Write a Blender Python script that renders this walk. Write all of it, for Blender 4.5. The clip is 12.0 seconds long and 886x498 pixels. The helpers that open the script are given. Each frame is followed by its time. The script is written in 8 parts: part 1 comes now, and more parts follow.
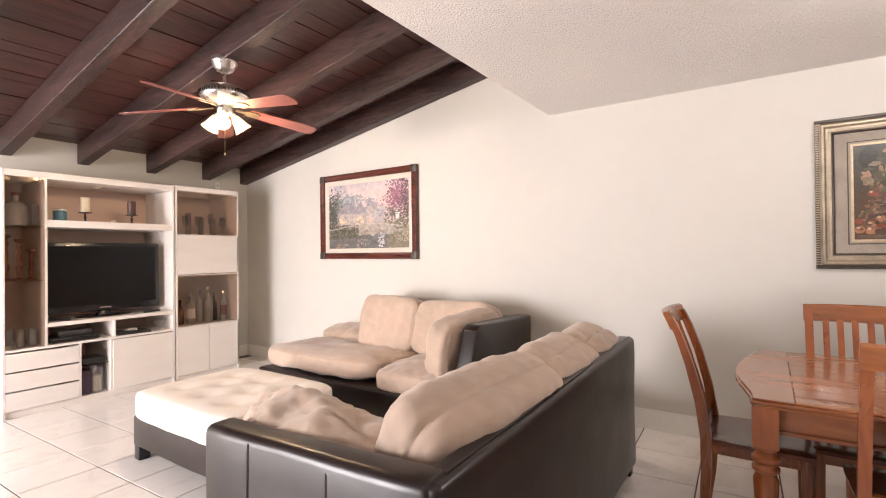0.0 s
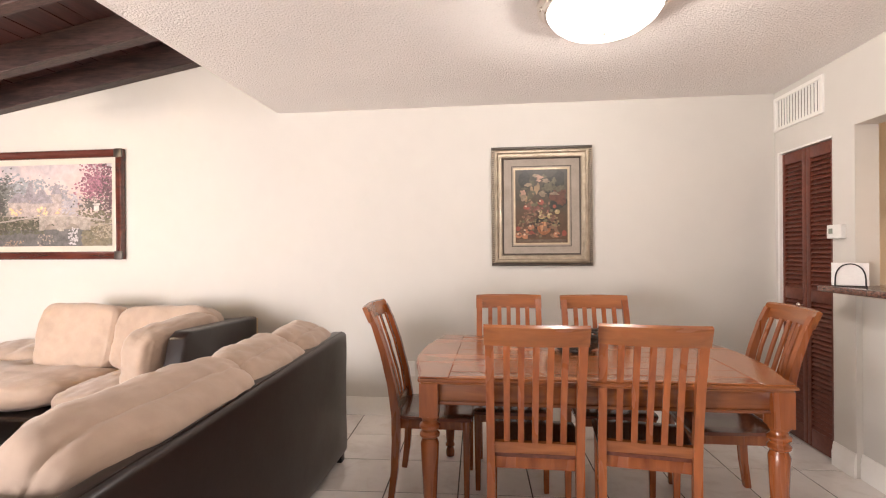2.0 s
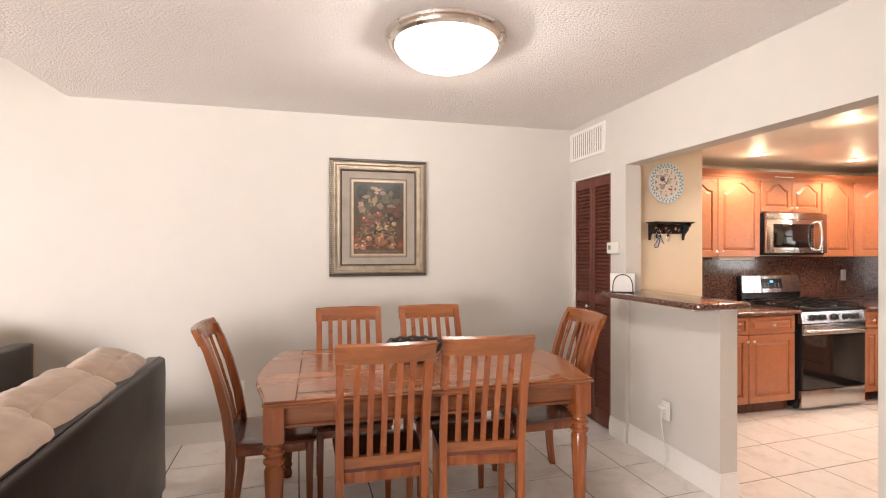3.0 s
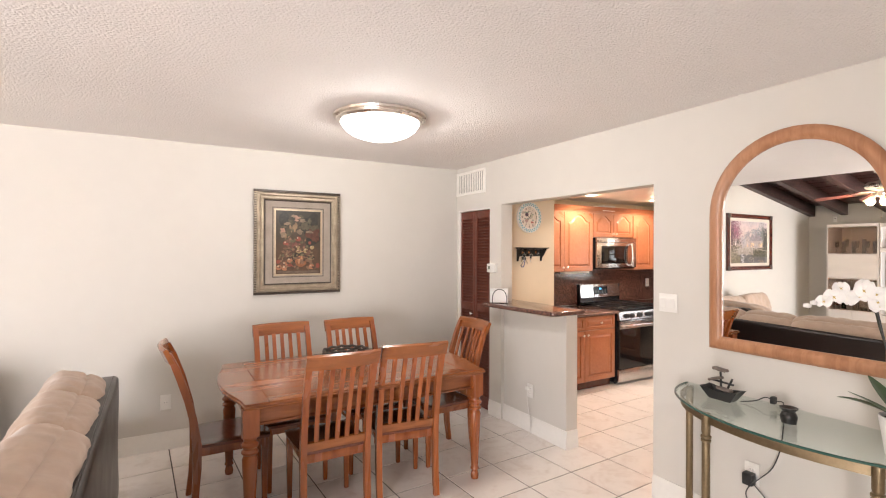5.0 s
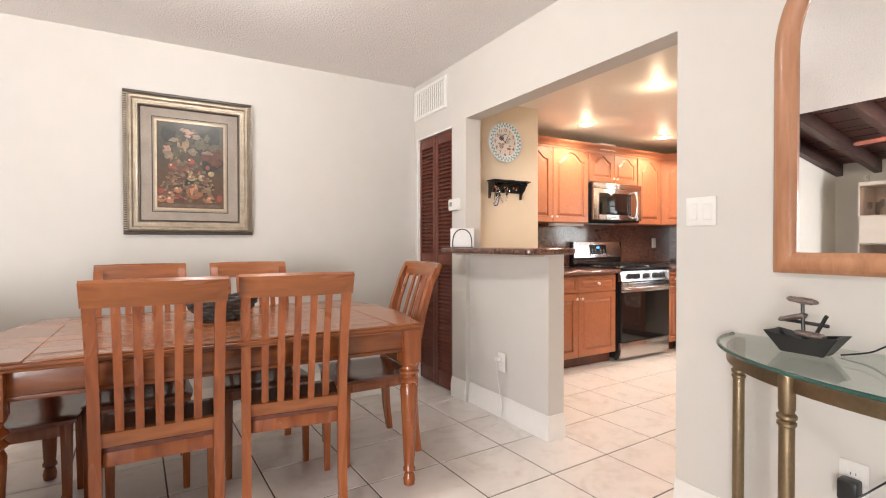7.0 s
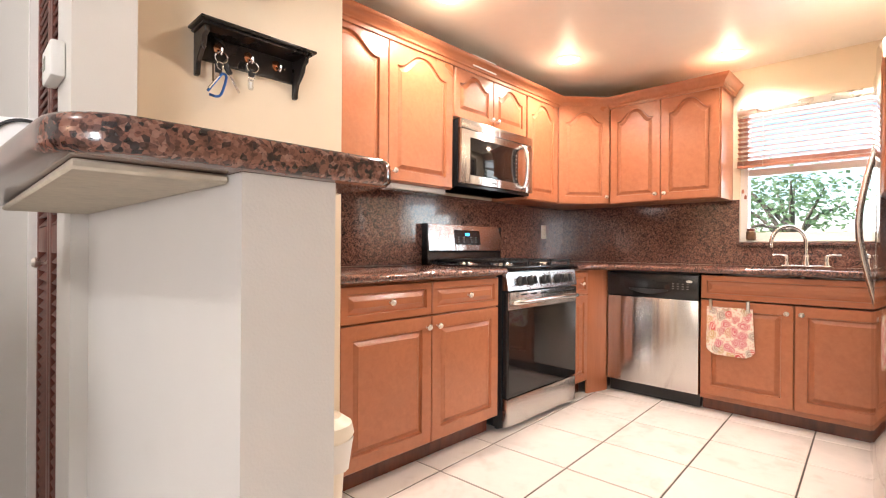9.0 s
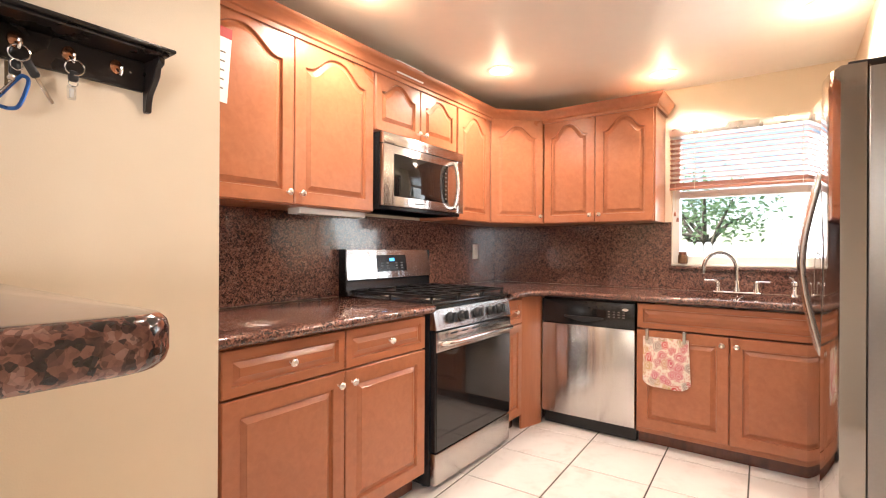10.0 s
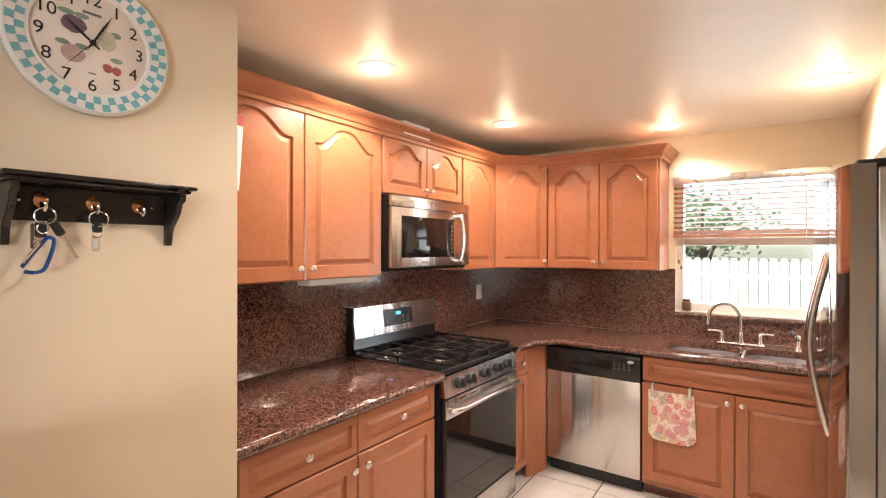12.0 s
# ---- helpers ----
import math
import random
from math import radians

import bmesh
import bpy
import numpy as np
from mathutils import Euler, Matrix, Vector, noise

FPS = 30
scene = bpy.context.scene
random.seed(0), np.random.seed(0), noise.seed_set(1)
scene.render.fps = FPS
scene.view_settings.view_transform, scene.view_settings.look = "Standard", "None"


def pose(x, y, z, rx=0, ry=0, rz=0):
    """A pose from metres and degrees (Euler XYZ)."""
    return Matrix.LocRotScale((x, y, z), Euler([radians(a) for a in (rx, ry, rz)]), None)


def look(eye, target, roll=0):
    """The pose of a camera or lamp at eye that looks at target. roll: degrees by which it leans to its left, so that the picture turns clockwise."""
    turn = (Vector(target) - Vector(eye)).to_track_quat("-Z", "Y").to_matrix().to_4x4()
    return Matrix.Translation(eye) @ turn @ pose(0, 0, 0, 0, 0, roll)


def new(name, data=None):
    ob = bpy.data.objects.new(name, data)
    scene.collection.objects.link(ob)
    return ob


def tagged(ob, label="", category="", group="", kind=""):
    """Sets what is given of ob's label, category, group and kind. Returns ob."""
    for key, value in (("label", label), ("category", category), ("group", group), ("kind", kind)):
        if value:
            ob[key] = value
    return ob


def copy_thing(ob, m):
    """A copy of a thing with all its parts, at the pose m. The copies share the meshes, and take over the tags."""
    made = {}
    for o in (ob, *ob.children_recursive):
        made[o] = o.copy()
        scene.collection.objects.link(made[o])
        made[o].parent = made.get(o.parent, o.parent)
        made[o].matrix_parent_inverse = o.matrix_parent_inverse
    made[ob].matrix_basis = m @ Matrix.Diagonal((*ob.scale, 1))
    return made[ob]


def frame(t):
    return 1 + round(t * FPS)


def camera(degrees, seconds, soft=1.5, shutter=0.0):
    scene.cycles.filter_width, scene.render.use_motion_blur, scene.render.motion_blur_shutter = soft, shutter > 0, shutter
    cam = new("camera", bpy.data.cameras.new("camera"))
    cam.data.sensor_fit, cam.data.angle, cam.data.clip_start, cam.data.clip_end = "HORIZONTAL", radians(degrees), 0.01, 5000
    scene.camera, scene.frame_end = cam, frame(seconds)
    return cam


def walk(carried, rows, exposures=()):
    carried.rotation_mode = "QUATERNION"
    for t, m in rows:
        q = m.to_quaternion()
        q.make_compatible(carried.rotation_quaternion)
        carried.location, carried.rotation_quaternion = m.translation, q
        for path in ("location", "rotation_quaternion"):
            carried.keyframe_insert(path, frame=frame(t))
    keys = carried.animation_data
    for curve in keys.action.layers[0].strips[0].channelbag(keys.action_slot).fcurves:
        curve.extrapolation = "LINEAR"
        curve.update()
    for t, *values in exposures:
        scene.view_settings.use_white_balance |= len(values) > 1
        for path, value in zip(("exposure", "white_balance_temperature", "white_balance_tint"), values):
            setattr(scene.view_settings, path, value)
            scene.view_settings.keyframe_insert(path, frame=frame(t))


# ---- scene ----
cam = camera(85.5, 12.0, soft=1.1)
PATH = [
    (0, (1.202, 1.003, 1.354), (0.08, 2.659, 1.37), -0.6),
    (0.5, (1.32, 0.997, 1.363), (0.349, 2.746, 1.364), -0.8),
    (1, (1.415, 1.002, 1.348), (0.66, 2.854, 1.349), -0.6),
    (1.5, (1.476, 1.015, 1.34), (0.965, 2.949, 1.344), -0.4),
    (2, (1.499, 1.036, 1.365), (1.276, 3.024, 1.365), -0.4),
    (2.5, (1.464, 1.055, 1.399), (1.603, 3.05, 1.396), -0.2),
    (3, (1.374, 0.99, 1.451), (1.878, 2.925, 1.449), -0.0),
    (3.5, (1.254, 0.838, 1.522), (1.976, 2.703, 1.51), -0.0),
    (5.5, (0.696, 0.346, 1.644), (1.79, 2.02, 1.641), 0.1),
    (6, (0.799, 0.521, 1.569), (1.959, 2.15, 1.553), 0.0),
    (6.5, (1.227, 0.781, 1.375), (2.335, 2.445, 1.356), -0.0),
    (6.7, (1.388, 0.912, 1.283), (2.411, 2.631, 1.249), -0.3),
    (8.3, (3.031, 2.438, 0.99), (4.045, 4.162, 0.983), 0.3),
    (8.5, (3.167, 2.567, 1.002), (4.318, 4.202, 0.992), 0.4),
    (9, (3.396, 2.735, 1.013), (4.834, 4.125, 1.011), 0.4),
    (9.5, (3.575, 2.842, 1.077), (5.14, 4.088, 1.072), 0.5),
    (10, (3.677, 2.918, 1.177), (5.297, 4.093, 1.178), 0.3),
    (10.5, (3.701, 2.963, 1.267), (5.325, 4.131, 1.268), 0.2),
    (11, (3.694, 2.991, 1.348), (5.319, 4.156, 1.348), 0.1),
    (11.5, (3.672, 2.973, 1.434), (5.295, 4.141, 1.433), 0.1),
    (12, (3.634, 2.963, 1.512), (5.262, 4.125, 1.509), 0.1),
]
EXPOSURES = [(0.0, 0.96, 6550, 13), (2.5, 1.04, 6750, 13), (3.5, 1.04, 6700, 12), (5.5, 1.06, 6450, 10), (6.7, 1.1, 6350, 9), (8.3, 1.36, 6150, 7), (9.5, 1.32, 6200, 10), (10.5, 1.12, 6350, 9), (12.0, 0.94, 6400, 9)]
walk(cam, [(t, look(eye, target, roll)) for t, eye, target, roll in PATH], EXPOSURES)

# world, sun and large lights
world = bpy.data.worlds.new("sky")
scene.world = world
world.use_nodes = True
wn = world.node_tree.nodes
sky = wn.new("ShaderNodeTexSky")
sky.sky_type, sky.sun_disc = "NISHITA", False
sky.sun_elevation, sky.sun_rotation = radians(35), radians(326)
wn["Background"].inputs["Strength"].default_value = 0.15
world.node_tree.links.new(sky.outputs["Color"], wn["Background"].inputs["Color"])


def lamp(name, kind, energy, color, m, **more):
    data = bpy.data.lights.new(name, kind)
    data.energy, data.color = energy, color
    if kind == "AREA":
        data.shape, data.size, data.size_y = more["shape"], more["size"], more["size_y"]
    if kind == "SUN":
        data.angle = more["angle"]
    if kind == "SPOT":
        data.spot_size, data.spot_blend, data.shadow_soft_size = more["cone"], 0.35, more["soft"]
    if kind == "POINT":
        data.shadow_soft_size = more["soft"]
    ob = new(name, data)
    ob.matrix_world = m
    return ob


lamp("sun", "SUN", 5.0, (1, 0.95, 0.87), look((-4, 6, 5), (0, 0, 0)), angle=radians(0.5))
# daylight in the patio door of the living room and in the kitchen window
lamp("patio_daylight", "AREA", 265, (1, 0.96, 0.97), look((-3.2, -2.03, 1.07), (-3.1, 1.2, -0.5)), shape="RECTANGLE", size=2.55, size_y=2.0)
lamp("window_daylight", "AREA", 7, (0.95, 0.98, 1), look((7.5, 3.12, 1.5), (6, 3.12, 1.2)), shape="RECTANGLE", size=0.9, size_y=0.85)
# lamps of the place
lamp("dome_bulb", "POINT", 19, (1, 0.95, 0.90), pose(2.0, 3.33, 2.415), soft=0.05)
for k, (bx, by) in enumerate(((-2.07, 3.12), (-2.19, 2.99), (-2.02, 2.95))):
    lamp("fan_bulb", "POINT", 8, (1, 0.78, 0.55), pose(bx, by, 2.315), soft=0.05)
# four ceiling cans; the fifth is an unseen spot added to brighten the clock wall
CANS_AND_FILL = [(5.15, 4.40), (6.29, 4.38), (6.93, 3.57), (6.44, 2.80), (4.75, 3.36)]
for cx, cy in CANS_AND_FILL:
    lamp("can_bulb", "SPOT", 29 if cx > 5 else 16, (1, 0.835, 0.715), pose(cx, cy, 2.268), cone=radians(148), soft=0.06)
    # weak point lamp added below each, to brighten the ceiling and the crown gap
    lamp("can_spill", "POINT", 0.95, (1, 0.76, 0.50), pose(cx, cy, 2.195), soft=0.05)

# ---------------- materials ----------------


def node_mat(name):
    m = bpy.data.materials.new(name)
    m.use_nodes = True
    t = m.node_tree
    return m, t, t.nodes["Principled BSDF"]


def coords(t, stretch=(1, 1, 1), turn=(0, 0, 0)):
    c, mp = t.nodes.new("ShaderNodeTexCoord"), t.nodes.new("ShaderNodeMapping")
    mp.inputs["Scale"].default_value, mp.inputs["Rotation"].default_value = stretch, turn
    t.links.new(c.outputs["Object"], mp.inputs["Vector"])
    return mp.outputs["Vector"]


def noise_node(t, vec, scale, detail=4, distort=0.0):
    n = t.nodes.new("ShaderNodeTexNoise")
    n.inputs["Scale"].default_value, n.inputs["Detail"].default_value, n.inputs["Distortion"].default_value = scale, detail, distort
    t.links.new(vec, n.inputs["Vector"])
    return n.outputs["Fac"]


def ramp(t, fac, stops):
    r = t.nodes.new("ShaderNodeValToRGB")
    els = r.color_ramp.elements
    while len(els) < len(stops):
        els.new(0.5)
    for e, (p, c) in zip(els, stops):
        e.position, e.color = p, (*c, 1)
    t.links.new(fac, r.inputs["Fac"])
    return r.outputs["Color"]


def maths(t, op, a, b):
    n = t.nodes.new("ShaderNodeMath")
    n.operation = op
    for s, v in zip(n.inputs, (a, b)):
        if isinstance(v, (int, float)):
            s.default_value = v
        else:
            t.links.new(v, s)
    return n.outputs["Value"]


def mix(t, fac, a, b, how="MIX"):
    n = t.nodes.new("ShaderNodeMixRGB")
    n.blend_type = how
    for s, v in zip(n.inputs, (fac, a, b)):
        if isinstance(v, (int, float)):
            s.default_value = v
        elif isinstance(v, tuple):
            s.default_value = (*v, 1)
        else:
            t.links.new(v, s)
    return n.outputs["Color"]


def bump(t, b, height, strength, dist=0.01):
    n = t.nodes.new("ShaderNodeBump")
    n.inputs["Strength"].default_value, n.inputs["Distance"].default_value = strength, dist
    t.links.new(height, n.inputs["Height"])
    t.links.new(n.outputs["Normal"], b.inputs["Normal"])


def shade(c, k):
    return tuple(min(1, v * k) for v in c)


def mat(name, col, rough=0.5, metal=0.0, var=0.08, scale=3, fine=60, relief=0.0, rscale=120, stretch=(1, 1, 1), coat=0.0, each=0.0, dist=0.004, rvar=0.06):
    """A plain surface with stains at one scale and grain at another."""
    m, t, b = node_mat(name)
    v = coords(t, stretch)
    f = maths(t, "ADD", maths(t, "MULTIPLY", noise_node(t, v, scale), 0.6), maths(t, "MULTIPLY", noise_node(t, v, fine), 0.4))
    if each:
        o = t.nodes.new("ShaderNodeObjectInfo")
        f = maths(t, "ADD", f, maths(t, "MULTIPLY", maths(t, "SUBTRACT", o.outputs["Random"], 0.5), each))
    c = ramp(t, f, [(0.3, shade(col, 1 - var)), (0.7, shade(col, 1 + var))])
    t.links.new(c, b.inputs["Base Color"])
    r = maths(t, "ADD", maths(t, "MULTIPLY", maths(t, "SUBTRACT", noise_node(t, v, scale * 2), 0.5), rvar * 2), rough)
    t.links.new(r, b.inputs["Roughness"])
    b.inputs["Metallic"].default_value = metal
    b.inputs["Coat Weight"].default_value = coat
    b.inputs["Coat Roughness"].default_value = 0.12
    if relief:
        bump(t, b, noise_node(t, v, rscale, 6), relief, dist)
    return m


def wood(name, dark, light, rough=0.3, along="x", scale=5, coat=0.3, relief=0.1, each=0.35, contrast=1.0):
    """Wood grain that runs along one axis of the object."""
    m, t, b = node_mat(name)
    st = {"x": (0.12, 1, 1), "y": (1, 0.12, 1), "z": (1, 1, 0.12)}[along]
    v = coords(t, st)
    g = noise_node(t, v, scale * 7, 8, 0.6)
    big = noise_node(t, v, scale, 3, 1.2)
    f = maths(t, "ADD", maths(t, "MULTIPLY", g, 0.55), maths(t, "MULTIPLY", big, 0.45))
    o = t.nodes.new("ShaderNodeObjectInfo")
    f = maths(t, "ADD", f, maths(t, "MULTIPLY", maths(t, "SUBTRACT", o.outputs["Random"], 0.5), each * 0.3))
    mid = tuple((a + c) / 2 for a, c in zip(dark, light))
    w = 0.16 / contrast
    c = ramp(t, f, [(0.5 - w, dark), (0.5, mid), (0.5 + w, light)])
    t.links.new(c, b.inputs["Base Color"])
    t.links.new(maths(t, "ADD", maths(t, "MULTIPLY", maths(t, "SUBTRACT", big, 0.5), 0.15), rough), b.inputs["Roughness"])
    b.inputs["Coat Weight"].default_value, b.inputs["Coat Roughness"].default_value = coat, 0.15
    bump(t, b, g, relief, 0.002)
    return m


def granite(name):
    """Polished granite: angular mineral grains at two sizes, rust brown, pink grey and black."""
    m, t, b = node_mat(name)
    v = coords(t)
    wob = mix(t, 0.008, v, noise_node(t, v, 60, 3), "ADD")
    cells = []
    for sc in (170, 340):
        vo = t.nodes.new("ShaderNodeTexVoronoi")
        vo.inputs["Scale"].default_value = sc
        t.links.new(wob, vo.inputs["Vector"])
        bw = t.nodes.new("ShaderNodeSeparateColor")
        t.links.new(vo.outputs["Color"], bw.inputs[0])
        cells.append(bw.outputs[0])
    cloud = maths(t, "MULTIPLY", maths(t, "SUBTRACT", noise_node(t, v, 40, 4, 0.4), 0.5), 1.1)
    f1 = maths(t, "ADD", cells[0], cloud)
    c1 = ramp(t, f1, [(0.12, (0.030, 0.020, 0.020)), (0.28, (0.075, 0.038, 0.031)), (0.45, (0.145, 0.066, 0.048)), (0.75, (0.20, 0.092, 0.066)), (1.0, (0.26, 0.145, 0.112))])
    sp = ramp(t, cells[1], [(0.15, (0.45, 0.42, 0.42)), (0.34, (0.88, 0.86, 0.85)), (0.85, (1.12, 1.08, 1.05))])
    t.links.new(mix(t, 0.85, c1, sp, "MULTIPLY"), b.inputs["Base Color"])
    b.inputs["Roughness"].default_value = 0.14
    b.inputs["Coat Weight"].default_value, b.inputs["Coat Roughness"].default_value = 0.4, 0.04
    return m


def marble_tile(name, col, vein):
    m, t, b = node_mat(name)
    o = t.nodes.new("ShaderNodeObjectInfo")
    g = t.nodes.new("ShaderNodeNewGeometry")
    r = maths(t, "ADD", o.outputs["Random"], g.outputs["Random Per Island"])
    c = t.nodes.new("ShaderNodeTexCoord")
    add = t.nodes.new("ShaderNodeVectorMath")
    add.operation = "ADD"
    t.links.new(c.outputs["Object"], add.inputs[0])
    cb = t.nodes.new("ShaderNodeCombineXYZ")
    t.links.new(maths(t, "MULTIPLY", r, 37.0), cb.inputs[0])
    t.links.new(maths(t, "MULTIPLY", r, 71.0), cb.inputs[1])
    t.links.new(cb.outputs[0], add.inputs[1])
    v = add.outputs[0]
    n1, n2 = noise_node(t, v, 4.0, 7, 1.6), noise_node(t, v, 24, 4)
    f = maths(t, "ADD", maths(t, "MULTIPLY", n1, 0.75), maths(t, "MULTIPLY", n2, 0.25))
    f = maths(t, "ADD", f, maths(t, "MULTIPLY", maths(t, "SUBTRACT", r, 1.0), 0.05))
    col2 = ramp(t, f, [(0.30, vein), (0.46, col), (0.7, shade(col, 1.05))])
    t.links.new(col2, b.inputs["Base Color"])
    t.links.new(maths(t, "ADD", maths(t, "MULTIPLY", n2, 0.16), 0.14), b.inputs["Roughness"])
    bump(t, b, n1, 0.06, 0.004)
    return m


def glass(name, tint=(1, 1, 1), rough=0.0, clear=0.97):
    """A thin pane: mostly see-through, with the mirror of its polished face."""
    m = bpy.data.materials.new(name)
    m.use_nodes = True
    t = m.node_tree
    t.nodes.remove(t.nodes["Principled BSDF"])
    tr, gl, mx = t.nodes.new("ShaderNodeBsdfTransparent"), t.nodes.new("ShaderNodeBsdfGlossy"), t.nodes.new("ShaderNodeMixShader")
    tr.inputs["Color"].default_value = (*tint, 1)
    gl.inputs["Roughness"].default_value = rough
    fr = t.nodes.new("ShaderNodeLayerWeight")
    fr.inputs["Blend"].default_value = 0.5
    g = maths(t, "MULTIPLY", maths(t, "POWER", fr.outputs["Facing"], 3.5), 0.55)
    t.links.new(maths(t, "ADD", g, 1 - clear), mx.inputs[0])
    t.links.new(tr.outputs[0], mx.inputs[1])
    t.links.new(gl.outputs[0], mx.inputs[2])
    t.links.new(mx.outputs[0], t.nodes["Material Output"].inputs["Surface"])
    return m


def glow(name, col, strength):
    m, t, b = node_mat(name)
    b.inputs["Base Color"].default_value = (*col, 1)
    b.inputs["Emission Color"].default_value, b.inputs["Emission Strength"].default_value = (*col, 1), strength
    return m


M = {}
M["wall"] = mat("wall_paint", (0.607, 0.578, 0.531), 0.6, var=0.025, scale=0.7, fine=8, relief=0.25, rscale=260, dist=0.0015)
M["kwall"] = mat("kitchen_wall_paint", (0.72, 0.605, 0.45), 0.5, var=0.03, scale=0.9, fine=9, relief=0.25, rscale=240, dist=0.0015)
M["ceil"] = mat("popcorn_ceiling", (0.86, 0.825, 0.80), 0.85, var=0.05, scale=0.8, fine=90, relief=0.8, rscale=85, dist=0.012)
M["kceil"] = mat("kitchen_ceiling_paint", (0.83, 0.775, 0.68), 0.42, var=0.03, scale=0.8, fine=12, relief=0.08, rscale=30)
M["trim"] = mat("white_trim_paint", (0.79, 0.765, 0.72), 0.4, var=0.04, scale=2, fine=30, relief=0.05)
M["white"] = mat("white_laminate", (0.80, 0.745, 0.70), 0.38, var=0.04, scale=2, fine=70, stretch=(1, 1, 6), relief=0.04)
# unit back: one even tone, darker and more peach than the white laminate
M["unitback"] = mat("peach_backboard", (0.62, 0.45, 0.36), 0.6, var=0.05)
M["grout"] = mat("dark_grout", (0.085, 0.072, 0.062), 0.9, var=0.3, scale=5, fine=80, relief=0.3)
M["tile"] = marble_tile("ceramic_tile", (0.80, 0.75, 0.71), (0.71, 0.64, 0.595))
M["dkwood"] = wood("dark_stained_boards", (0.014, 0.005, 0.005), (0.092, 0.029, 0.024), 0.32, "y", 3, 0.25, 0.5)
M["beam"] = wood("dark_stained_beam", (0.016, 0.008, 0.007), (0.085, 0.042, 0.036), 0.5, "x", 11, 0.06, 1.0, contrast=1.15)
M["table"] = wood("honey_cherry_wood", (0.165, 0.042, 0.011), (0.355, 0.118, 0.031), 0.26, "x", 4, 0.5, 0.12)
M["chair"] = wood("cherry_chair_wood", (0.185, 0.043, 0.011), (0.355, 0.103, 0.027), 0.27, "z", 4, 0.4, 0.1)
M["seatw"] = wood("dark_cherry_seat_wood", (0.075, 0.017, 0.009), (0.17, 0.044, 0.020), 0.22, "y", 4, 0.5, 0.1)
M["cab"] = wood("maple_thermofoil", (0.352, 0.125, 0.056), (0.425, 0.161, 0.075), 0.30, "z", 5, 0.15, 0.05, 0.15)
M["cabx"] = wood("maple_thermofoil_cross", (0.352, 0.125, 0.056), (0.425, 0.161, 0.075), 0.30, "x", 5, 0.15, 0.05, 0.15)
M["oak"] = wood("oak_mirror_frame_wood", (0.31, 0.130, 0.060), (0.49, 0.245, 0.130), 0.4, "y", 5, 0.2, 0.3, 0.2)
M["bifold"] = wood("red_brown_louvre_wood", (0.075, 0.016, 0.009), (0.16, 0.042, 0.022), 0.45, "z", 4, 0.05, 0.2)
M["granite"] = granite("brown_granite")
M["steel"] = mat("brushed_steel", (0.59, 0.57, 0.55), 0.24, 1.0, 0.04, 2, 160, 0.0, 300, (0.03, 1, 1), rvar=0.01)
tn = M["steel"].node_tree.nodes.new("ShaderNodeTangent")
tn.direction_type, tn.axis = "RADIAL", "Y"
M["steel"].node_tree.links.new(tn.outputs[0], M["steel"].node_tree.nodes["Principled BSDF"].inputs["Tangent"])
M["steel"].node_tree.nodes["Principled BSDF"].inputs["Anisotropic"].default_value = 0.75
M["steel"].node_tree.nodes["Principled BSDF"].inputs["Anisotropic Rotation"].default_value = 0.25
# rolled sheet is never quite flat: shallow waves across it draw the reflections out upright
st = M["steel"].node_tree
bump(st, st.nodes["Principled BSDF"], noise_node(st, coords(st, (1, 0.04, 1)), 9, 2), 0.55, 0.010)
M["sinksteel"] = mat("satin_sink_steel", (0.60, 0.59, 0.60), 0.36, 1.0, 0.05, 4, 120, rvar=0.03)
M["steelh"] = mat("polished_handle_steel", (0.72, 0.70, 0.67), 0.2, 1.0, 0.05, 3, 60)
M["chrome"] = mat("chrome", (0.82, 0.81, 0.80), 0.07, 1.0, 0.03, 5, 60, rvar=0.02)
M["nickel"] = mat("brushed_nickel", (0.80, 0.75, 0.70), 0.28, 1.0, 0.06, 6, 90)
M["black"] = mat("black_enamel", (0.012, 0.012, 0.013), 0.22, 0, 0.2, 4, 60)
M["iron"] = mat("cast_iron", (0.018, 0.017, 0.017), 0.34, 0.2, 0.3, 10, 120, 0.2)
M["dkglass"] = mat("dark_oven_glass", (0.010, 0.009, 0.009), 0.05, 0, 0.2, 3, 30, rvar=0.02)
M["screen"] = mat("tv_screen", (0.005, 0.005, 0.006), 0.2, 0, 0.1, 2, 20, rvar=0.03)
M["screen"].node_tree.nodes["Principled BSDF"].inputs["Specular IOR Level"].default_value = 0.25
M["vinyl"] = mat("dark_brown_vinyl", (0.015, 0.009, 0.008), 0.33, 0, 0.2, 3, 50, 0.15, 24, rvar=0.08, dist=0.003)
M["vinyl"].node_tree.nodes["Principled BSDF"].inputs["Specular IOR Level"].default_value = 0.55
M["fibre"] = mat("tan_microfibre", (0.475, 0.358, 0.278), 0.85, 0, 0.15, 2.2, 14, 0.35, 16, dist=0.007)
M["fibre"].node_tree.nodes["Principled BSDF"].inputs["Sheen Weight"].default_value = 0.35
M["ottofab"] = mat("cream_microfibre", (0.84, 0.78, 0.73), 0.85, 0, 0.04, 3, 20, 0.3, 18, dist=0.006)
M["brass"] = mat("antique_brass", (0.27, 0.205, 0.125), 0.45, 1.0, 0.18, 9, 70)
M["plastic"] = mat("white_plastic", (0.74, 0.72, 0.68), 0.35, 0, 0.03, 5, 50)
M["dark"] = mat("black_plastic", (0.015, 0.015, 0.016), 0.4, 0, 0.2, 6, 60)
M["mirror"] = mat("mirror_silver", (0.93, 0.94, 0.93), 0.0, 1.0, 0.005, 1, 3, rvar=0.0)
M["pane"] = glass("clear_pane")
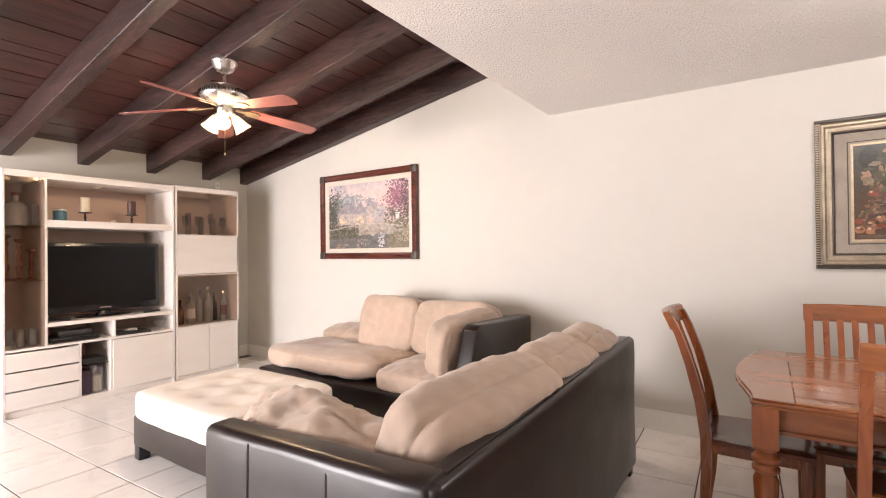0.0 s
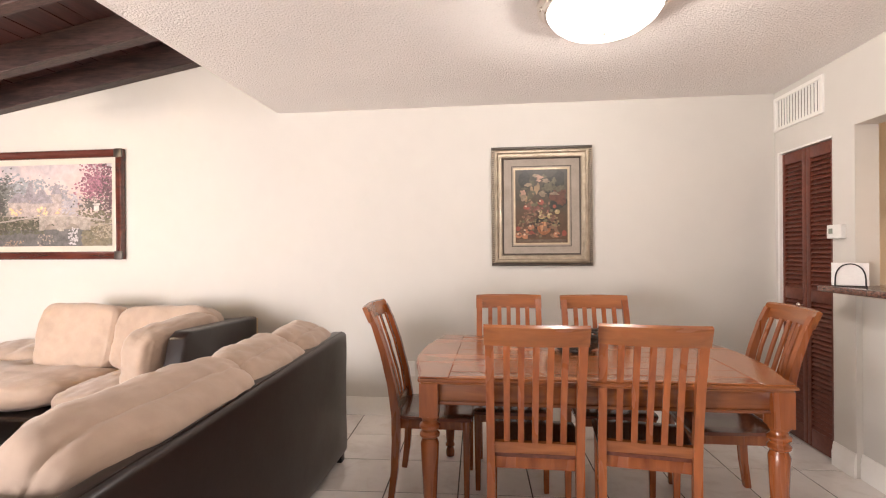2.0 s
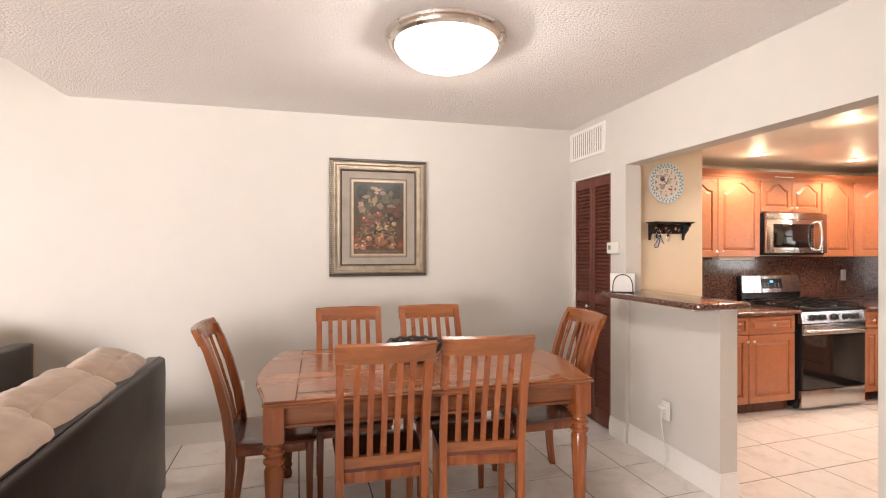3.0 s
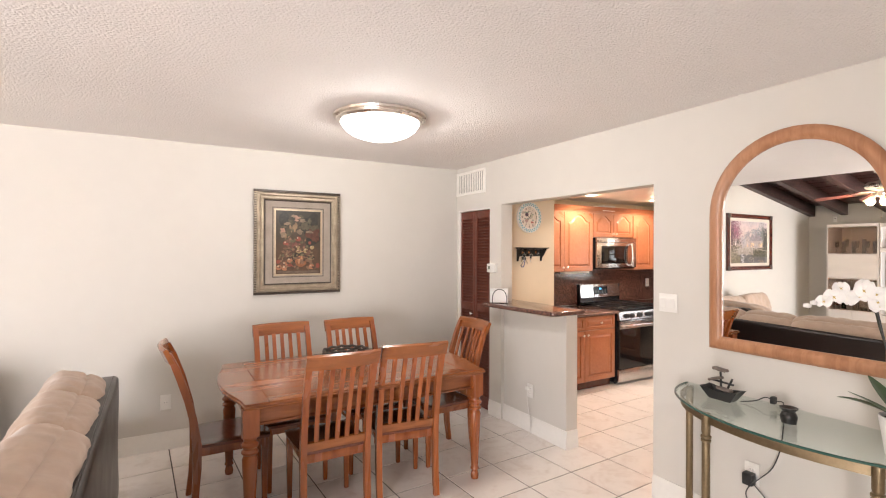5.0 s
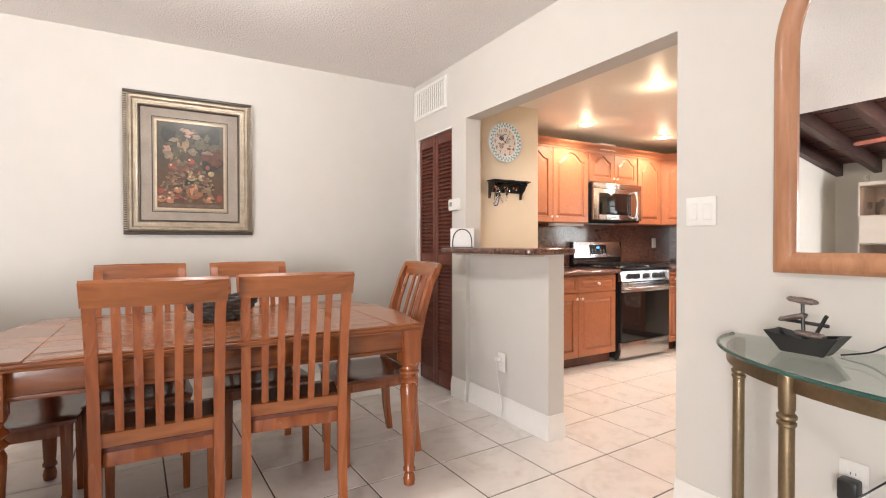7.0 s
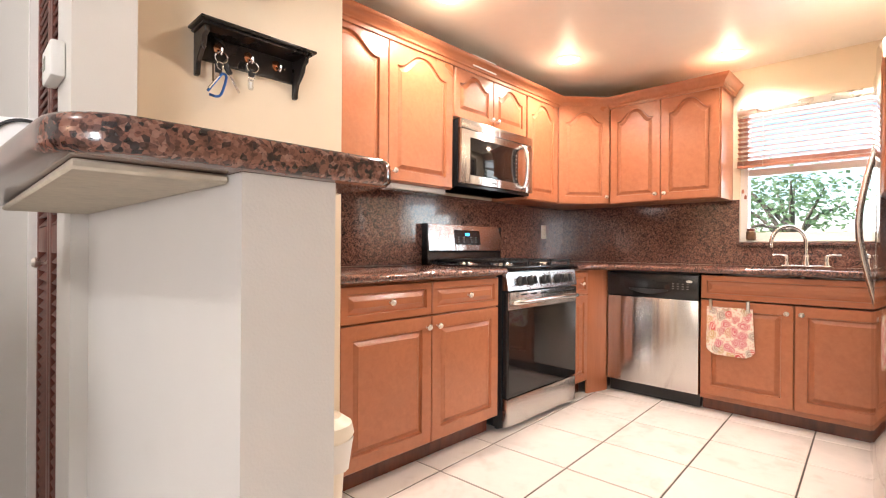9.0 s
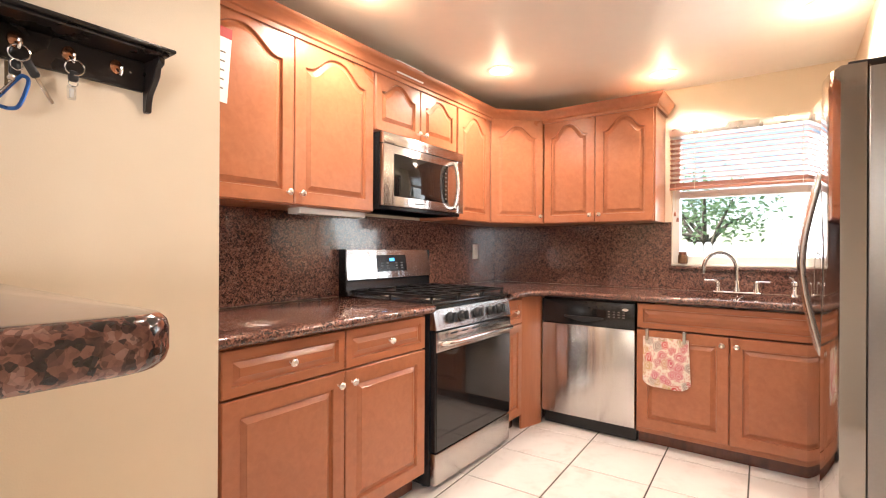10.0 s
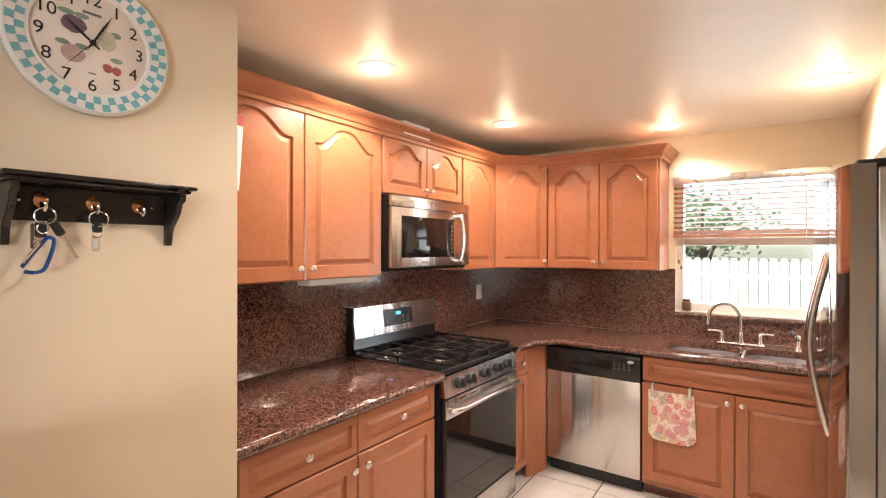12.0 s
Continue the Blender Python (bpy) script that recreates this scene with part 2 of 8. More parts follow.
M["smoke"] = glass("smoked_pane", (0.86, 0.80, 0.75), 0.0, 0.968)
M["green"] = glass("green_glass_top", (0.92, 0.965, 0.95), 0.0, 0.95)
M["gedge"] = mat("green_glass_edge", (0.025, 0.085, 0.068), 0.1, 0, 0.1, 5, 50)
M["clear"] = glass("clear_glassware", (0.92, 0.93, 0.94), 0.02, 0.86)

# ---------------- helpers for meshes ----------------


def fresh():
    return bmesh.new()


def box(bm, a, b, m=None):
    """An upright box from corner a to corner b."""
    lo, hi = [min(p, q) for p, q in zip(a, b)], [max(p, q) for p, q in zip(a, b)]
    mid, size = [(p + q) / 2 for p, q in zip(lo, hi)], [q - p for p, q in zip(lo, hi)]
    t = Matrix.Translation(mid) @ Matrix.Diagonal((*size, 1))
    return bmesh.ops.create_cube(bm, size=1, matrix=(m @ t) if m else t)["verts"]


def bevel(bm, w, seg=2):
    bmesh.ops.bevel(bm, geom=[e for e in bm.edges if len(e.link_faces) == 2 and e.calc_face_angle(0) > 0.5], offset=w, segments=seg, profile=0.5, affect="EDGES", clamp_overlap=True)
    return bm


def bbox(a, b, w=0.004, seg=2):
    bm = fresh()
    box(bm, a, b)
    return bevel(bm, w, seg)


def tube(bm, pts, r, n=10, cap=True):
    """A round bar through the points; r is a radius or one for each point."""
    pts = [Vector(p) for p in pts]
    rs = r if isinstance(r, (list, tuple)) else [r] * len(pts)
    rings, side = [], None
    for i, p in enumerate(pts):
        d = (pts[min(i + 1, len(pts) - 1)] - pts[max(i - 1, 0)]).normalized()
        side = d.orthogonal().normalized() if side is None else (side - d * side.dot(d)).normalized()
        up = d.cross(side)
        rings.append([bm.verts.new(p + (side * math.cos(a) + up * math.sin(a)) * rs[i]) for a in (2 * math.pi * k / n for k in range(n))])
    for a, b in zip(rings, rings[1:]):
        for k in range(n):
            bm.faces.new((a[k], a[(k + 1) % n], b[(k + 1) % n], b[k]))
    if cap:
        bm.faces.new(rings[0][::-1])
        bm.faces.new(rings[-1])
    return bm


def lathe(bm, prof, c=(0, 0, 0), n=20, m=None, cap=True):
    """Turns a profile of (radius, height) about the upright axis through c."""
    rings = []
    for r, z in prof:
        ring = []
        for k in range(n):
            a = 2 * math.pi * k / n
            p = Vector((c[0] + max(r, 1e-4) * math.cos(a), c[1] + max(r, 1e-4) * math.sin(a), c[2] + z))
            ring.append(bm.verts.new(m @ p if m else p))
        rings.append(ring)
    for a, b in zip(rings, rings[1:]):
        for k in range(n):
            bm.faces.new((a[k], a[(k + 1) % n], b[(k + 1) % n], b[k]))
    if cap:
        bm.faces.new(rings[0][::-1])
        bm.faces.new(rings[-1])
    return bm


def prism(bm, pts, h, m=None):
    """Extrudes a flat outline (x, y) from z 0 to h, then puts it at m."""
    lo = [bm.verts.new(Vector((x, y, 0))) for x, y in pts]
    hi = [bm.verts.new(Vector((x, y, h))) for x, y in pts]
    bm.faces.new(lo[::-1])
    bm.faces.new(hi)
    n = len(pts)
    for k in range(n):
        bm.faces.new((lo[k], lo[(k + 1) % n], hi[(k + 1) % n], hi[k]))
    if m:
        bmesh.ops.transform(bm, matrix=m, verts=lo + hi)
    return bm


def ring_prism(bm, outer, inner, h, m=None):
    """A flat band between two outlines with as many points each."""
    n = len(outer)
    vs = [[bm.verts.new(Vector((x, y, z))) for x, y in o] for z in (0, h) for o in (outer, inner)]
    ol, il, oh, ih = vs
    for k in range(n):
        j = (k + 1) % n
        bm.faces.new((ol[k], ol[j], oh[j], oh[k]))
        bm.faces.new((il[j], il[k], ih[k], ih[j]))
        bm.faces.new((oh[k], oh[j], ih[j], ih[k]))
        bm.faces.new((ol[j], ol[k], il[k], il[j]))
    if m:
        bmesh.ops.transform(bm, matrix=m, verts=[v for g in vs for v in g])
    return bm


def put(name, bm, material, m=None, smooth=True, sharp=38):
    me = bpy.data.meshes.new(name)
    bmesh.ops.recalc_face_normals(bm, faces=bm.faces)
    bm.to_mesh(me)
    bm.free()
    me.materials.append(material)
    if smooth:
        me.polygons.foreach_set("use_smooth", [True] * len(me.polygons))
        me.set_sharp_from_angle(angle=radians(sharp))
    ob = new(name, me)
    if m:
        ob.matrix_basis = m
    return ob


def part(name, bm, material, parent, label="", m=None, sharp=38):
    ob = put(name, bm, material, m, sharp=sharp)
    ob.parent = parent
    if label:
        tagged(ob, label)
    return ob


def thing(name, label, category, at=None, group=""):
    ob = new(name)
    ob.empty_display_size = 0.1
    if at is not None:
        ob.matrix_basis = at if isinstance(at, Matrix) else Matrix.Translation(at)
    return tagged(ob, label, category, group)


def setting(name, bm, material, label, category):
    return tagged(put(name, bm, material), label, category, kind="structure")


def boxes(*pairs):
    bm = fresh()
    for a, b in pairs:
        box(bm, a, b)
    return bm


# ---------------- plan ----------------
NORTH, EAST, WEST, SOUTH = 4.91, 3.59, -4.66, -2.0
CEIL, KCEIL, EDGE = 2.52, 2.29, -0.33
KN, KE, KS = 5.00, 7.30, 2.62          # kitchen walls
CLOCK, CLOSET = 4.25, 4.415            # closet block beside the kitchen
SLOPE, LOW = 0.1775, 2.512             # boards of the sloped ceiling: rise and height at the west wall

floor = setting("floor", boxes(((-4.9, -2.2, -0.12), (7.45, 5.15, -0.003))), M["grout"], "cream ceramic tile floor with dark grout", "floor")
wall_north = setting("wall_north", boxes(((-4.78, NORTH, 0), (4.30, 5.04, 3.6))), M["wall"], "warm beige painted wall", "wall")
setting("wall_west", boxes(((-4.78, -2.12, 0), (WEST, NORTH, 3.6))), M["wall"], "warm beige painted wall", "wall")
setting("wall_south", boxes(((WEST, -2.12, 0), (-4.5, SOUTH, 3.6)), ((-1.9, -2.12, 0), (EAST, SOUTH, 3.6)), ((-4.5, -2.12, 2.1), (-1.9, SOUTH, 3.6))), M["wall"], "beige painted wall with a wide patio opening", "wall")
T = EAST + 0.13
setting("wall_east", boxes(((EAST, SOUTH - 0.12, 0), (T, 2.437, 2.75)), ((EAST, 2.437, 2.078), (T, 4.10, 2.75)), ((EAST, 4.10, 0), (T, 4.29, 2.75)),
                           ((EAST, 4.29, 2.06), (T, 4.867, 2.75)), ((EAST, 4.867, 0), (T, NORTH, 2.75))), M["wall"], "greige painted wall with an opening to the kitchen", "wall")
setting("half_wall", boxes(((EAST + 0.034, 3.268, 0), (T + 0.026, 4.098, 1.097))), M["wall"], "greige painted half wall under the bar top", "wall")
setting("wall_clock", boxes(((T, CLOCK, 0), (CLOSET, CLOCK + 0.12, KCEIL)), ((4.30, CLOCK + 0.12, 0), (CLOSET, KN, KCEIL))), M["kwall"], "pale yellow painted wall round the closet", "wall")
setting("wall_kitchen_north", boxes(((4.30, KN + 0.04, 0), (7.42, KN + 0.14, 2.45)), ((CLOSET, KN, 0), (7.42, KN + 0.04, 2.45))), M["kwall"], "pale yellow kitchen wall", "wall")
WY0, WY1, WZ0, WZ1 = 2.665, 3.585, 1.088, 2.005
setting("wall_kitchen_east", boxes(((KE, 1.8, 0), (KE + 0.14, KN, WZ0)), ((KE, 1.8, WZ1), (KE + 0.14, KN, 2.45)), ((KE, 1.8, WZ0), (KE + 0.14, WY0, WZ1)), ((KE, WY1, WZ0), (KE + 0.14, KN, WZ1))),
        M["kwall"], "pale yellow kitchen wall with a window", "wall")
setting("wall_kitchen_south", boxes(((6.86, KS - 0.12, 0), (KE, KS, KCEIL)), ((5.8, KS - 0.12, 1.95), (6.86, KS, KCEIL)), ((T, 1.8, 0), (KE, 1.92, 2.45))), M["kwall"], "pale yellow kitchen wall round the fridge niche", "wall")
setting("ceiling", boxes(((EDGE, SOUTH, CEIL), (EAST, NORTH, CEIL + 0.1))), M["ceil"], "white popcorn ceiling", "ceiling")
setting("ceiling_kitchen", boxes(((T, 1.92, KCEIL), (KE, KN, KCEIL + 0.1))), M["kceil"], "smooth cream kitchen ceiling", "ceiling")
setting("wall_bulkhead", boxes(((EDGE, SOUTH, CEIL + 0.1), (EDGE + 0.1, NORTH, 3.55))), M["wall"], "plain wall above the flat ceiling", "wall")


def tilt(x):
    return LOW + SLOPE * (x - WEST)


# boards of the sloped ceiling run north to south, over beams that climb to the east
bm = fresh()
x = WEST
k = 0
while x < EDGE:
    x2 = min(x + 0.138, EDGE)
    dz = 0.003 * math.sin(k * 2.3)
    vs = box(bm, (x + 0.003, SOUTH, 0), (x2 - 0.003, NORTH, 0.03))
    for v in vs:
        v.co.z += tilt(v.co.x) + dz
    x, k = x2, k + 1
vs = box(bm, (WEST, SOUTH, 0.031), (EDGE, NORTH, 0.09))
for v in vs:
    v.co.z += tilt(v.co.x)
setting("ceiling_sloped", bm, M["dkwood"], "dark red-brown stained board ceiling that slopes", "ceiling")
for y in [4.80, 4.28, 3.63, 2.97, 2.35, 1.71, 1.07, 0.43, -0.21, -0.85, -1.49]:
    bm = fresh()
    vs = box(bm, (WEST + 0.001, y, -0.21), (EDGE, y + 0.105, -0.001))
    for v in vs:
        v.co.z += tilt(v.co.x)
    bevel(bm, 0.006, 1)
    setting("ceiling_beam", bm, M["beam"], "rough dark-stained wooden ceiling beam", "beam")


def skirting(name, a, b, out):
    """A stepped white baseboard along the line a-b; out is the side on which the room lies."""
    a, b, o = Vector((*a, 0)), Vector((*b, 0)), Vector((*out, 0))
    prof = [(0, 0), (0.016, 0), (0.016, 0.088), (0.012, 0.096), (0.012, 0.118), (0.007, 0.130), (0.006, 0.146), (0, 0.146)]
    bm = fresh()
    ends = [[bm.verts.new(p + o * d + Vector((0, 0, z))) for d, z in prof] for p in (a, b)]
    n = len(prof)
    for k in range(n):
        bm.faces.new((ends[0][k], ends[0][(k + 1) % n], ends[1][(k + 1) % n], ends[1][k]))
    bm.faces.new(ends[0])
    bm.faces.new(ends[1][::-1])
    return setting(name, bm, M["trim"], "white moulded baseboard", "baseboard")


skirting("baseboard", (WEST, NORTH), (EAST, NORTH), (0, -1))
skirting("baseboard", (WEST, SOUTH), (WEST, NORTH - 0.017), (1, 0))
skirting("baseboard", (EAST, SOUTH), (EAST, 2.437), (-1, 0))
skirting("baseboard", (EAST + 0.034, 3.268 - 0.016), (EAST + 0.034, 4.098), (-1, 0))
skirting("baseboard", (EAST, 4.10), (EAST, 4.29), (-1, 0))
skirting("baseboard", (EAST + 0.034, 3.268), (T + 0.026, 3.268), (0, -1))

# ---------------- dining room ----------------
FACE = {"S": ((1, 0, 0), (0, 0, 1), (0, -1, 0)), "N": ((-1, 0, 0), (0, 0, 1), (0, 1, 0)), "W": ((0, -1, 0), (0, 0, 1), (-1, 0, 0)), "E": ((0, 1, 0), (0, 0, 1), (1, 0, 0))}


def on_wall(p, facing):
    """A pose on a wall: local x to the right as one faces it, y up, z out of the wall."""
    c = FACE[facing]
    return Matrix([[c[j][i] for j in range(3)] + [p[i]] for i in range(3)] + [[0, 0, 0, 1]])


def plank_path(bm, pts, w, th):
    """A bar of oblong section that follows points (y, z) and lies across x; w is (x0, x1)."""
    n = len(pts)
    rows = []
    for i, (y, z) in enumerate(pts):
        a, b = Vector(pts[max(i - 1, 0)]), Vector(pts[min(i + 1, n - 1)])
        d = (b - a).normalized()
        nrm = Vector((d.y, -d.x)) * th[i] / 2
        rows.append([bm.verts.new((xx, y + s * nrm.x, z + s * nrm.y)) for s in (1, -1) for xx in w])
    for a, b in zip(rows, rows[1:]):
        for k, j in ((0, 1), (1, 3), (3, 2), (2, 0)):
            bm.faces.new((a[k], a[j], b[j], b[k]))
    bm.faces.new([rows[0][k] for k in (0, 2, 3, 1)])
    bm.faces.new([rows[-1][k] for k in (0, 1, 3, 2)])
    return bm


def dining_chair():
    ch = thing("dining_chair", "orange-brown cherry dining chair with slatted back", "chair", group="chairs round the dining table")
    back = [(-0.225, 0.0), (-0.205, 0.15), (-0.195, 0.32), (-0.195, 0.46), (-0.218, 0.62), (-0.262, 0.80), (-0.308, 0.94), (-0.345, 1.02)]
    th = [0.032, 0.038, 0.045, 0.048, 0.042, 0.036, 0.031, 0.028]
    for s in (-1, 1):
        bm = plank_path(fresh(), back, sorted((s * 0.176, s * 0.212)), th)
        bevel(bm, 0.005, 2)
        part("back_leg", bm, M["chair"], ch)
    for s in (-1, 1):
        bm = fresh()
        lo, hi = 0.014, 0.020
        vs = box(bm, (s * 0.19 - hi, 0.19 - hi, 0), (s * 0.19 + hi, 0.19 + hi, 0.435))
        for v in vs:
            if v.co.z < 0.1:
                v.co.x, v.co.y = s * 0.19 + (v.co.x - s * 0.19) * lo / hi, 0.19 + (v.co.y - 0.19) * lo / hi
        bevel(bm, 0.004, 2)
        part("front_leg", bm, M["chair"], ch)
    # saddle seat
    bm = fresh()
    n = 12
    top, bot = [], []
    for i in range(n + 1):
        for j in range(n + 1):
            u, v = i / n * 2 - 1, j / n * 2 - 1
            w = 0.215 + 0.012 * v
            r = 1 - 0.05 * (abs(u) ** 6) * (abs(v) ** 6)
            x, y = u * w * r, v * 0.215 * r + 0.015
            dip = -0.012 * (1 - u * u) * (1 - v * v)
            edge = -0.010 * max(abs(u) ** 10, abs(v) ** 10)
            top.append(bm.verts.new((x, y, 0.465 + dip + edge)))
            bot.append(bm.verts.new((x * 0.985, y * 0.985, 0.437)))
    for i in range(n):
        for j in range(n):
            a = i * (n + 1) + j
            q = (a, a + n + 1, a + n + 2, a + 1)
            bm.faces.new([top[k] for k in q])
            bm.faces.new([bot[k] for k in q[::-1]])
    rim = [i * (n + 1) for i in range(n + 1)] + [n * (n + 1) + j for j in range(1, n + 1)] + [i * (n + 1) + n for i in range(n - 1, -1, -1)] + list(range(n - 1, 0, -1))
    for a, b in zip(rim, rim[1:] + rim[:1]):
        bm.faces.new((top[a], top[b], bot[b], bot[a]))
    part("seat", bm, M["seatw"], ch, "dark glossy red-brown wooden seat")
    for y0 in (0.175, -0.195):
        part("apron", bbox((-0.175, y0, 0.385), (0.175, y0 + 0.02, 0.437), 0.003), M["chair"], ch)
    for s in (-1, 1):
        part("side_rail", bbox((s * 0.185 - 0.01, -0.19, 0.385), (s * 0.185 + 0.01, 0.18, 0.437), 0.003), M["chair"], ch)
    # curved crest rail
    bm = fresh()
    rows = []
    for i in range(11):
        u = i / 10 * 2 - 1
        bow = -0.030 * (1 - u * u)
        arch = 0.003 * (1 - u * u)
        rows.append([bm.verts.new((u * 0.216, y + bow, z - 0.010)) for y, z in ((-0.318, 0.978), (-0.340, 0.972), (-0.376, 1.052 + arch), (-0.360, 1.062 + arch), (-0.348, 1.056 + arch))])
    for a, b in zip(rows, rows[1:]):
        for k in range(5):
            bm.faces.new((a[k], a[(k + 1) % 5], b[(k + 1) % 5], b[k]))
    bm.faces.new(rows[0])
    bm.faces.new(rows[-1][::-1])
    bevel(bm, 0.004, 2)
    part("crest_rail", bm, M["table"], ch)
    part("lower_rail", bevel(plank_path(fresh(), [(-0.200, 0.462), (-0.206, 0.512)], (-0.177, 0.177), [0.022, 0.022]), 0.003, 1), M["table"], ch)
    for i in range(5):
        u = (i - 2) / 2
        x = u * 0.122
        b = -0.022 * (1 - u * u)
        pts = [(-0.206 + b * 0.2, 0.505), (-0.226 + b * 0.7, 0.64), (-0.271 + b * 1.2, 0.82), (-0.327 + b, 0.975)]
        part("slat", bevel(plank_path(fresh(), pts, (x - 0.0135, x + 0.0135), [0.010] * 4), 0.003, 1), M["chair"], ch)
    return ch


chair = dining_chair()
CHAIRS = [(1.664, 3.385, -1), (2.182, 3.42, -8), (1.575, 3.945, 180), (2.135, 3.93, 181), (1.14, 3.81, -90), (2.68, 3.745, 90)]
chair.matrix_basis = pose(CHAIRS[0][0], CHAIRS[0][1], 0, 0, 0, CHAIRS[0][2])
for cx, cy, r in CHAIRS[1:]:
    copy_thing(chair, pose(cx, cy, 0, 0, 0, r))

# table with turned legs and bowed ends
tb = thing("dining_table", "honey-brown wooden dining table with turned legs", "table", (1.94, 3.71, 0))
HX, HY, ZT = 0.80, 0.545, 0.79


def table_outline(grow=0.0):
    pts = []
    for s in (1, -1):
        for i in range(13):
            v = i / 12 * 2 - 1
            bow = 0.075 * math.cos(v * math.pi / 2) ** 2 + 0.012 * math.sin(abs(v) * math.pi) ** 2
            pts.append((s * (HX + bow + grow), s * v * (HY + grow)))
    return pts


bm = prism(fresh(), table_outline(-0.012), 0.012, Matrix.Translation((0, 0, ZT - 0.036)))
prism(bm, table_outline(), 0.016, Matrix.Translation((0, 0, ZT - 0.024)))
bevel(bm, 0.006, 3)
part("tabletop_edge", bm, M["table"], tb, "moulded edge of the table top")
# field boards, with a border all round, lie on the moulded base
zf0, zf1 = ZT - 0.008, ZT
nb = 7
for i in range(nb):
    y0, y1 = -0.43 + 0.86 * i / nb, -0.43 + 0.86 * (i + 1) / nb
    part("board", bbox((-0.66, y0 + 0.0008, zf0), (0.66, y1 - 0.0008, zf1), 0.0015, 1), M["table"], tb)
for s in (-1, 1):
    part("border_board", bbox((-0.66, s * 0.4315, zf0), (0.66, s * (HY - 0.008), zf1), 0.003, 2), M["table"], tb)
    o = [p for p in table_outline(-0.008) if p[0] * s > 0]
    o = [(p[0], p[1]) for p in o] + [(s * 0.662, o[-1][1]), (s * 0.662, o[0][1])]
    part("end_board", bevel(prism(fresh(), o, 0.008, Matrix.Translation((0, 0, zf0))), 0.002, 1), M["table"], tb)
for s in (-1, 1):
    part("apron", bbox((-0.72, s * 0.475 - 0.011, 0.655), (0.72, s * 0.475 + 0.011, 0.752), 0.003), M["table"], tb)
    part("apron_moulding", bbox((-0.715, s * 0.490 - 0.005, 0.652), (0.715, s * 0.490 + 0.005, 0.668), 0.003), M["table"], tb)
    part("end_apron", bbox((s * 0.755 - 0.011, -0.44, 0.655), (s * 0.755 + 0.011, 0.44, 0.752), 0.003), M["table"], tb)
LEG = [(0.018, 0), (0.026, 0.004), (0.029, 0.03), (0.024, 0.052), (0.020, 0.062), (0.030, 0.072), (0.030, 0.082), (0.024, 0.092), (0.027, 0.12), (0.034, 0.28), (0.041, 0.42), (0.043, 0.47), (0.036, 0.487), (0.034, 0.495),
       (0.046, 0.505), (0.047, 0.515), (0.037, 0.526), (0.037, 0.533), (0.048, 0.545), (0.048, 0.556), (0.036, 0.566), (0.034, 0.578), (0.045, 0.592), (0.045, 0.60)]
for sx in (-1, 1):
    for sy in (-1, 1):
        bm = lathe(fresh(), LEG, (sx * 0.755, sy * 0.475, 0), 20)
        box(bm, (sx * 0.755 - 0.043, sy * 0.475 - 0.043, 0.598), (sx * 0.755 + 0.043, sy * 0.475 + 0.043, 0.753))
        part("leg", bm, M["chair"], tb)

# woven bowl on the table
bowl = thing("woven_bowl", "dark woven rattan bowl on the dining table", "bowl", (1.93, 3.80, ZT))
M["rattan"] = mat("dark_rattan", (0.045, 0.036, 0.030), 0.6, 0, 0.35, 12, 90, 0.3)
for i in range(6):
    r, z = 0.085 + 0.075 * math.sin(i / 5 * math.pi / 2), 0.010 + 0.0185 * i
    pts = [(r * math.cos(a) * (1 + 0.012 * math.sin(9 * a + i * 2)), r * math.sin(a) * (1 + 0.012 * math.sin(9 * a + i * 2)), z + 0.005 * math.sin(12 * a + i * 3.14)) for a in (2 * math.pi * k / 48 for k in range(49))]
    part("strand", tube(fresh(), pts, 0.010, 6), M["rattan"], bowl)
part("base", lathe(fresh(), [(0.07, 0.0), (0.09, 0.004), (0.09, 0.010), (0.06, 0.012)], (0, 0, 0), 24), M["rattan"], bowl)

# dome ceiling lamp
dl = thing("ceiling_lamp", "round frosted glass ceiling lamp with nickel rim, lit", "lamp", (2.0, 3.33, CEIL))
part("rim", lathe(fresh(), [(0.02, 0), (0.288, 0), (0.306, -0.008), (0.304, -0.022), (0.284, -0.028), (0.286, -0.040), (0.272, -0.052), (0.258, -0.052), (0.258, -0.03), (0.02, -0.03)], (0, 0, 0), 56), M["nickel"], dl, "brushed nickel double rim")
M["dome"] = glow("lit_frosted_glass", (1, 0.97, 0.92), 2.4)
part("shade", lathe(fresh(), [(0.262, -0.045), (0.258, -0.060), (0.236, -0.092), (0.194, -0.124), (0.130, -0.149), (0.064, -0.160), (0.0, -0.163)], (0, 0, 0), 56), M["dome"], dl, "glowing frosted glass dome")
part("finial", lathe(fresh(), [(0.004, -0.150), (0.012, -0.158), (0.010, -0.165), (0.006, -0.170), (0.008, -0.176), (0.003, -0.182)], (0, 0, 0), 12), M["nickel"], dl)
for c in dl.children:
    if c.name.startswith("shade"):
        c.visible_shadow = False

# fruit still life in a heavy ribbed frame, and the cottage picture


def rect(w, h, cx=0, cy=0):
    return [(cx - w / 2, cy - h / 2), (cx + w / 2, cy - h / 2), (cx + w / 2, cy + h / 2), (cx - w / 2, cy + h / 2)]


def moulding(bm, w, h, prof):
    """A mitred picture frame: prof is (inset from the outer edge, height off the wall)."""
    loops = [[bm.verts.new((x, y, z)) for x, y in rect(w - 2 * d, h - 2 * d)] for d, z in prof]
    for a, b in zip(loops, loops[1:]):
        for k in range(4):
            bm.faces.new((a[k], a[(k + 1) % 4], b[(k + 1) % 4], b[k]))
    return bm


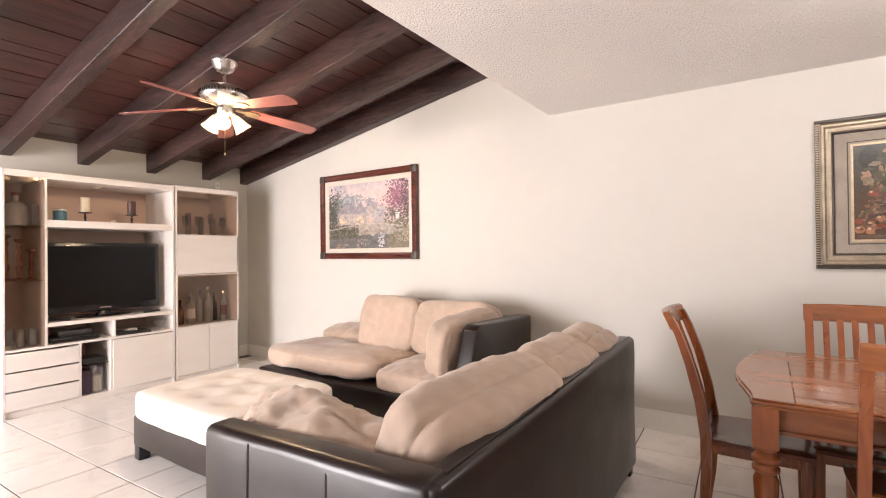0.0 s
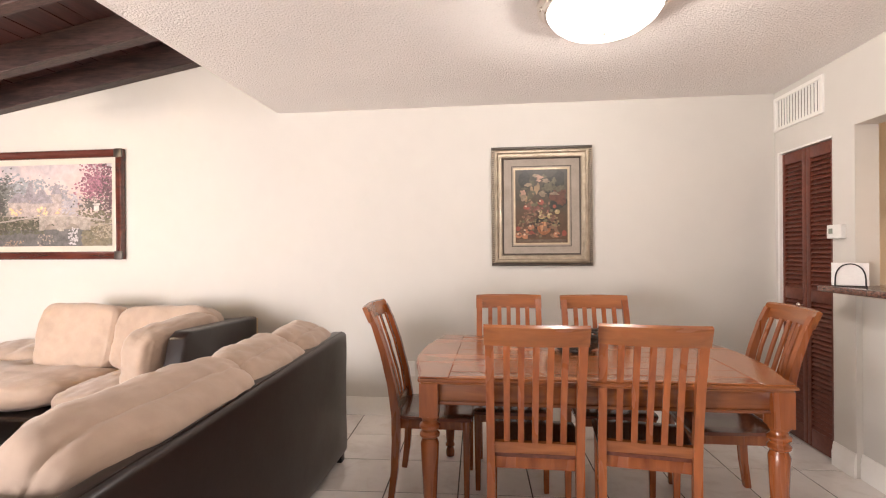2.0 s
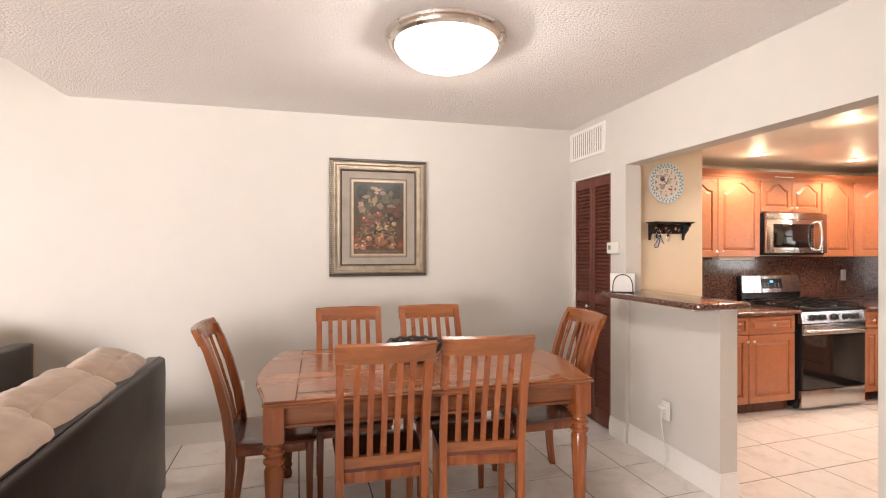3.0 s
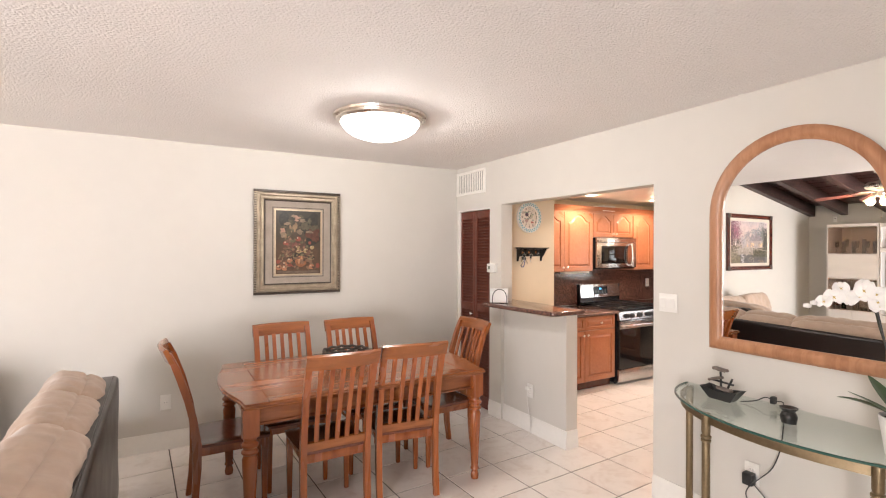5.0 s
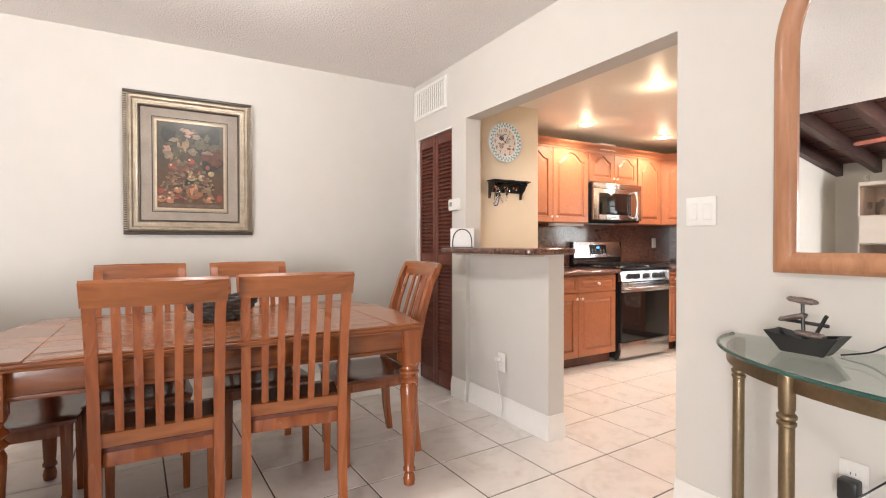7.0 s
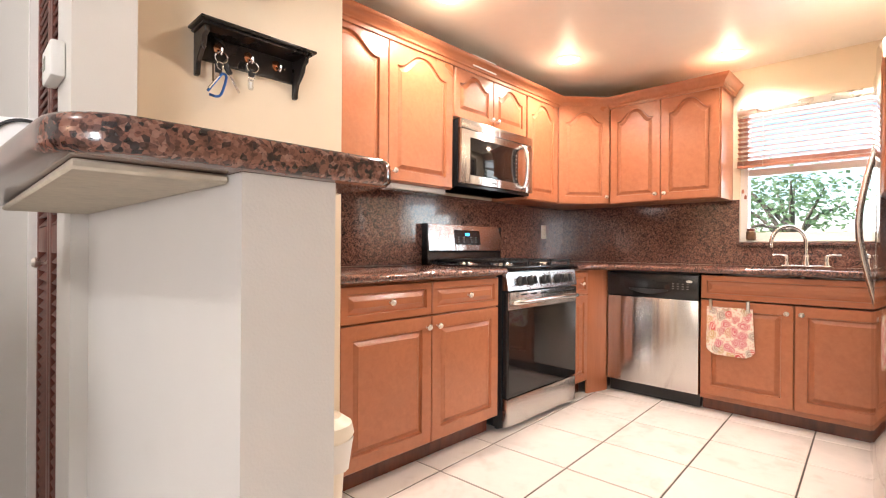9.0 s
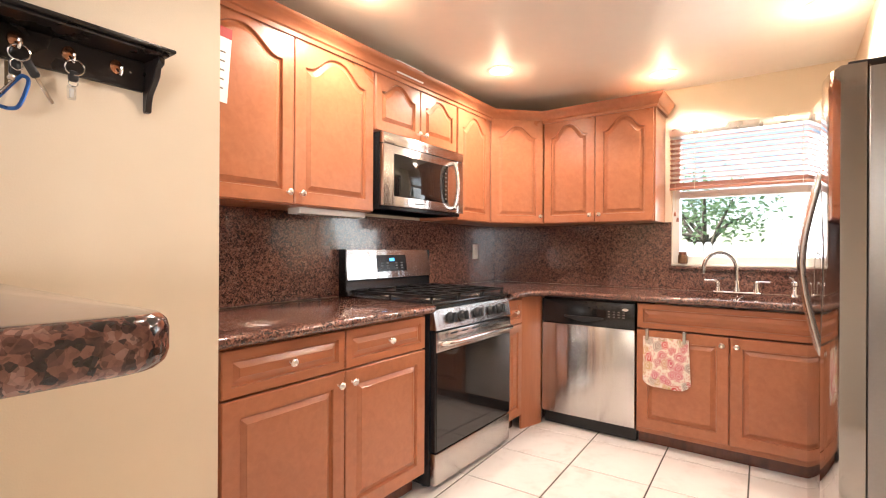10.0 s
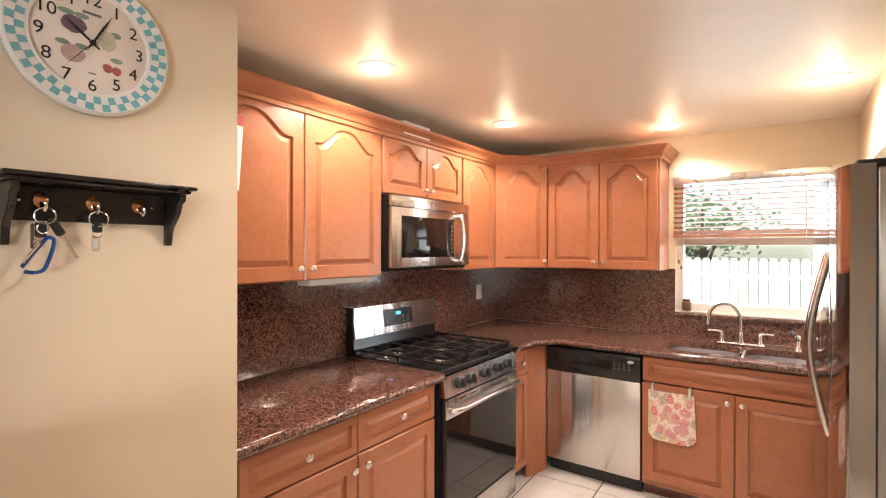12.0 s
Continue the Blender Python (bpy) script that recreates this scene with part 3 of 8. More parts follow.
def canvas(name, stops, scale, stretch, centre=0.0, dark=0.0):
    """Painted ground of a picture: colours by height, broken up by brushwork."""
    m, t, b = node_mat(name)
    v = coords(t)
    sep = t.nodes.new("ShaderNodeSeparateXYZ")
    t.links.new(v, sep.inputs[0])
    n = noise_node(t, v, scale, 6, 1.0)
    n2 = noise_node(t, v, scale * 4, 5, 0.5)
    f = maths(t, "ADD", maths(t, "MULTIPLY", sep.outputs["Y"], stretch), 0.5)
    f = maths(t, "ADD", f, maths(t, "MULTIPLY", maths(t, "SUBTRACT", n, 0.5), 0.55))
    c = ramp(t, f, stops)
    c = mix(t, 0.35, c, ramp(t, n2, [(0.3, (0.45, 0.42, 0.40)), (0.7, (1.25, 1.2, 1.15))]), "MULTIPLY")
    t.links.new(c, b.inputs["Base Color"])
    b.inputs["Roughness"].default_value = 0.35
    bump(t, b, n2, 0.2, 0.002)
    return m


def blob(bm, x, y, rx, ry, z, seed, n=14, rough=0.2):
    rnd = random.Random(seed)
    pts = []
    for k in range(n):
        a = 2 * math.pi * k / n
        r = 1 + rough * (rnd.random() - 0.5) * 2
        pts.append(bm.verts.new((x + rx * r * math.cos(a), y + ry * r * math.sin(a), z)))
    bm.faces.new(pts)


def paint(name, col, var=0.4):
    return mat(name, col, 0.4, 0, var, 25, 120, 0.15, 90)


M["pewter"] = mat("pewter_leaf", (0.40, 0.335, 0.255), 0.38, 0.65, 0.3, 14, 160, 0.5, 130)
M["frame_dk"] = mat("black_brown_frame", (0.065, 0.050, 0.040), 0.4, 0.3, 0.3, 8, 80)
M["gilt"] = mat("pale_gilt", (0.50, 0.40, 0.28), 0.4, 0.5, 0.2, 14, 90)
M["mat_board"] = mat("grey_taupe_mat_board", (0.31, 0.262, 0.218), 0.7, 0, 0.16, 9, 80)
pw, ph = 0.785, 0.945
fp = thing("framed_picture", "fruit still life with grey mat in a pewter ribbed frame", "picture", on_wall((1.852, NORTH - 0.002, 1.699), "S"))
part("frame_lip", moulding(fresh(), pw, ph, [(0, 0), (0, 0.024), (0.004, 0.030), (0.018, 0.030), (0.022, 0.024)]), M["frame_dk"], fp)
part("frame", moulding(fresh(), pw, ph, [(0.022, 0.022), (0.034, 0.034), (0.046, 0.034), (0.056, 0.022), (0.066, 0.020), (0.074, 0.024), (0.082, 0.022), (0.09, 0.010)]), M["pewter"], fp, "ribbed pewter frame moulding")
bm = fresh()
for s in (-1, 1):
    for i in range(60):
        y = -ph / 2 + 0.03 + (ph - 0.06) * i / 59
        box(bm, (s * (pw / 2 - 0.014) - 0.016, y - 0.0035, 0.022), (s * (pw / 2 - 0.014) + 0.016, y + 0.0035, 0.036))
tagged(part("beading", bm, M["pewter"], fp), kind="stuff")
part("mat_board", boxes(((-pw / 2 + 0.085, -ph / 2 + 0.085, 0.004), (pw / 2 - 0.085, ph / 2 - 0.085, 0.010))), M["mat_board"], fp)
part("mat_line", moulding(fresh(), 0.434, 0.608, [(0, 0.0105), (0, 0.0125), (0.008, 0.0145), (0.014, 0.0125), (0.014, 0.0105)]), M["gilt"], fp, "pale gilt bevelled edge of the mat")
part("mat_groove", moulding(fresh(), 0.466, 0.640, [(0, 0.010), (0, 0.0112), (0.006, 0.0112), (0.006, 0.010)]), M["frame_dk"], fp, "dark line round the picture")
part("slip", moulding(fresh(), pw - 0.176, ph - 0.176, [(0, 0.010), (0, 0.016), (0.004, 0.018), (0.010, 0.014), (0.010, 0.0095)]), M["frame_dk"], fp, "dark inner slip of the frame")
M["still"] = canvas("dark_still_life_paint", [(0.15, (0.11, 0.062, 0.038)), (0.4, (0.085, 0.055, 0.036)), (0.6, (0.070, 0.055, 0.038)), (0.9, (0.045, 0.040, 0.032))], 9, 1.4)
pic = part("painting", boxes(((-0.19, -0.287, 0.0105), (0.19, 0.287, 0.0125))), M["still"], fp, "dark painted still life of fruit")
pic.scale = (1.07, 1.01, 1)
rnd = random.Random(5)


def painted(name, col, spots, z, rough=0.06, var=0.4):
    """Dabs of one colour on the still life: each is x, y and its two radii, in centimetres."""
    bm = fresh()
    for k, (x, y, rx, ry) in enumerate(spots):
        blob(bm, x / 100, y / 100, rx / 100, ry / 100, z + 0.00002 * k, rnd.random(), 14, rough)
    tagged(part(name, bm, paint(name + "_paint", col, var), pic), kind="stuff")


def cluster(x, y, w, h, r, count):
    return [(x + rnd.gauss(0, w), y + rnd.gauss(0, h), r * rnd.uniform(0.7, 1.2), r * rnd.uniform(0.7, 1.2)) for k in range(count)]


painted("painted_shade", (0.030, 0.027, 0.022), [(10, 14, 8, 12), (-13, 20, 5, 7), (12, 2, 6, 6), (3, -14, 9, 5)], 0.01260, 0.3, 0.5)
painted("painted_drape", (0.105, 0.040, 0.026), [(13, 10, 4, 6), (15, 4, 3, 5), (9, 8, 3, 3)], 0.01270, 0.35, 0.5)
painted("painted_leaf", (0.085, 0.075, 0.045), cluster(5, 16, 5, 4, 2.2, 12) + cluster(-10, 10, 3, 4, 1.8, 9), 0.01275, 0.5, 0.5)
painted("painted_leaf", (0.20, 0.145, 0.095), [(-9, 17, 3.0, 1.6), (3, 19.5, 3.2, 1.8), (-4, 24, 2.6, 1.2), (0.5, 10, 2.8, 2.4), (10, 9.5, 3.4, 1.6), (-13, 8, 2.4, 3.2)], 0.01285, 0.4, 0.5)
painted("painted_stalk", (0.23, 0.15, 0.085), [(-11 + 2.2 * k, 5 + 2.6 * k, 1.1, 3.4) for k in range(5)] + [(-7, 12, 1.0, 4.0), (-3.5, 13, 1.0, 3.6)], 0.01292, 0.25, 0.5)
painted("painted_blossom", (0.33, 0.19, 0.135), [(-1, 22.5, 2.4, 1.8), (-2, 20.5, 1.5, 1.3), (-13.5, 11, 2.0, 2.0)], 0.01298, 0.4, 0.4)
for tone, many in (((0.075, 0.045, 0.032), 40), ((0.13, 0.070, 0.046), 46), ((0.20, 0.115, 0.072), 40), ((0.12, 0.105, 0.060), 26)):
    heap = []
    for k in range(many):
        v = rnd.random() ** 0.8
        heap.append((-2 + (rnd.random() - 0.5) * 32 * (0.45 + 0.55 * v), 5 - 29 * v, rnd.uniform(0.7, 1.9), rnd.uniform(0.7, 1.7)))
    painted("painted_fruit", tone, heap, 0.01294, 0.2, 0.5)
painted("painted_grapes", (0.20, 0.082, 0.062), cluster(-5, -2, 3.4, 1.8, 0.8, 34), 0.01300, 0.06, 0.5)
painted("painted_grapes", (0.20, 0.155, 0.085), cluster(-9, -13, 3.0, 1.6, 0.8, 30) + cluster(11, -13, 2, 2, 0.8, 12), 0.01300, 0.06, 0.5)
painted("painted_shelf", (0.31, 0.175, 0.11), [(-10 + 1.6 * k, -8.3, 1.3, 0.45) for k in range(9)], 0.01306, 0.2, 0.3)
painted("painted_melon", (0.26, 0.105, 0.048), [(1.8, -17.2, 5.1, 5.4)], 0.01310, 0.05, 0.5)
painted("painted_melon", (0.40, 0.20, 0.105), [(0.2, -16.0, 1.1, 4.0), (2.6, -16.0, 0.9, 4.2)], 0.01325, 0.15, 0.4)
painted("painted_peach", (0.34, 0.150, 0.082), [(-16.6, -22.6, 2.5, 2.4), (-11.7, -23.4, 2.4, 2.4), (-7.5, -16.4, 2.4, 2.3), (-11.5, -19.6, 2.2, 2.1), (11, -22.4, 2.4, 2.3)], 0.01330, 0.05, 0.4)
painted("painted_apple", (0.24, 0.066, 0.044), [(-7.0, -21.4, 2.4, 2.3), (-17, -17.4, 1.8, 1.8), (-0.4, 3.2, 2.4, 2.2), (-10.7, -0.8, 2.3, 2.1), (9.5, -0.4, 1.3, 1.6), (16.5, -21.4, 1.7, 2.4)], 0.01340, 0.05, 0.4)
painted("painted_pear", (0.31, 0.235, 0.115), [(0, -8.2, 2.2, 2.0), (6, -7.6, 2.1, 2.2), (-1.1, -4.6, 2.0, 1.9), (11.5, -4.6, 1.9, 1.8)], 0.01350, 0.06, 0.4)
painted("painted_highlight", (0.50, 0.36, 0.25), [(-17.2, -21.6, 0.9, 0.8), (-12.4, -22.3, 0.9, 0.8), (-8.2, -15.4, 0.9, 0.8), (-12.2, -18.7, 0.8, 0.7), (-0.8, -7.4, 0.7, 0.6), (5.4, -6.8, 0.7, 0.6), (-1.7, -3.9, 0.6, 0.6), (10.9, -4.0, 0.6, 0.5), (-1.0, 4.1, 0.7, 0.6), (-11.4, 0.0, 0.7, 0.6), (10.4, -21.6, 0.7, 0.6)], 0.01365, 0.1, 0.2)
painted("painted_ledge", (0.125, 0.092, 0.066), [(-16 + 2.5 * k, -27.0, 2.0, 1.1) for k in range(14)], 0.01318, 0.2, 0.4)

M["mahog"] = wood("mahogany_frame_wood", (0.035, 0.008, 0.006), (0.13, 0.030, 0.020), 0.22, "x", 4, 0.6, 0.05)
M["linen"] = mat("cream_linen", (0.60, 0.53, 0.45), 0.8, 0, 0.08, 5, 160, 0.2, 200)
qw, qh = 1.42, 0.965
cp = thing("framed_picture", "cottage and stone bridge landscape in a mahogany frame", "picture", on_wall((-2.448, NORTH - 0.002, 1.777), "S"))
part("frame", moulding(fresh(), qw, qh, [(0, 0), (0, 0.038), (0.006, 0.046), (0.02, 0.046), (0.04, 0.034), (0.055, 0.030), (0.066, 0.034), (0.072, 0.020)]), M["mahog"], cp)
part("liner", moulding(fresh(), qw - 0.142, qh - 0.142, [(0, 0.024), (0.010, 0.024), (0.045, 0.014), (0.050, 0.008)]), M["linen"], cp, "cream linen liner")
for sx in (-1, 1):
    for sy in (-1, 1):
        part("corner_ornament", bevel(boxes(((sx * (qw / 2 - 0.075), sy * (qh / 2 - 0.075), 0.03), (sx * (qw / 2 + 0.002), sy * (qh / 2 + 0.002), 0.05))), 0.008, 2), M["frame_dk"], cp, "carved black corner ornament")
M["land"] = canvas("pastel_landscape_paint", [(0.08, (0.22, 0.19, 0.16)), (0.3, (0.28, 0.24, 0.20)), (0.42, (0.45, 0.38, 0.35)), (0.58, (0.66, 0.53, 0.48)), (0.8, (0.64, 0.53, 0.53)), (0.97, (0.40, 0.40, 0.44))], 4, 1.1)
lw, lh = qw - 0.23, qh - 0.23
pic = part("painting", boxes(((-lw / 2, -lh / 2, 0.006), (lw / 2, lh / 2, 0.009))), M["land"], cp, "soft painted landscape with cottage, bridge and stream")


def strokes(name, col, count, x0, x1, y0, y1, r0, r1, seed, z, var=0.45):
    rnd = random.Random(seed)
    bm = fresh()
    for i in range(count):
        r = r0 + (r1 - r0) * rnd.random()
        x = min(max(x0 + (x1 - x0) * rnd.random(), -lw / 2 + r * 1.3), lw / 2 - r * 1.3)
        y = min(max(y0 + (y1 - y0) * rnd.random(), -lh / 2 + r * 1.3), lh / 2 - r * 1.3)
        blob(bm, x, y, r * 1.1, r * 0.8, z + 0.0004 * i / count, seed * 100 + i, 10, 0.45)
    tagged(part(name, bm, paint("stroke_paint", col, var), pic), kind="stuff")


def foliage(col, cx, cy, wx, wy, count, r, seed, z, var=0.5):
    """A painted crown: fine dabs that thin out towards its edge."""
    rnd = random.Random(seed)
    bm = fresh()
    for i in range(count):
        k = r * rnd.uniform(0.5, 1.3)
        x = min(max(cx + rnd.gauss(0, wx), -lw / 2 + k * 1.4), lw / 2 - k * 1.4)
        y = min(max(cy + rnd.gauss(0, wy), -lh / 2 + k * 1.4), lh / 2 - k * 1.4)
        blob(bm, x, y, k * 1.1, k * 0.8, z + 0.0003 * i / count, seed * 1000 + i, 8, 0.45)
    tagged(part("painted_tree", bm, paint("foliage_paint", col, var), pic), kind="stuff")


foliage((0.30, 0.31, 0.33), -0.30, 0.16, 0.12, 0.05, 260, 0.014, 31, 0.0092)
foliage((0.17, 0.17, 0.16), -0.48, 0.10, 0.07, 0.09, 320, 0.013, 32, 0.0095)
foliage((0.085, 0.085, 0.075), -0.54, 0.02, 0.04, 0.10, 260, 0.012, 33, 0.0098)
foliage((0.34, 0.32, 0.34), 0.06, 0.09, 0.05, 0.05, 160, 0.012, 34, 0.0094)
foliage((0.40, 0.37, 0.40), 0.18, 0.00, 0.05, 0.05, 140, 0.012, 35, 0.0094)
foliage((0.21, 0.10, 0.13), 0.45, 0.19, 0.075, 0.08, 380, 0.012, 36, 0.0096)
foliage((0.34, 0.15, 0.20), 0.42, 0.17, 0.080, 0.09, 260, 0.009, 37, 0.0100)
foliage((0.12, 0.075, 0.08), 0.54, 0.10, 0.035, 0.12, 240, 0.011, 38, 0.0100)
foliage((0.13, 0.11, 0.10), 0.40, 0.00, 0.07, 0.03, 160, 0.010, 39, 0.0102)
bm = fresh()
for x, y, w, h, peak in ((-0.33, -0.10, 0.20, 0.15, 0.07), (-0.10, -0.10, 0.22, 0.14, 0.10), (-0.21, -0.10, 0.13, 0.17, 0.14), (0.05, -0.10, 0.10, 0.22, 0.07)):
    bm.faces.new([bm.verts.new((a, b, 0.0100 + 0.0001 * len(bm.faces))) for a, b in rect(w, h, x, y + h / 2)])
part("painted_cottage", bm, paint("cottage_paint", (0.42, 0.35, 0.33), 0.5), pic)
bm = fresh()
for x, y, w, h, peak in ((-0.33, -0.10, 0.20, 0.15, 0.07), (-0.10, -0.10, 0.22, 0.14, 0.10), (-0.21, -0.10, 0.13, 0.17, 0.14), (0.05, -0.10, 0.10, 0.22, 0.07)):
    bm.faces.new([bm.verts.new((a, b, 0.0106 + 0.0001 * len(bm.faces))) for a, b in ((x - w * 0.56, y + h - 0.02), (x + w * 0.56, y + h - 0.02), (x + w * 0.10, y + h + peak), (x - w * 0.10, y + h + peak))])
part("painted_roof", bm, paint("slate_paint", (0.29, 0.26, 0.28), 0.5), pic)
strokes("painted_bush", (0.10, 0.095, 0.065), 240, -0.59, 0.16, -0.18, -0.10, 0.005, 0.013, 4, 0.0113, 0.6)
strokes("painted_bush", (0.15, 0.13, 0.085), 160, 0.26, 0.58, -0.16, -0.05, 0.005, 0.012, 5, 0.0113, 0.6)
strokes("painted_window", (0.85, 0.52, 0.26), 16, -0.44, -0.30, -0.08, -0.02, 0.006, 0.013, 16, 0.0118, 0.3)
strokes("painted_window", (0.85, 0.55, 0.30), 16, -0.14, -0.04, -0.09, -0.02, 0.006, 0.014, 17, 0.0118, 0.3)
strokes("painted_window", (0.80, 0.46, 0.24), 8, 0.04, 0.09, -0.08, -0.03, 0.006, 0.012, 18, 0.0118, 0.3)
bm = fresh()
for k, (x, w) in enumerate(((0.44, 0.07), (0.44, 0.05))):
    bm.faces.new([bm.verts.new((a, b, 0.0119 + 0.0001 * k)) for a, b in rect(w, 0.05 if k else 0.012, x, -0.03 if k else 0.005)])
part("painted_gazebo", bm, paint("gazebo_paint", (0.68, 0.62, 0.58), 0.3), pic)
# river, its light streak and the reflections of the windows
bm = fresh()
bm.faces.new([bm.verts.new((a, b, 0.0094)) for a, b in ((-lw / 2 + 0.004, -lh / 2 + 0.004), (0.30, -lh / 2 + 0.004), (0.34, -0.21), (-lw / 2 + 0.004, -0.22))])
part("painted_stream", bm, paint("stream_paint", (0.13, 0.122, 0.120), 0.5), pic)
strokes("painted_ripple", (0.50, 0.47, 0.48), 60, 0.17, 0.26, -0.35, -0.20, 0.004, 0.012, 19, 0.0098, 0.3)
strokes("painted_ripple", (0.36, 0.25, 0.18), 40, -0.48, -0.28, -0.36, -0.31, 0.003, 0.008, 20, 0.0098, 0.4)
strokes("painted_ripple", (0.38, 0.31, 0.26), 40, -0.14, 0.02, -0.36, -0.26, 0.003, 0.008, 21, 0.0098, 0.4)
strokes("painted_bank", (0.10, 0.095, 0.065), 260, -0.59, -0.08, -0.25, -0.15, 0.006, 0.014, 6, 0.0102, 0.6)
strokes("painted_bank", (0.19, 0.16, 0.105), 340, 0.30, 0.59, -0.36, -0.18, 0.006, 0.016, 22, 0.0102, 0.6)
strokes("painted_bank", (0.36, 0.30, 0.23), 110, 0.40, 0.59, -0.30, -0.13, 0.004, 0.010, 23, 0.0107, 0.4)
bm = fresh()
ridge = [(-0.58 + 1.10 * k / 24, -0.155 + 0.062 * math.sin(math.pi * min(1, k / 24 * 0.86 + 0.02)) ** 1.5) for k in range(25)]
for k in range(24):
    (xa, ya), (xb, yb) = ridge[k], ridge[k + 1]
    if xa > -0.16 and xb < 0.40:
        foot = []
        for x in (xa, xb):
            arch = max(0, 1 - ((x - 0.0) / 0.055) ** 2) ** 0.5 + max(0, 1 - ((x - 0.205) / 0.06) ** 2) ** 0.5
            foot.append(-0.222 + 0.062 * arch)
        bm.faces.new([bm.verts.new((*q, 0.0122)) for q in ((xa, foot[0]), (xb, foot[1]), (xb, yb), (xa, ya))])
bm.faces.new([bm.verts.new((*q, 0.0124)) for q in ((0.075, -0.23), (0.125, -0.23), (0.125, -0.085), (0.075, -0.085))])
part("painted_bridge", bm, paint("bridge_paint", (0.36, 0.31, 0.27), 0.5), pic)
bm = fresh()
for (xa, ya), (xb, yb) in zip(ridge, ridge[1:]):
    bm.faces.new([bm.verts.new((*q, 0.0126)) for q in ((xa, ya - 0.004), (xb, yb - 0.004), (xb, yb + 0.008), (xa, ya + 0.008))])
part("painted_parapet", bm, paint("parapet_paint", (0.44, 0.38, 0.34), 0.35), pic)
part("name_plate", boxes(((-0.035, -lh / 2 - 0.044, 0.014), (0.035, -lh / 2 - 0.03, 0.022))), M["frame_dk"], cp)


# plates and grilles on the walls
def wall_plate(name, label, m, w, h, slots, kind="outlet"):
    ob = thing(name, label, kind, m)
    bm = bevel(boxes(((-w / 2, -h / 2, 0.0), (w / 2, h / 2, 0.006))), 0.003, 2)
    part("plate", bm, M["plastic"], ob)
    for x, y, a, b, tall in slots:
        part("rocker" if tall else "socket", bevel(boxes(((x - a / 2, y - b / 2, 0.005), (x + a / 2, y + b / 2, 0.009))), 0.002, 1), M["plastic"] if tall else M["trim"], ob)
        if not tall:
            part("slot", boxes(((x - 0.008, y - 0.004, 0.009), (x - 0.006, y + 0.005, 0.0095)), ((x + 0.006, y - 0.004, 0.009), (x + 0.008, y + 0.005, 0.0095))), M["dark"], ob)
    return ob


wall_plate("wall_outlet", "white cable outlet low on the beige wall", on_wall((0.79, NORTH, 0.385), "S"), 0.078, 0.122, [(0, 0, 0.02, 0.02, False)])
duplex = [(0, 0.022, 0.034, 0.028, False), (0, -0.022, 0.034, 0.028, False)]
o2 = wall_plate("wall_outlet", "white outlet with a plugged cord on the half wall", on_wall((EAST, 3.67, 0.385), "W"), 0.078, 0.122, duplex)
part("plug", bevel(boxes(((-0.03, 0.008, 0.009), (0.004, 0.034, 0.04))), 0.006, 2), M["plastic"], o2)
part("cord", tube(fresh(), [(-0.012, 0.012, 0.03), (-0.012, -0.08, 0.03), (0.005, -0.2, 0.022), (0.03, -0.3, 0.024), (0.03, -0.37, 0.05), (0.05, -0.379, 0.12)], 0.0025, 6), M["plastic"], o2)
wall_plate("light_switch", "white double rocker switch on the wall", on_wall((EAST, 2.328, 1.296), "W"), 0.128, 0.118, [(-0.031, 0, 0.036, 0.070, True), (0.031, 0, 0.036, 0.070, True)], "switch")
o3 = wall_plate("wall_outlet", "white outlet with a black power adapter", on_wall((EAST, 1.815, 0.40), "W"), 0.078, 0.122, duplex)
part("adapter", bevel(boxes(((-0.028, -0.055, 0.009), (0.026, 0.012, 0.058))), 0.008, 2), M["dark"], o3)
th = thing("thermostat", "small white wall thermostat box", "thermostat", on_wall((EAST, 4.235, 1.455), "W"))
part("housing", bevel(boxes(((-0.066, -0.043, 0), (0.066, 0.043, 0.03))), 0.006, 2), M["plastic"], th)
part("display", boxes(((-0.045, -0.012, 0.0295), (-0.01, 0.02, 0.031))), mat("grey_lcd", (0.25, 0.27, 0.22), 0.2), th)

vent = thing("air_vent", "white metal air return grille high on the wall", "vent", on_wall((EAST, 4.63, 2.347), "W"))
part("frame", moulding(fresh(), 0.545, 0.25, [(0, 0), (0, 0.010), (0.004, 0.014), (0.024, 0.014), (0.028, 0.006), (0.028, 0.0)]), M["trim"], vent)
# dark grey puts the shade between the slats into the backing; also small print
M["gap_print"] = mat("grille_gap_shade_and_print", (0.16, 0.145, 0.13), 0.8, 0, 0.5, 9, 60)
part("backing", boxes(((-0.25, -0.10, 0.0005), (0.25, 0.10, 0.0025))), M["gap_print"], vent)
for i in range(15):
    x = -0.231 + 0.033 * i
    part("slat", boxes(((x - 0.0105, -0.098, 0.004), (x + 0.0105, 0.098, 0.007))), M["trim"], vent)

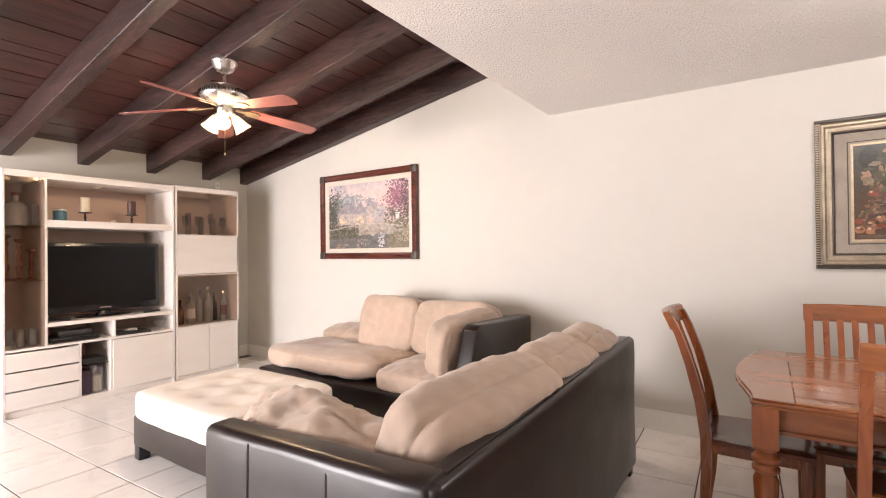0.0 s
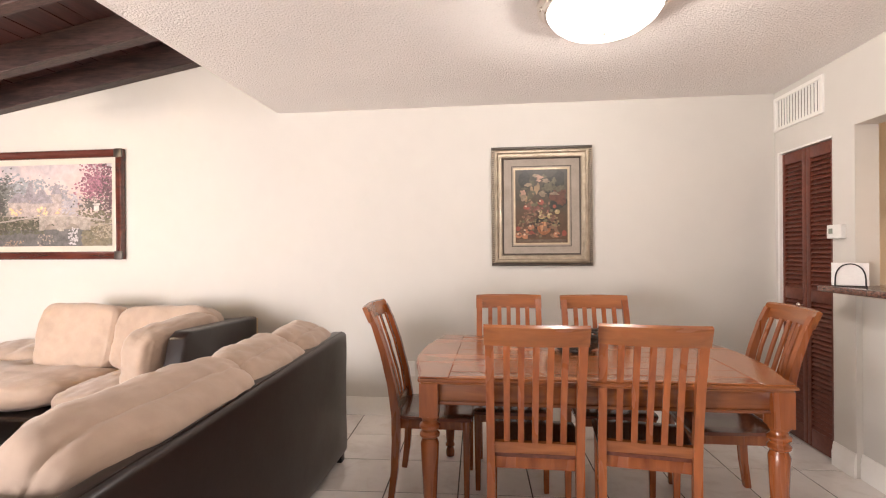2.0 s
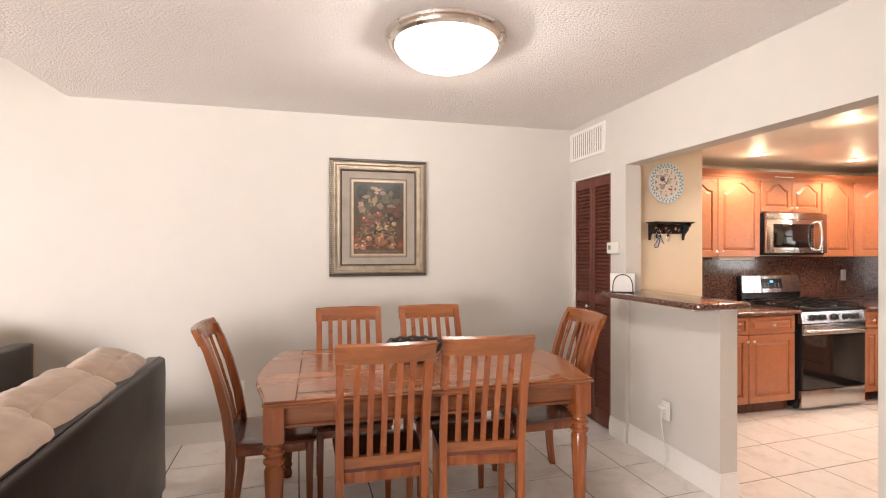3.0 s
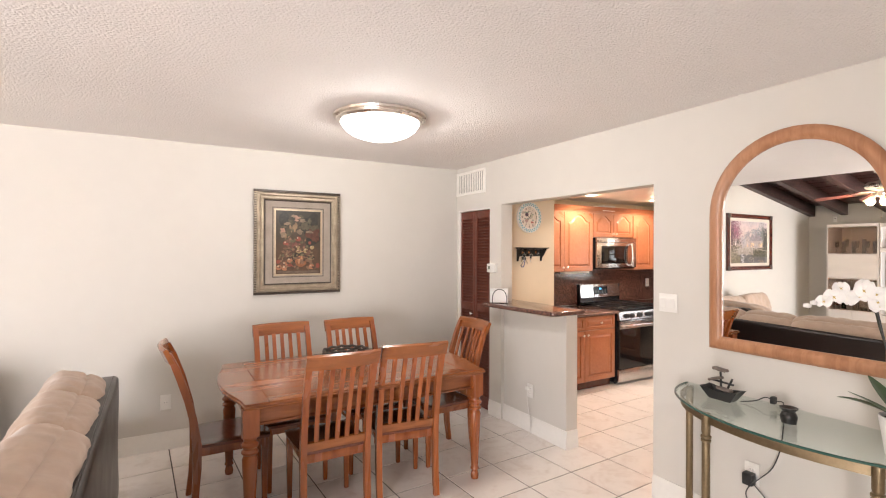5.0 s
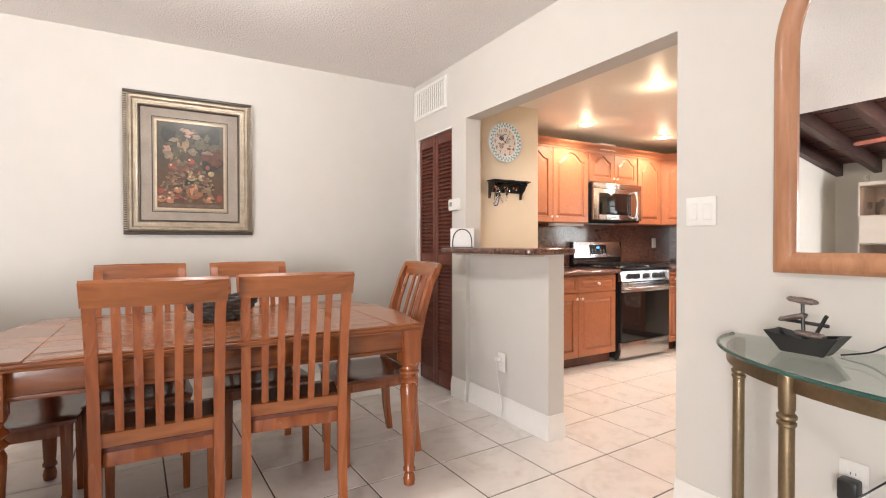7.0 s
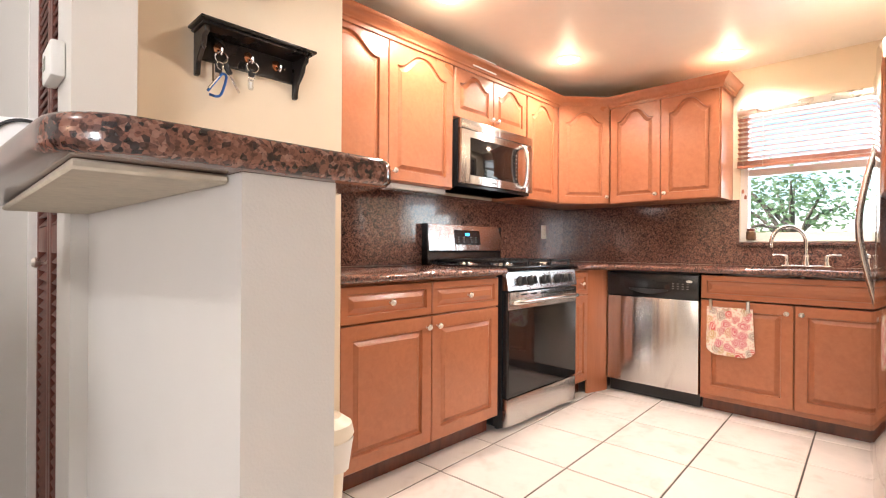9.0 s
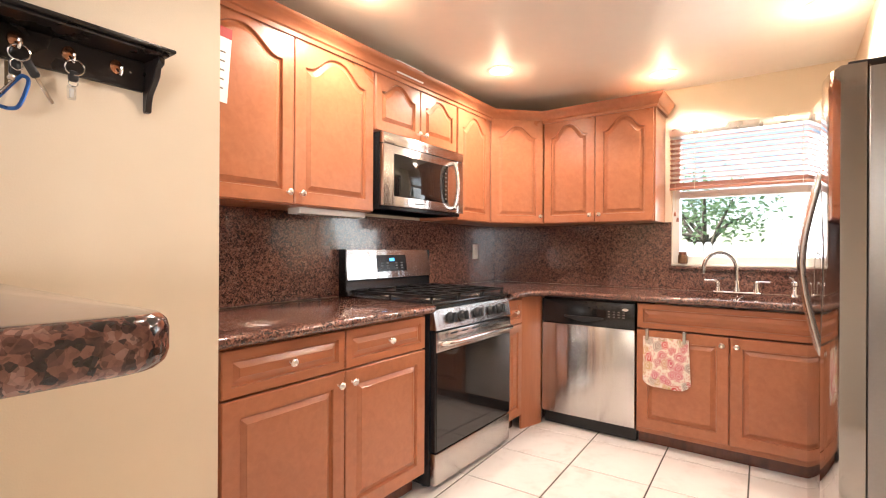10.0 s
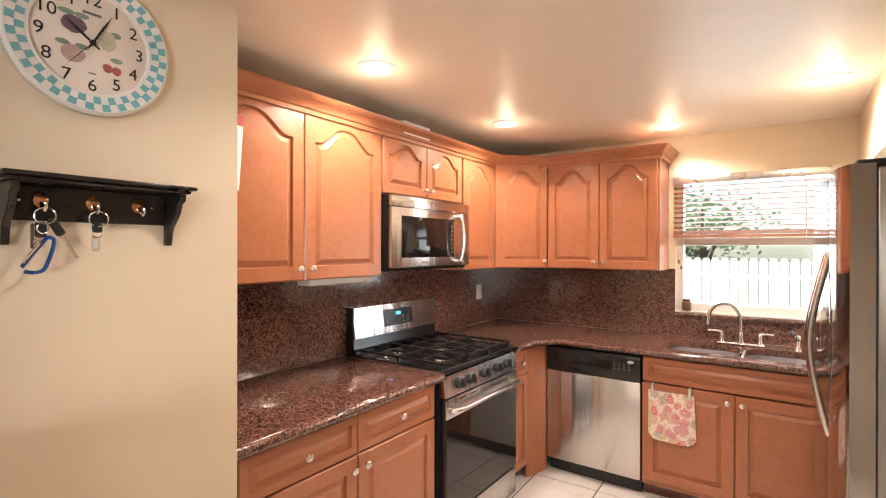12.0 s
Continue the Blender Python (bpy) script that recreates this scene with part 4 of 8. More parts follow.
# louvred bifold closet door
bf = thing("bifold_door", "red-brown louvred wooden bifold closet door, closed", "door", on_wall((EAST + 0.045, 4.867, 0.012), "W"))
lv = boxes(((-0.0, -0.017, -0.003), (0.197, 0.017, 0.003)))
bmesh.ops.transform(lv, matrix=Matrix.Rotation(radians(-38), 4, "X"), verts=lv.verts)
louvre_mesh = None
for p in range(2):
    x0 = 0.004 + p * 0.2875
    leaf = new("door_leaf")
    leaf.parent = bf
    leaf.matrix_basis = Matrix.Translation((x0, 0, 0))
    for a, b in (((0, 0), (0.04, 2.03)), ((0.242, 0), (0.282, 2.03))):
        part("stile", bbox((a[0], a[1], 0), (b[0], b[1], 0.028), 0.003), M["bifold"], leaf)
    for z0, z1 in ((0, 0.12), (0.98, 1.06), (1.95, 2.03)):
        part("rail", bbox((0.0405, z0, 0.001), (0.2415, z1, 0.027), 0.002), M["bifold"], leaf)
    for z0, z1 in ((0.12, 0.98), (1.06, 1.95)):
        n = int((z1 - z0) / 0.030)
        for i in range(n):
            y = z0 + (z1 - z0) * (i + 0.5) / n
            if louvre_mesh is None:
                o = part("louvre", lv, M["bifold"], leaf, m=Matrix.Translation((0.0425, y, 0.014)))
                louvre_mesh = o.data
            else:
                o = new("louvre", louvre_mesh)
                o.parent = leaf
                o.matrix_basis = Matrix.Translation((0.0425, y, 0.014))
part("knob", lathe(fresh(), [(0.006, 0), (0.006, 0.014), (0.014, 0.02), (0.016, 0.028), (0.01, 0.036)], (0, 0, 0), 14), M["nickel"], bf, m=Matrix.Translation((0.245, 0.95, 0.028)))
setting("door_jamb", boxes(((EAST - 0.006, 4.845, 0), (EAST + 0.13, 4.866, 2.06)), ((EAST - 0.004, 4.291, 2.046), (EAST + 0.13, 4.844, 2.059))), M["trim"], "white painted closet door jamb", "door frame")

# granite bar on the half wall
bar = thing("bar_top", "brown granite bar top with rounded corners on the half wall", "countertop")
arc = lambda cx, cy, r, a0, a1, n=7: [(cx + r * math.cos(radians(a0 + (a1 - a0) * k / n)), cy + r * math.sin(radians(a0 + (a1 - a0) * k / n))) for k in range(n + 1)]
o = [(3.395, 4.13), *arc(3.525, 3.315, 0.075, 185, 270), *arc(3.797, 3.280, 0.04, 270, 360), (3.837, 4.245), (T + 0.002, 4.245), (T + 0.002, 4.096), (EAST - 0.002, 4.096), (EAST - 0.002, 4.13)]
part("slab", bevel(prism(fresh(), o, 0.037, Matrix.Translation((0, 0, 1.0975))), 0.011, 3), M["granite"], bar)
M["ply"] = wood("raw_plywood", (0.45, 0.30, 0.15), (0.66, 0.49, 0.28), 0.7, "y", 5, 0, 0.1)
M["soffit"] = mat("smeared_beige_paint", (0.52, 0.46, 0.36), 0.6, 0, 0.18, 6, 60, 0.3, 40)
part("underside", bbox((3.475, 3.30, 1.086), (EAST + 0.033, 4.09, 1.0965), 0.003, 1), M["soffit"], bar, "roughly painted beige board under the bar")
nh = thing("napkin_holder", "black metal napkin holder filled with white napkins", "napkin holder", pose(3.515, 4.035, 1.1347, 0, 0, -30))
part("base", boxes(((-0.075, -0.035, 0), (0.075, 0.035, 0.004))), M["iron"], nh)
for s in (-1, 1):
    pts = [(0.068 * math.cos(a), s * 0.033, 0.004 + 0.125 * math.sin(a) ** 0.6 if math.sin(a) > 0.001 else 0.004) for a in (math.pi * k / 20 for k in range(21))]
    part("hoop", tube(fresh(), pts, 0.0035, 8), M["iron"], nh)
M["paper"] = mat("white_paper", (0.82, 0.80, 0.77), 0.8, 0, 0.05, 8, 90)
for i in range(8):
    part("napkin", bbox((-0.082, -0.028 + i * 0.007, 0.005), (0.082, -0.0225 + i * 0.007, 0.135 - 0.004 * (i % 3)), 0.0015, 1), M["paper"], nh)

# ---------------- living room ----------------


def cushion(sx, sy, sz, seed, p=4.0, wrinkle=0.012, cuts=34, tufts=(), seam=None):
    """A soft box, sx by sy by sz about its middle, with creases and, if wished, tufted hollows."""
    bm = fresh()
    bmesh.ops.create_cube(bm, size=2)
    bmesh.ops.subdivide_edges(bm, edges=bm.edges[:], cuts=cuts, use_grid_fill=True)
    off = Vector((seed * 3.7, seed * 1.9, seed * 5.3))
    for v in bm.verts:
        c = v.co
        d = (abs(c.x) ** p + abs(c.y) ** p + abs(c.z) ** p) ** (1 / p)
        q = c / d
        w = Vector((q.x * sx / 2, q.y * sy / 2, q.z * sz / 2))
        n = Vector((q.x / sx, q.y / sy, q.z / sz)).normalized()
        k = wrinkle * (noise.noise(w * 5 + off) + 0.6 * noise.noise(w * 13 + off) + 0.35 * abs(noise.noise(w * 22 + off)))
        # folds run where the cloth slackens
        f = noise.noise(Vector((w.x * 5, w.y * 9, w.z * 7)) - off)
        k -= wrinkle * 0.45 * max(0, 1 - abs(f) * 9) * max(0, noise.noise(w * 3 + off) + 0.35)
        if seam is not None and q.z > 0:
            k -= 0.009 * math.exp(-((w.x - seam - 0.01 * noise.noise(w * 6)) / 0.010) ** 2)
        # the sewn edge
        k += 0.004 * math.exp(-((abs(q.x) - abs(q.y)) / 0.05) ** 2) if abs(q.z) < 0.75 else 0
        for tx, ty in tufts:
            if c.z > 0.3:
                r2 = ((w.x - tx) ** 2 + (w.y - ty) ** 2) / 0.006
                k -= 0.022 * math.exp(-r2)
        v.co = w + n * k
    return bm


def seat_part(name, bm, material, parent, at, rx=0, ry=0, rz=0, label=""):
    return part(name, bm, material, parent, label, pose(*at, rx, ry, rz))


# sofa with its back to the dining table
sofa = thing("sofa", "dark brown vinyl sofa with tan microfibre cushions", "sofa")
X0, X1, Y0, Y1 = -0.43, 0.525, 1.965, 4.075
part("base", bevel(boxes(((X0, Y0 + 0.16, 0.075), (X1 - 0.10, Y1, 0.305))), 0.02, 3), M["vinyl"], sofa)


def padded(a, b, seed, w=0.035):
    """A padded vinyl panel with rounded edges and slight puckers."""
    bm = fresh()
    box(bm, a, b)
    bevel(bm, w, 4)
    bmesh.ops.subdivide_edges(bm, edges=[e for e in bm.edges if e.calc_length() > 0.25], cuts=8, use_grid_fill=True)
    off = Vector((seed, seed * 2.0, 0))
    for v in bm.verts:
        v.co += Vector((noise.noise(v.co * 4 + off), noise.noise(v.co * 4 - off), noise.noise(v.co * 3 + off))) * 0.006
    return bm


bm = padded((X1 - 0.10, Y0 + 0.01, 0.06), (X1, Y1, 0.812), 1, 0.026)
for v in bm.verts:
    if v.co.z > 0.4:
        v.co.z += -0.038 + 0.060 * (v.co.y - Y0) / (Y1 - Y0)
part("back", bm, M["vinyl"], sofa, "padded vinyl back")
# the arm sags towards its front end
bm = padded((X0 - 0.10, Y0, 0.06), (X1 - 0.02, Y0 + 0.13, 0.805), 2, 0.034)
for v in bm.verts:
    if v.co.z > 0.4:
        v.co.z -= 0.028 + 0.042 * min(1, max(0, (X1 - v.co.x) / 1.05))
part("arm", bm, M["vinyl"], sofa, "padded vinyl arm")
for xs in (-0.25, 0.13):
    part("piping", tube(fresh(), [(xs, Y0 + 0.02, 0.730), (xs, Y0 + 0.004, 0.715), (xs, Y0 - 0.001, 0.5), (xs, Y0 - 0.001, 0.08)], 0.0065, 8), M["vinyl"], sofa)
part("piping", tube(fresh(), [(X1 - 0.028, Y0 + 0.08, 0.776), (X1 - 0.026, 3.0, 0.806), (X1 - 0.028, Y1 - 0.03, 0.832)], 0.005, 6), M["vinyl"], sofa)
for fx, fy in ((X0 - 0.07, Y0 + 0.05), (X1 - 0.06, Y0 + 0.05), (X0 + 0.05, Y1 - 0.05), (X1 - 0.05, Y1 - 0.04)):
    part("leg", bbox((fx - 0.03, fy - 0.03, 0), (fx + 0.03, fy + 0.03, 0.076), 0.004), M["dark"], sofa)
for i in range(2):
    seat_part("seat_cushion", cushion(0.72, 0.94, 0.19, 1 + i, 5), M["fibre"], sofa, (X0 + 0.36, Y0 + 0.665 + 0.945 * i, 0.385))
for i, (yy, w, h, lean) in enumerate(((2.58, 0.92, 0.45, 26), (3.27, 0.62, 0.43, 25), (3.79, 0.56, 0.43, 24))):
    seat_part("back_cushion", cushion(0.31, w, h, 4 + i, 4.2, 0.015, 36, (), 0.02), M["fibre"], sofa, (0.285, yy, 0.70), 0, lean, 3 * (i - 1))
seat_part("arm_cushion", cushion(0.92, 0.32, 0.26, 9, 3.0, 0.034, 36), M["fibre"], sofa, (-0.16, Y0 + 0.265, 0.645), 16, 3, -3, "loose rumpled cushion")

# chaise sofa by the wall
love = thing("chaise_sofa", "tan microfibre chaise sofa with dark vinyl base", "sofa")
part("base", padded((-2.70, 3.705, 0.07), (-0.60, 4.76, 0.325), 3, 0.02), M["vinyl"], love)
part("back", padded((-2.02, 4.62, 0.30), (-0.62, 4.83, 0.80), 4), M["vinyl"], love)
# end panel with a sloping front edge
prof = [(3.64, 0.07), (4.78, 0.07), (4.80, 0.82), (3.95, 0.845), (3.89, 0.81)]
bm = prism(fresh(), prof, 0.13, Matrix(((0, 0, 1, -0.60), (1, 0, 0, 0), (0, 1, 0, 0), (0, 0, 0, 1))))
bevel(bm, 0.018, 3)
part("end_panel", bm, M["vinyl"], love, "upright vinyl end panel, scuffed at the edge")
part("back_board", bbox((-0.60, 4.805, 0.12), (-0.50, 4.865, 0.80), 0.004), M["ply"], love, "raw wooden back board")
for fx, fy in ((-2.62, 3.80), (-0.66, 3.80), (-2.62, 4.70), (-0.56, 4.70)):
    part("leg", bbox((fx - 0.03, fy - 0.03, 0), (fx + 0.03, fy + 0.03, 0.071), 0.004), M["dark"], love)
seat_part("chaise_cushion", cushion(1.42, 1.12, 0.20, 12, 5, 0.014, 34, [(-0.35, 0.25), (0.0, 0.1), (-0.3, -0.2), (0.3, 0.3)]), M["fibre"], love, (-2.07, 4.30, 0.405), -2, 0, 0)
seat_part("seat_cushion", cushion(0.72, 0.92, 0.19, 13, 5, 0.016), M["fibre"], love, (-0.99, 4.17, 0.40), 2)
seat_part("chaise_bolster", cushion(0.75, 0.34, 0.16, 18, 3, 0.02), M["fibre"], love, (-2.42, 4.66, 0.515), 12, 0, 0)
seat_part("back_cushion", cushion(0.68, 0.25, 0.50, 14, 5.5, 0.014), M["fibre"], love, (-1.72, 4.46, 0.70), -15)
seat_part("back_cushion", cushion(0.80, 0.25, 0.50, 15, 5.5, 0.014), M["fibre"], love, (-1.02, 4.47, 0.685), -15)
seat_part("side_cushion", cushion(0.22, 0.78, 0.46, 16, 4.2, 0.016), M["fibre"], love, (-0.735, 4.15, 0.665), 4, 10, -4, "loose cushion against the end panel")

# ottoman
ot = thing("ottoman", "cream tufted ottoman on a dark vinyl base", "ottoman", (-1.80, 2.905, 0))
part("base", padded((-0.53, -0.41, 0.09), (0.53, 0.41, 0.29), 6, 0.015), M["vinyl"], ot)
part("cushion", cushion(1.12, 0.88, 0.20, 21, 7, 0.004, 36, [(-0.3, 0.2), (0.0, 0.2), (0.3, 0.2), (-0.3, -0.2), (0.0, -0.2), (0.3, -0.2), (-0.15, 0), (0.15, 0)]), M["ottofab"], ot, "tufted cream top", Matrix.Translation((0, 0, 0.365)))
for sx in (-1, 1):
    for sy in (-1, 1):
        part("leg", bbox((sx * 0.49 - 0.035, sy * 0.37 - 0.035, 0), (sx * 0.49 + 0.035, sy * 0.37 + 0.035, 0.095), 0.004), M["dark"], ot)

# ---------------- white wall unit ----------------
XF, XB = -4.05, WEST + 0.006
P = 0.019


def panel(par, name, a, b, m="white", w=0.0015):
    return part(name, bbox(a, b, w, 1), M[m], par)


wu = thing("entertainment_unit", "white laminate entertainment unit with open shelves and television bay", "cabinet")
yl, yd, yr = 2.238, 2.545, 3.635
panel(wu, "side_panel", (XB, yl, 0.0), (XF, yl + P, 2.10))
panel(wu, "side_panel", (XB, yr - P, 0.0), (XF, yr, 2.10))
panel(wu, "top_panel", (XB, yl + P, 2.045), (XF, yr - P, 2.10))
panel(wu, "divider", (XB + 0.01, yd - P, 0.575), (XF - 0.004, yd, 2.044))
panel(wu, "back_panel", (XB, yl + P, 0.06), (XB + 0.008, yr - P, 2.044), "unitback")
panel(wu, "plinth", (XB + 0.01, yl + P, 0.0), (XF - 0.02, yr - P, 0.06))
panel(wu, "shelf", (XB + 0.01, yd, 1.62), (XF - 0.002, yr - P, 1.682))
panel(wu, "shelf", (XB + 0.01, yd, 0.735), (XF - 0.002, yr - P, 0.770))
panel(wu, "shelf", (XB + 0.01, yl + P, 0.553), (XF - 0.002, yr - P, 0.574))
panel(wu, "divider", (XB + 0.01, 3.06, 0.575), (XF - 0.01, 3.06 + P, 0.734))
panel(wu, "divider", (XB + 0.01, 2.795 - P, 0.06), (XF - 0.004, 2.795, 0.552))
panel(wu, "divider", (XB + 0.01, 3.03, 0.06), (XF - 0.004, 3.03 + P, 0.552))
for i in range(3):
    z0 = 0.062 + 0.163 * i
    d = panel(wu, "drawer_front", (XF - 0.018, yl + P + 0.002, z0), (XF, 2.795 - P, z0 + 0.150), w=0.003)
panel(wu, "door", (XF - 0.018, 3.052, 0.062), (XF, yr - P - 0.002, 0.545), w=0.003)
for z in (1.62, 1.145):
    part("glass_shelf", boxes(((XB + 0.02, yl + P + 0.002, z), (XF - 0.03, yd - P - 0.002, z + 0.006))), M["green"], wu)
part("glass_shelf", boxes(((XB + 0.05, 2.797, 0.335), (XF - 0.02, 3.028, 0.341))), M["smoke"], wu)
gd = part("glass_door", boxes(((XF - 0.006, yl + P + 0.002, 0.58), (XF - 0.001, yd - P - 0.002, 2.04))), M["smoke"], wu, "smoked glass door")
for z in (0.60, 2.015):
    part("clip", bbox((XF - 0.002, yl + P + 0.004, z - 0.014), (XF + 0.005, yl + P + 0.034, z + 0.014), 0.002, 1), M["brass"], gd)
part("spot_light", lathe(fresh(), [(0.045, 0), (0.045, -0.012), (0.03, -0.016), (0.028, -0.004)], (-4.3, 3.02, 2.046), 20), M["nickel"], wu)

wr = thing("glass_door_cabinet", "white laminate cabinet with smoked glass doors", "cabinet")
ya, yb = 3.648, 4.385
panel(wr, "side_panel", (XB, ya, 0.0), (XF, ya + P, 2.11))
panel(wr, "side_panel", (XB, yb - P, 0.0), (XF, yb, 2.11))
panel(wr, "top_panel", (XB, ya + P, 2.06), (XF, yb - P, 2.11))
panel(wr, "back_panel", (XB, ya + P, 0.05), (XB + 0.008, yb - P, 2.059))
panel(wr, "plinth", (XB + 0.01, ya + P, 0.0), (XF - 0.02, yb - P, 0.05))
for z in (0.565, 1.125, 1.565, 0.055):
    panel(wr, "shelf", (XB + 0.01, ya + P, z), (XF - 0.02, yb - P, z + P))
panel(wr, "drop_front", (XF - 0.018, ya + P + 0.002, 1.150), (XF, yb - 0.002, 1.575), w=0.003)
ym = (ya + yb) / 2
for a, b in ((ya + P + 0.002, ym - 0.001), (ym + 0.001, yb - 0.002)):
    panel(wr, "door", (XF - 0.018, a, 0.055), (XF, b, 0.575), w=0.003)
for z0, z1 in ((0.588, 1.135), (1.590, 2.048)):
    for a, b in ((ya + P + 0.004, ym - 0.002), (ym + 0.002, yb - P - 0.002)):
        g = part("glass_door", boxes(((XF - 0.006, a, z0), (XF - 0.001, b, z1))), M["smoke"], wr, "smoked glass door")
        for yy in ((a + 0.012, b - 0.012)):
            part("clip", bbox((XF - 0.002, yy - 0.012, z1 - 0.026), (XF + 0.004, yy + 0.012, z1 - 0.004), 0.002, 1), M["brass"], g)

# television
tv = thing("television", "black flat-screen television, switched off, on its stand", "television", (-4.25, 3.05, 0.771))
part("bezel", bevel(boxes(((-0.04, -0.50, 0.055), (0.04, 0.50, 0.715))), 0.008, 2), M["black"], tv)
part("screen", boxes(((0.039, -0.465, 0.115), (0.0415, 0.465, 0.682))), M["screen"], tv)
part("brand_mark", boxes(((0.040, -0.05, 0.082), (0.0415, 0.05, 0.090))), M["steelh"], tv)
part("stand", lathe(fresh(), [(0.16, 0), (0.16, 0.008), (0.05, 0.016), (0.03, 0.06)], (0, 0, 0), 28, Matrix.Diagonal((0.75, 1.5, 1, 1))), M["black"], tv)

# things on the shelves
M["wax_c"] = mat("cream_wax", (0.68, 0.58, 0.42), 0.5, 0, 0.06)
M["wax_d"] = mat("brown_wax", (0.085, 0.040, 0.032), 0.45, 0, 0.15)
M["amber"] = mat("amber_metal", (0.17, 0.066, 0.040), 0.3, 0.5, 0.3, 12)


def candle(at, wax, label):
    c = thing("candle_holder", label, "candle", at)
    part("holder", lathe(fresh(), [(0.034, 0), (0.032, 0.006), (0.010, 0.014), (0.008, 0.035), (0.014, 0.045), (0.008, 0.055), (0.008, 0.078), (0.055, 0.086), (0.055, 0.091), (0.03, 0.093)], (0, 0, 0), 20), M["iron"], c)
    part("wax", bevel(lathe(fresh(), [(0.037, 0.093), (0.038, 0.095), (0.038, 0.228), (0.034, 0.232)], (0, 0, 0), 20), 0.001, 1), wax, c)
    part("wick", tube(fresh(), [(0, 0, 0.230), (0.001, 0.001, 0.243)], 0.0012, 5), M["dark"], c)


candle((-4.16, 2.865, 1.682), M["wax_c"], "cream pillar candle on a black iron holder")
candle((-4.18, 3.275, 1.682), M["wax_d"], "brown pillar candle on a black iron holder")


def bottle(at, h, r, colour, neck, label, cat="bottle", tag=None):
    b = thing("bottle", label, cat, at)
    part("glass_body", lathe(fresh(), [(r * 0.9, 0), (r, 0.006), (r, h * 0.58), (r * 0.8, h * 0.66), (r * 0.32, h * 0.74), (r * 0.30, h * 0.92), (r * 0.34, h * 0.93)], (0, 0, 0), 16), colour, b)
    part("cap", lathe(fresh(), [(r * 0.36, h * 0.91), (r * 0.36, h), (r * 0.30, h * 1.002)], (0, 0, 0), 14), neck, b)
    if tag:
        part("label", lathe(fresh(), [(r * 1.012, h * 0.18), (r * 1.015, h * 0.19), (r * 1.015, h * 0.5), (r * 1.012, h * 0.51)], (0, 0, 0), 16), tag, b)


def glassware(at, h, r, stem, label):
    g = thing("drinking_glass", label, "glass", at, group="glasses in the cabinets")
    if stem:
        part("foot", lathe(fresh(), [(r * 0.8, 0), (r * 0.8, 0.003), (r * 0.12, 0.01), (r * 0.1, h * 0.45), (r * 0.2, h * 0.47)], (0, 0, 0), 14), M["clear"], g)
    part("cup", lathe(fresh(), [(r * 0.4, h * 0.46 if stem else 0), (r * 0.95, (h * 0.6) if stem else 0.004), (r, h), (r * 0.96, h), (r * 0.9, h * 0.62 if stem else 0.01), (r * 0.3, h * 0.5 if stem else 0.012)], (0, 0, 0), 14), M["clear"], g)


M["clearb"] = mat("clear_spirit_glass", (0.35, 0.36, 0.36), 0.08, 0, 0.2, 6)
M["amberb"] = mat("amber_spirit_glass", (0.13, 0.055, 0.018), 0.08, 0, 0.2, 6)
M["greenb"] = mat("dark_green_bottle_glass", (0.015, 0.030, 0.018), 0.08, 0, 0.2, 6)
for i, (yy, h, r, c, tg) in enumerate(((3.72, 0.30, 0.034, "clearb", None), (3.80, 0.27, 0.042, "amberb", None), (3.90, 0.335, 0.043, "clearb", "paper"), (4.02, 0.36, 0.038, "clearb", None), (4.10, 0.40, 0.052, "clearb", None), (4.20, 0.33, 0.036, "greenb", None), (4.29, 0.345, 0.040, "clearb", "amber"))):
    bottle((-4.22 - 0.05 * (i % 2), yy, 0.584), h, r, M[c], M["dark"] if i % 2 else M["steelh"], "spirit bottle on the cabinet shelf behind smoked glass", tag=M[tg] if tg else None)
for i in range(9):
    glassware((-4.25 - 0.08 * (i % 2), 3.71 + 0.074 * i, 1.584), 0.22 if i % 3 else 0.26, 0.032, i % 2 == 0, "clear glass on the cabinet shelf")
for i in range(6):
    glassware((-4.16 - 0.12 * (i % 2), 2.30 + 0.042 * i, 0.574), 0.15, 0.031, False, "clear tumbler with a copper rim")
bottle((-4.3, 2.39, 1.626), 0.30, 0.085, M["clearb"], M["amber"], "ribbed glass decanter on the shelf")
glassware((-4.2, 2.50, 1.626), 0.20, 0.03, False, "narrow glass on the shelf")


def candlestick(at, h):
    c = thing("candlestick", "turned reddish metal candlestick on a glass shelf", "candlestick", at, group="candlesticks")
    part("stem", lathe(fresh(), [(0.045, 0), (0.042, 0.01), (0.015, 0.025), (0.018, h * 0.2), (0.026, h * 0.3), (0.012, h * 0.4), (0.020, h * 0.55), (0.011, h * 0.7), (0.022, h * 0.8), (0.012, h * 0.9), (0.034, h * 0.95), (0.034, h)], (0, 0, 0), 16), M["amber"], c)


candlestick((-4.16, 2.375, 1.151), 0.36)
candlestick((-4.2, 2.47, 1.151), 0.27)
candlestick((-4.24, 2.31, 1.151), 0.40)

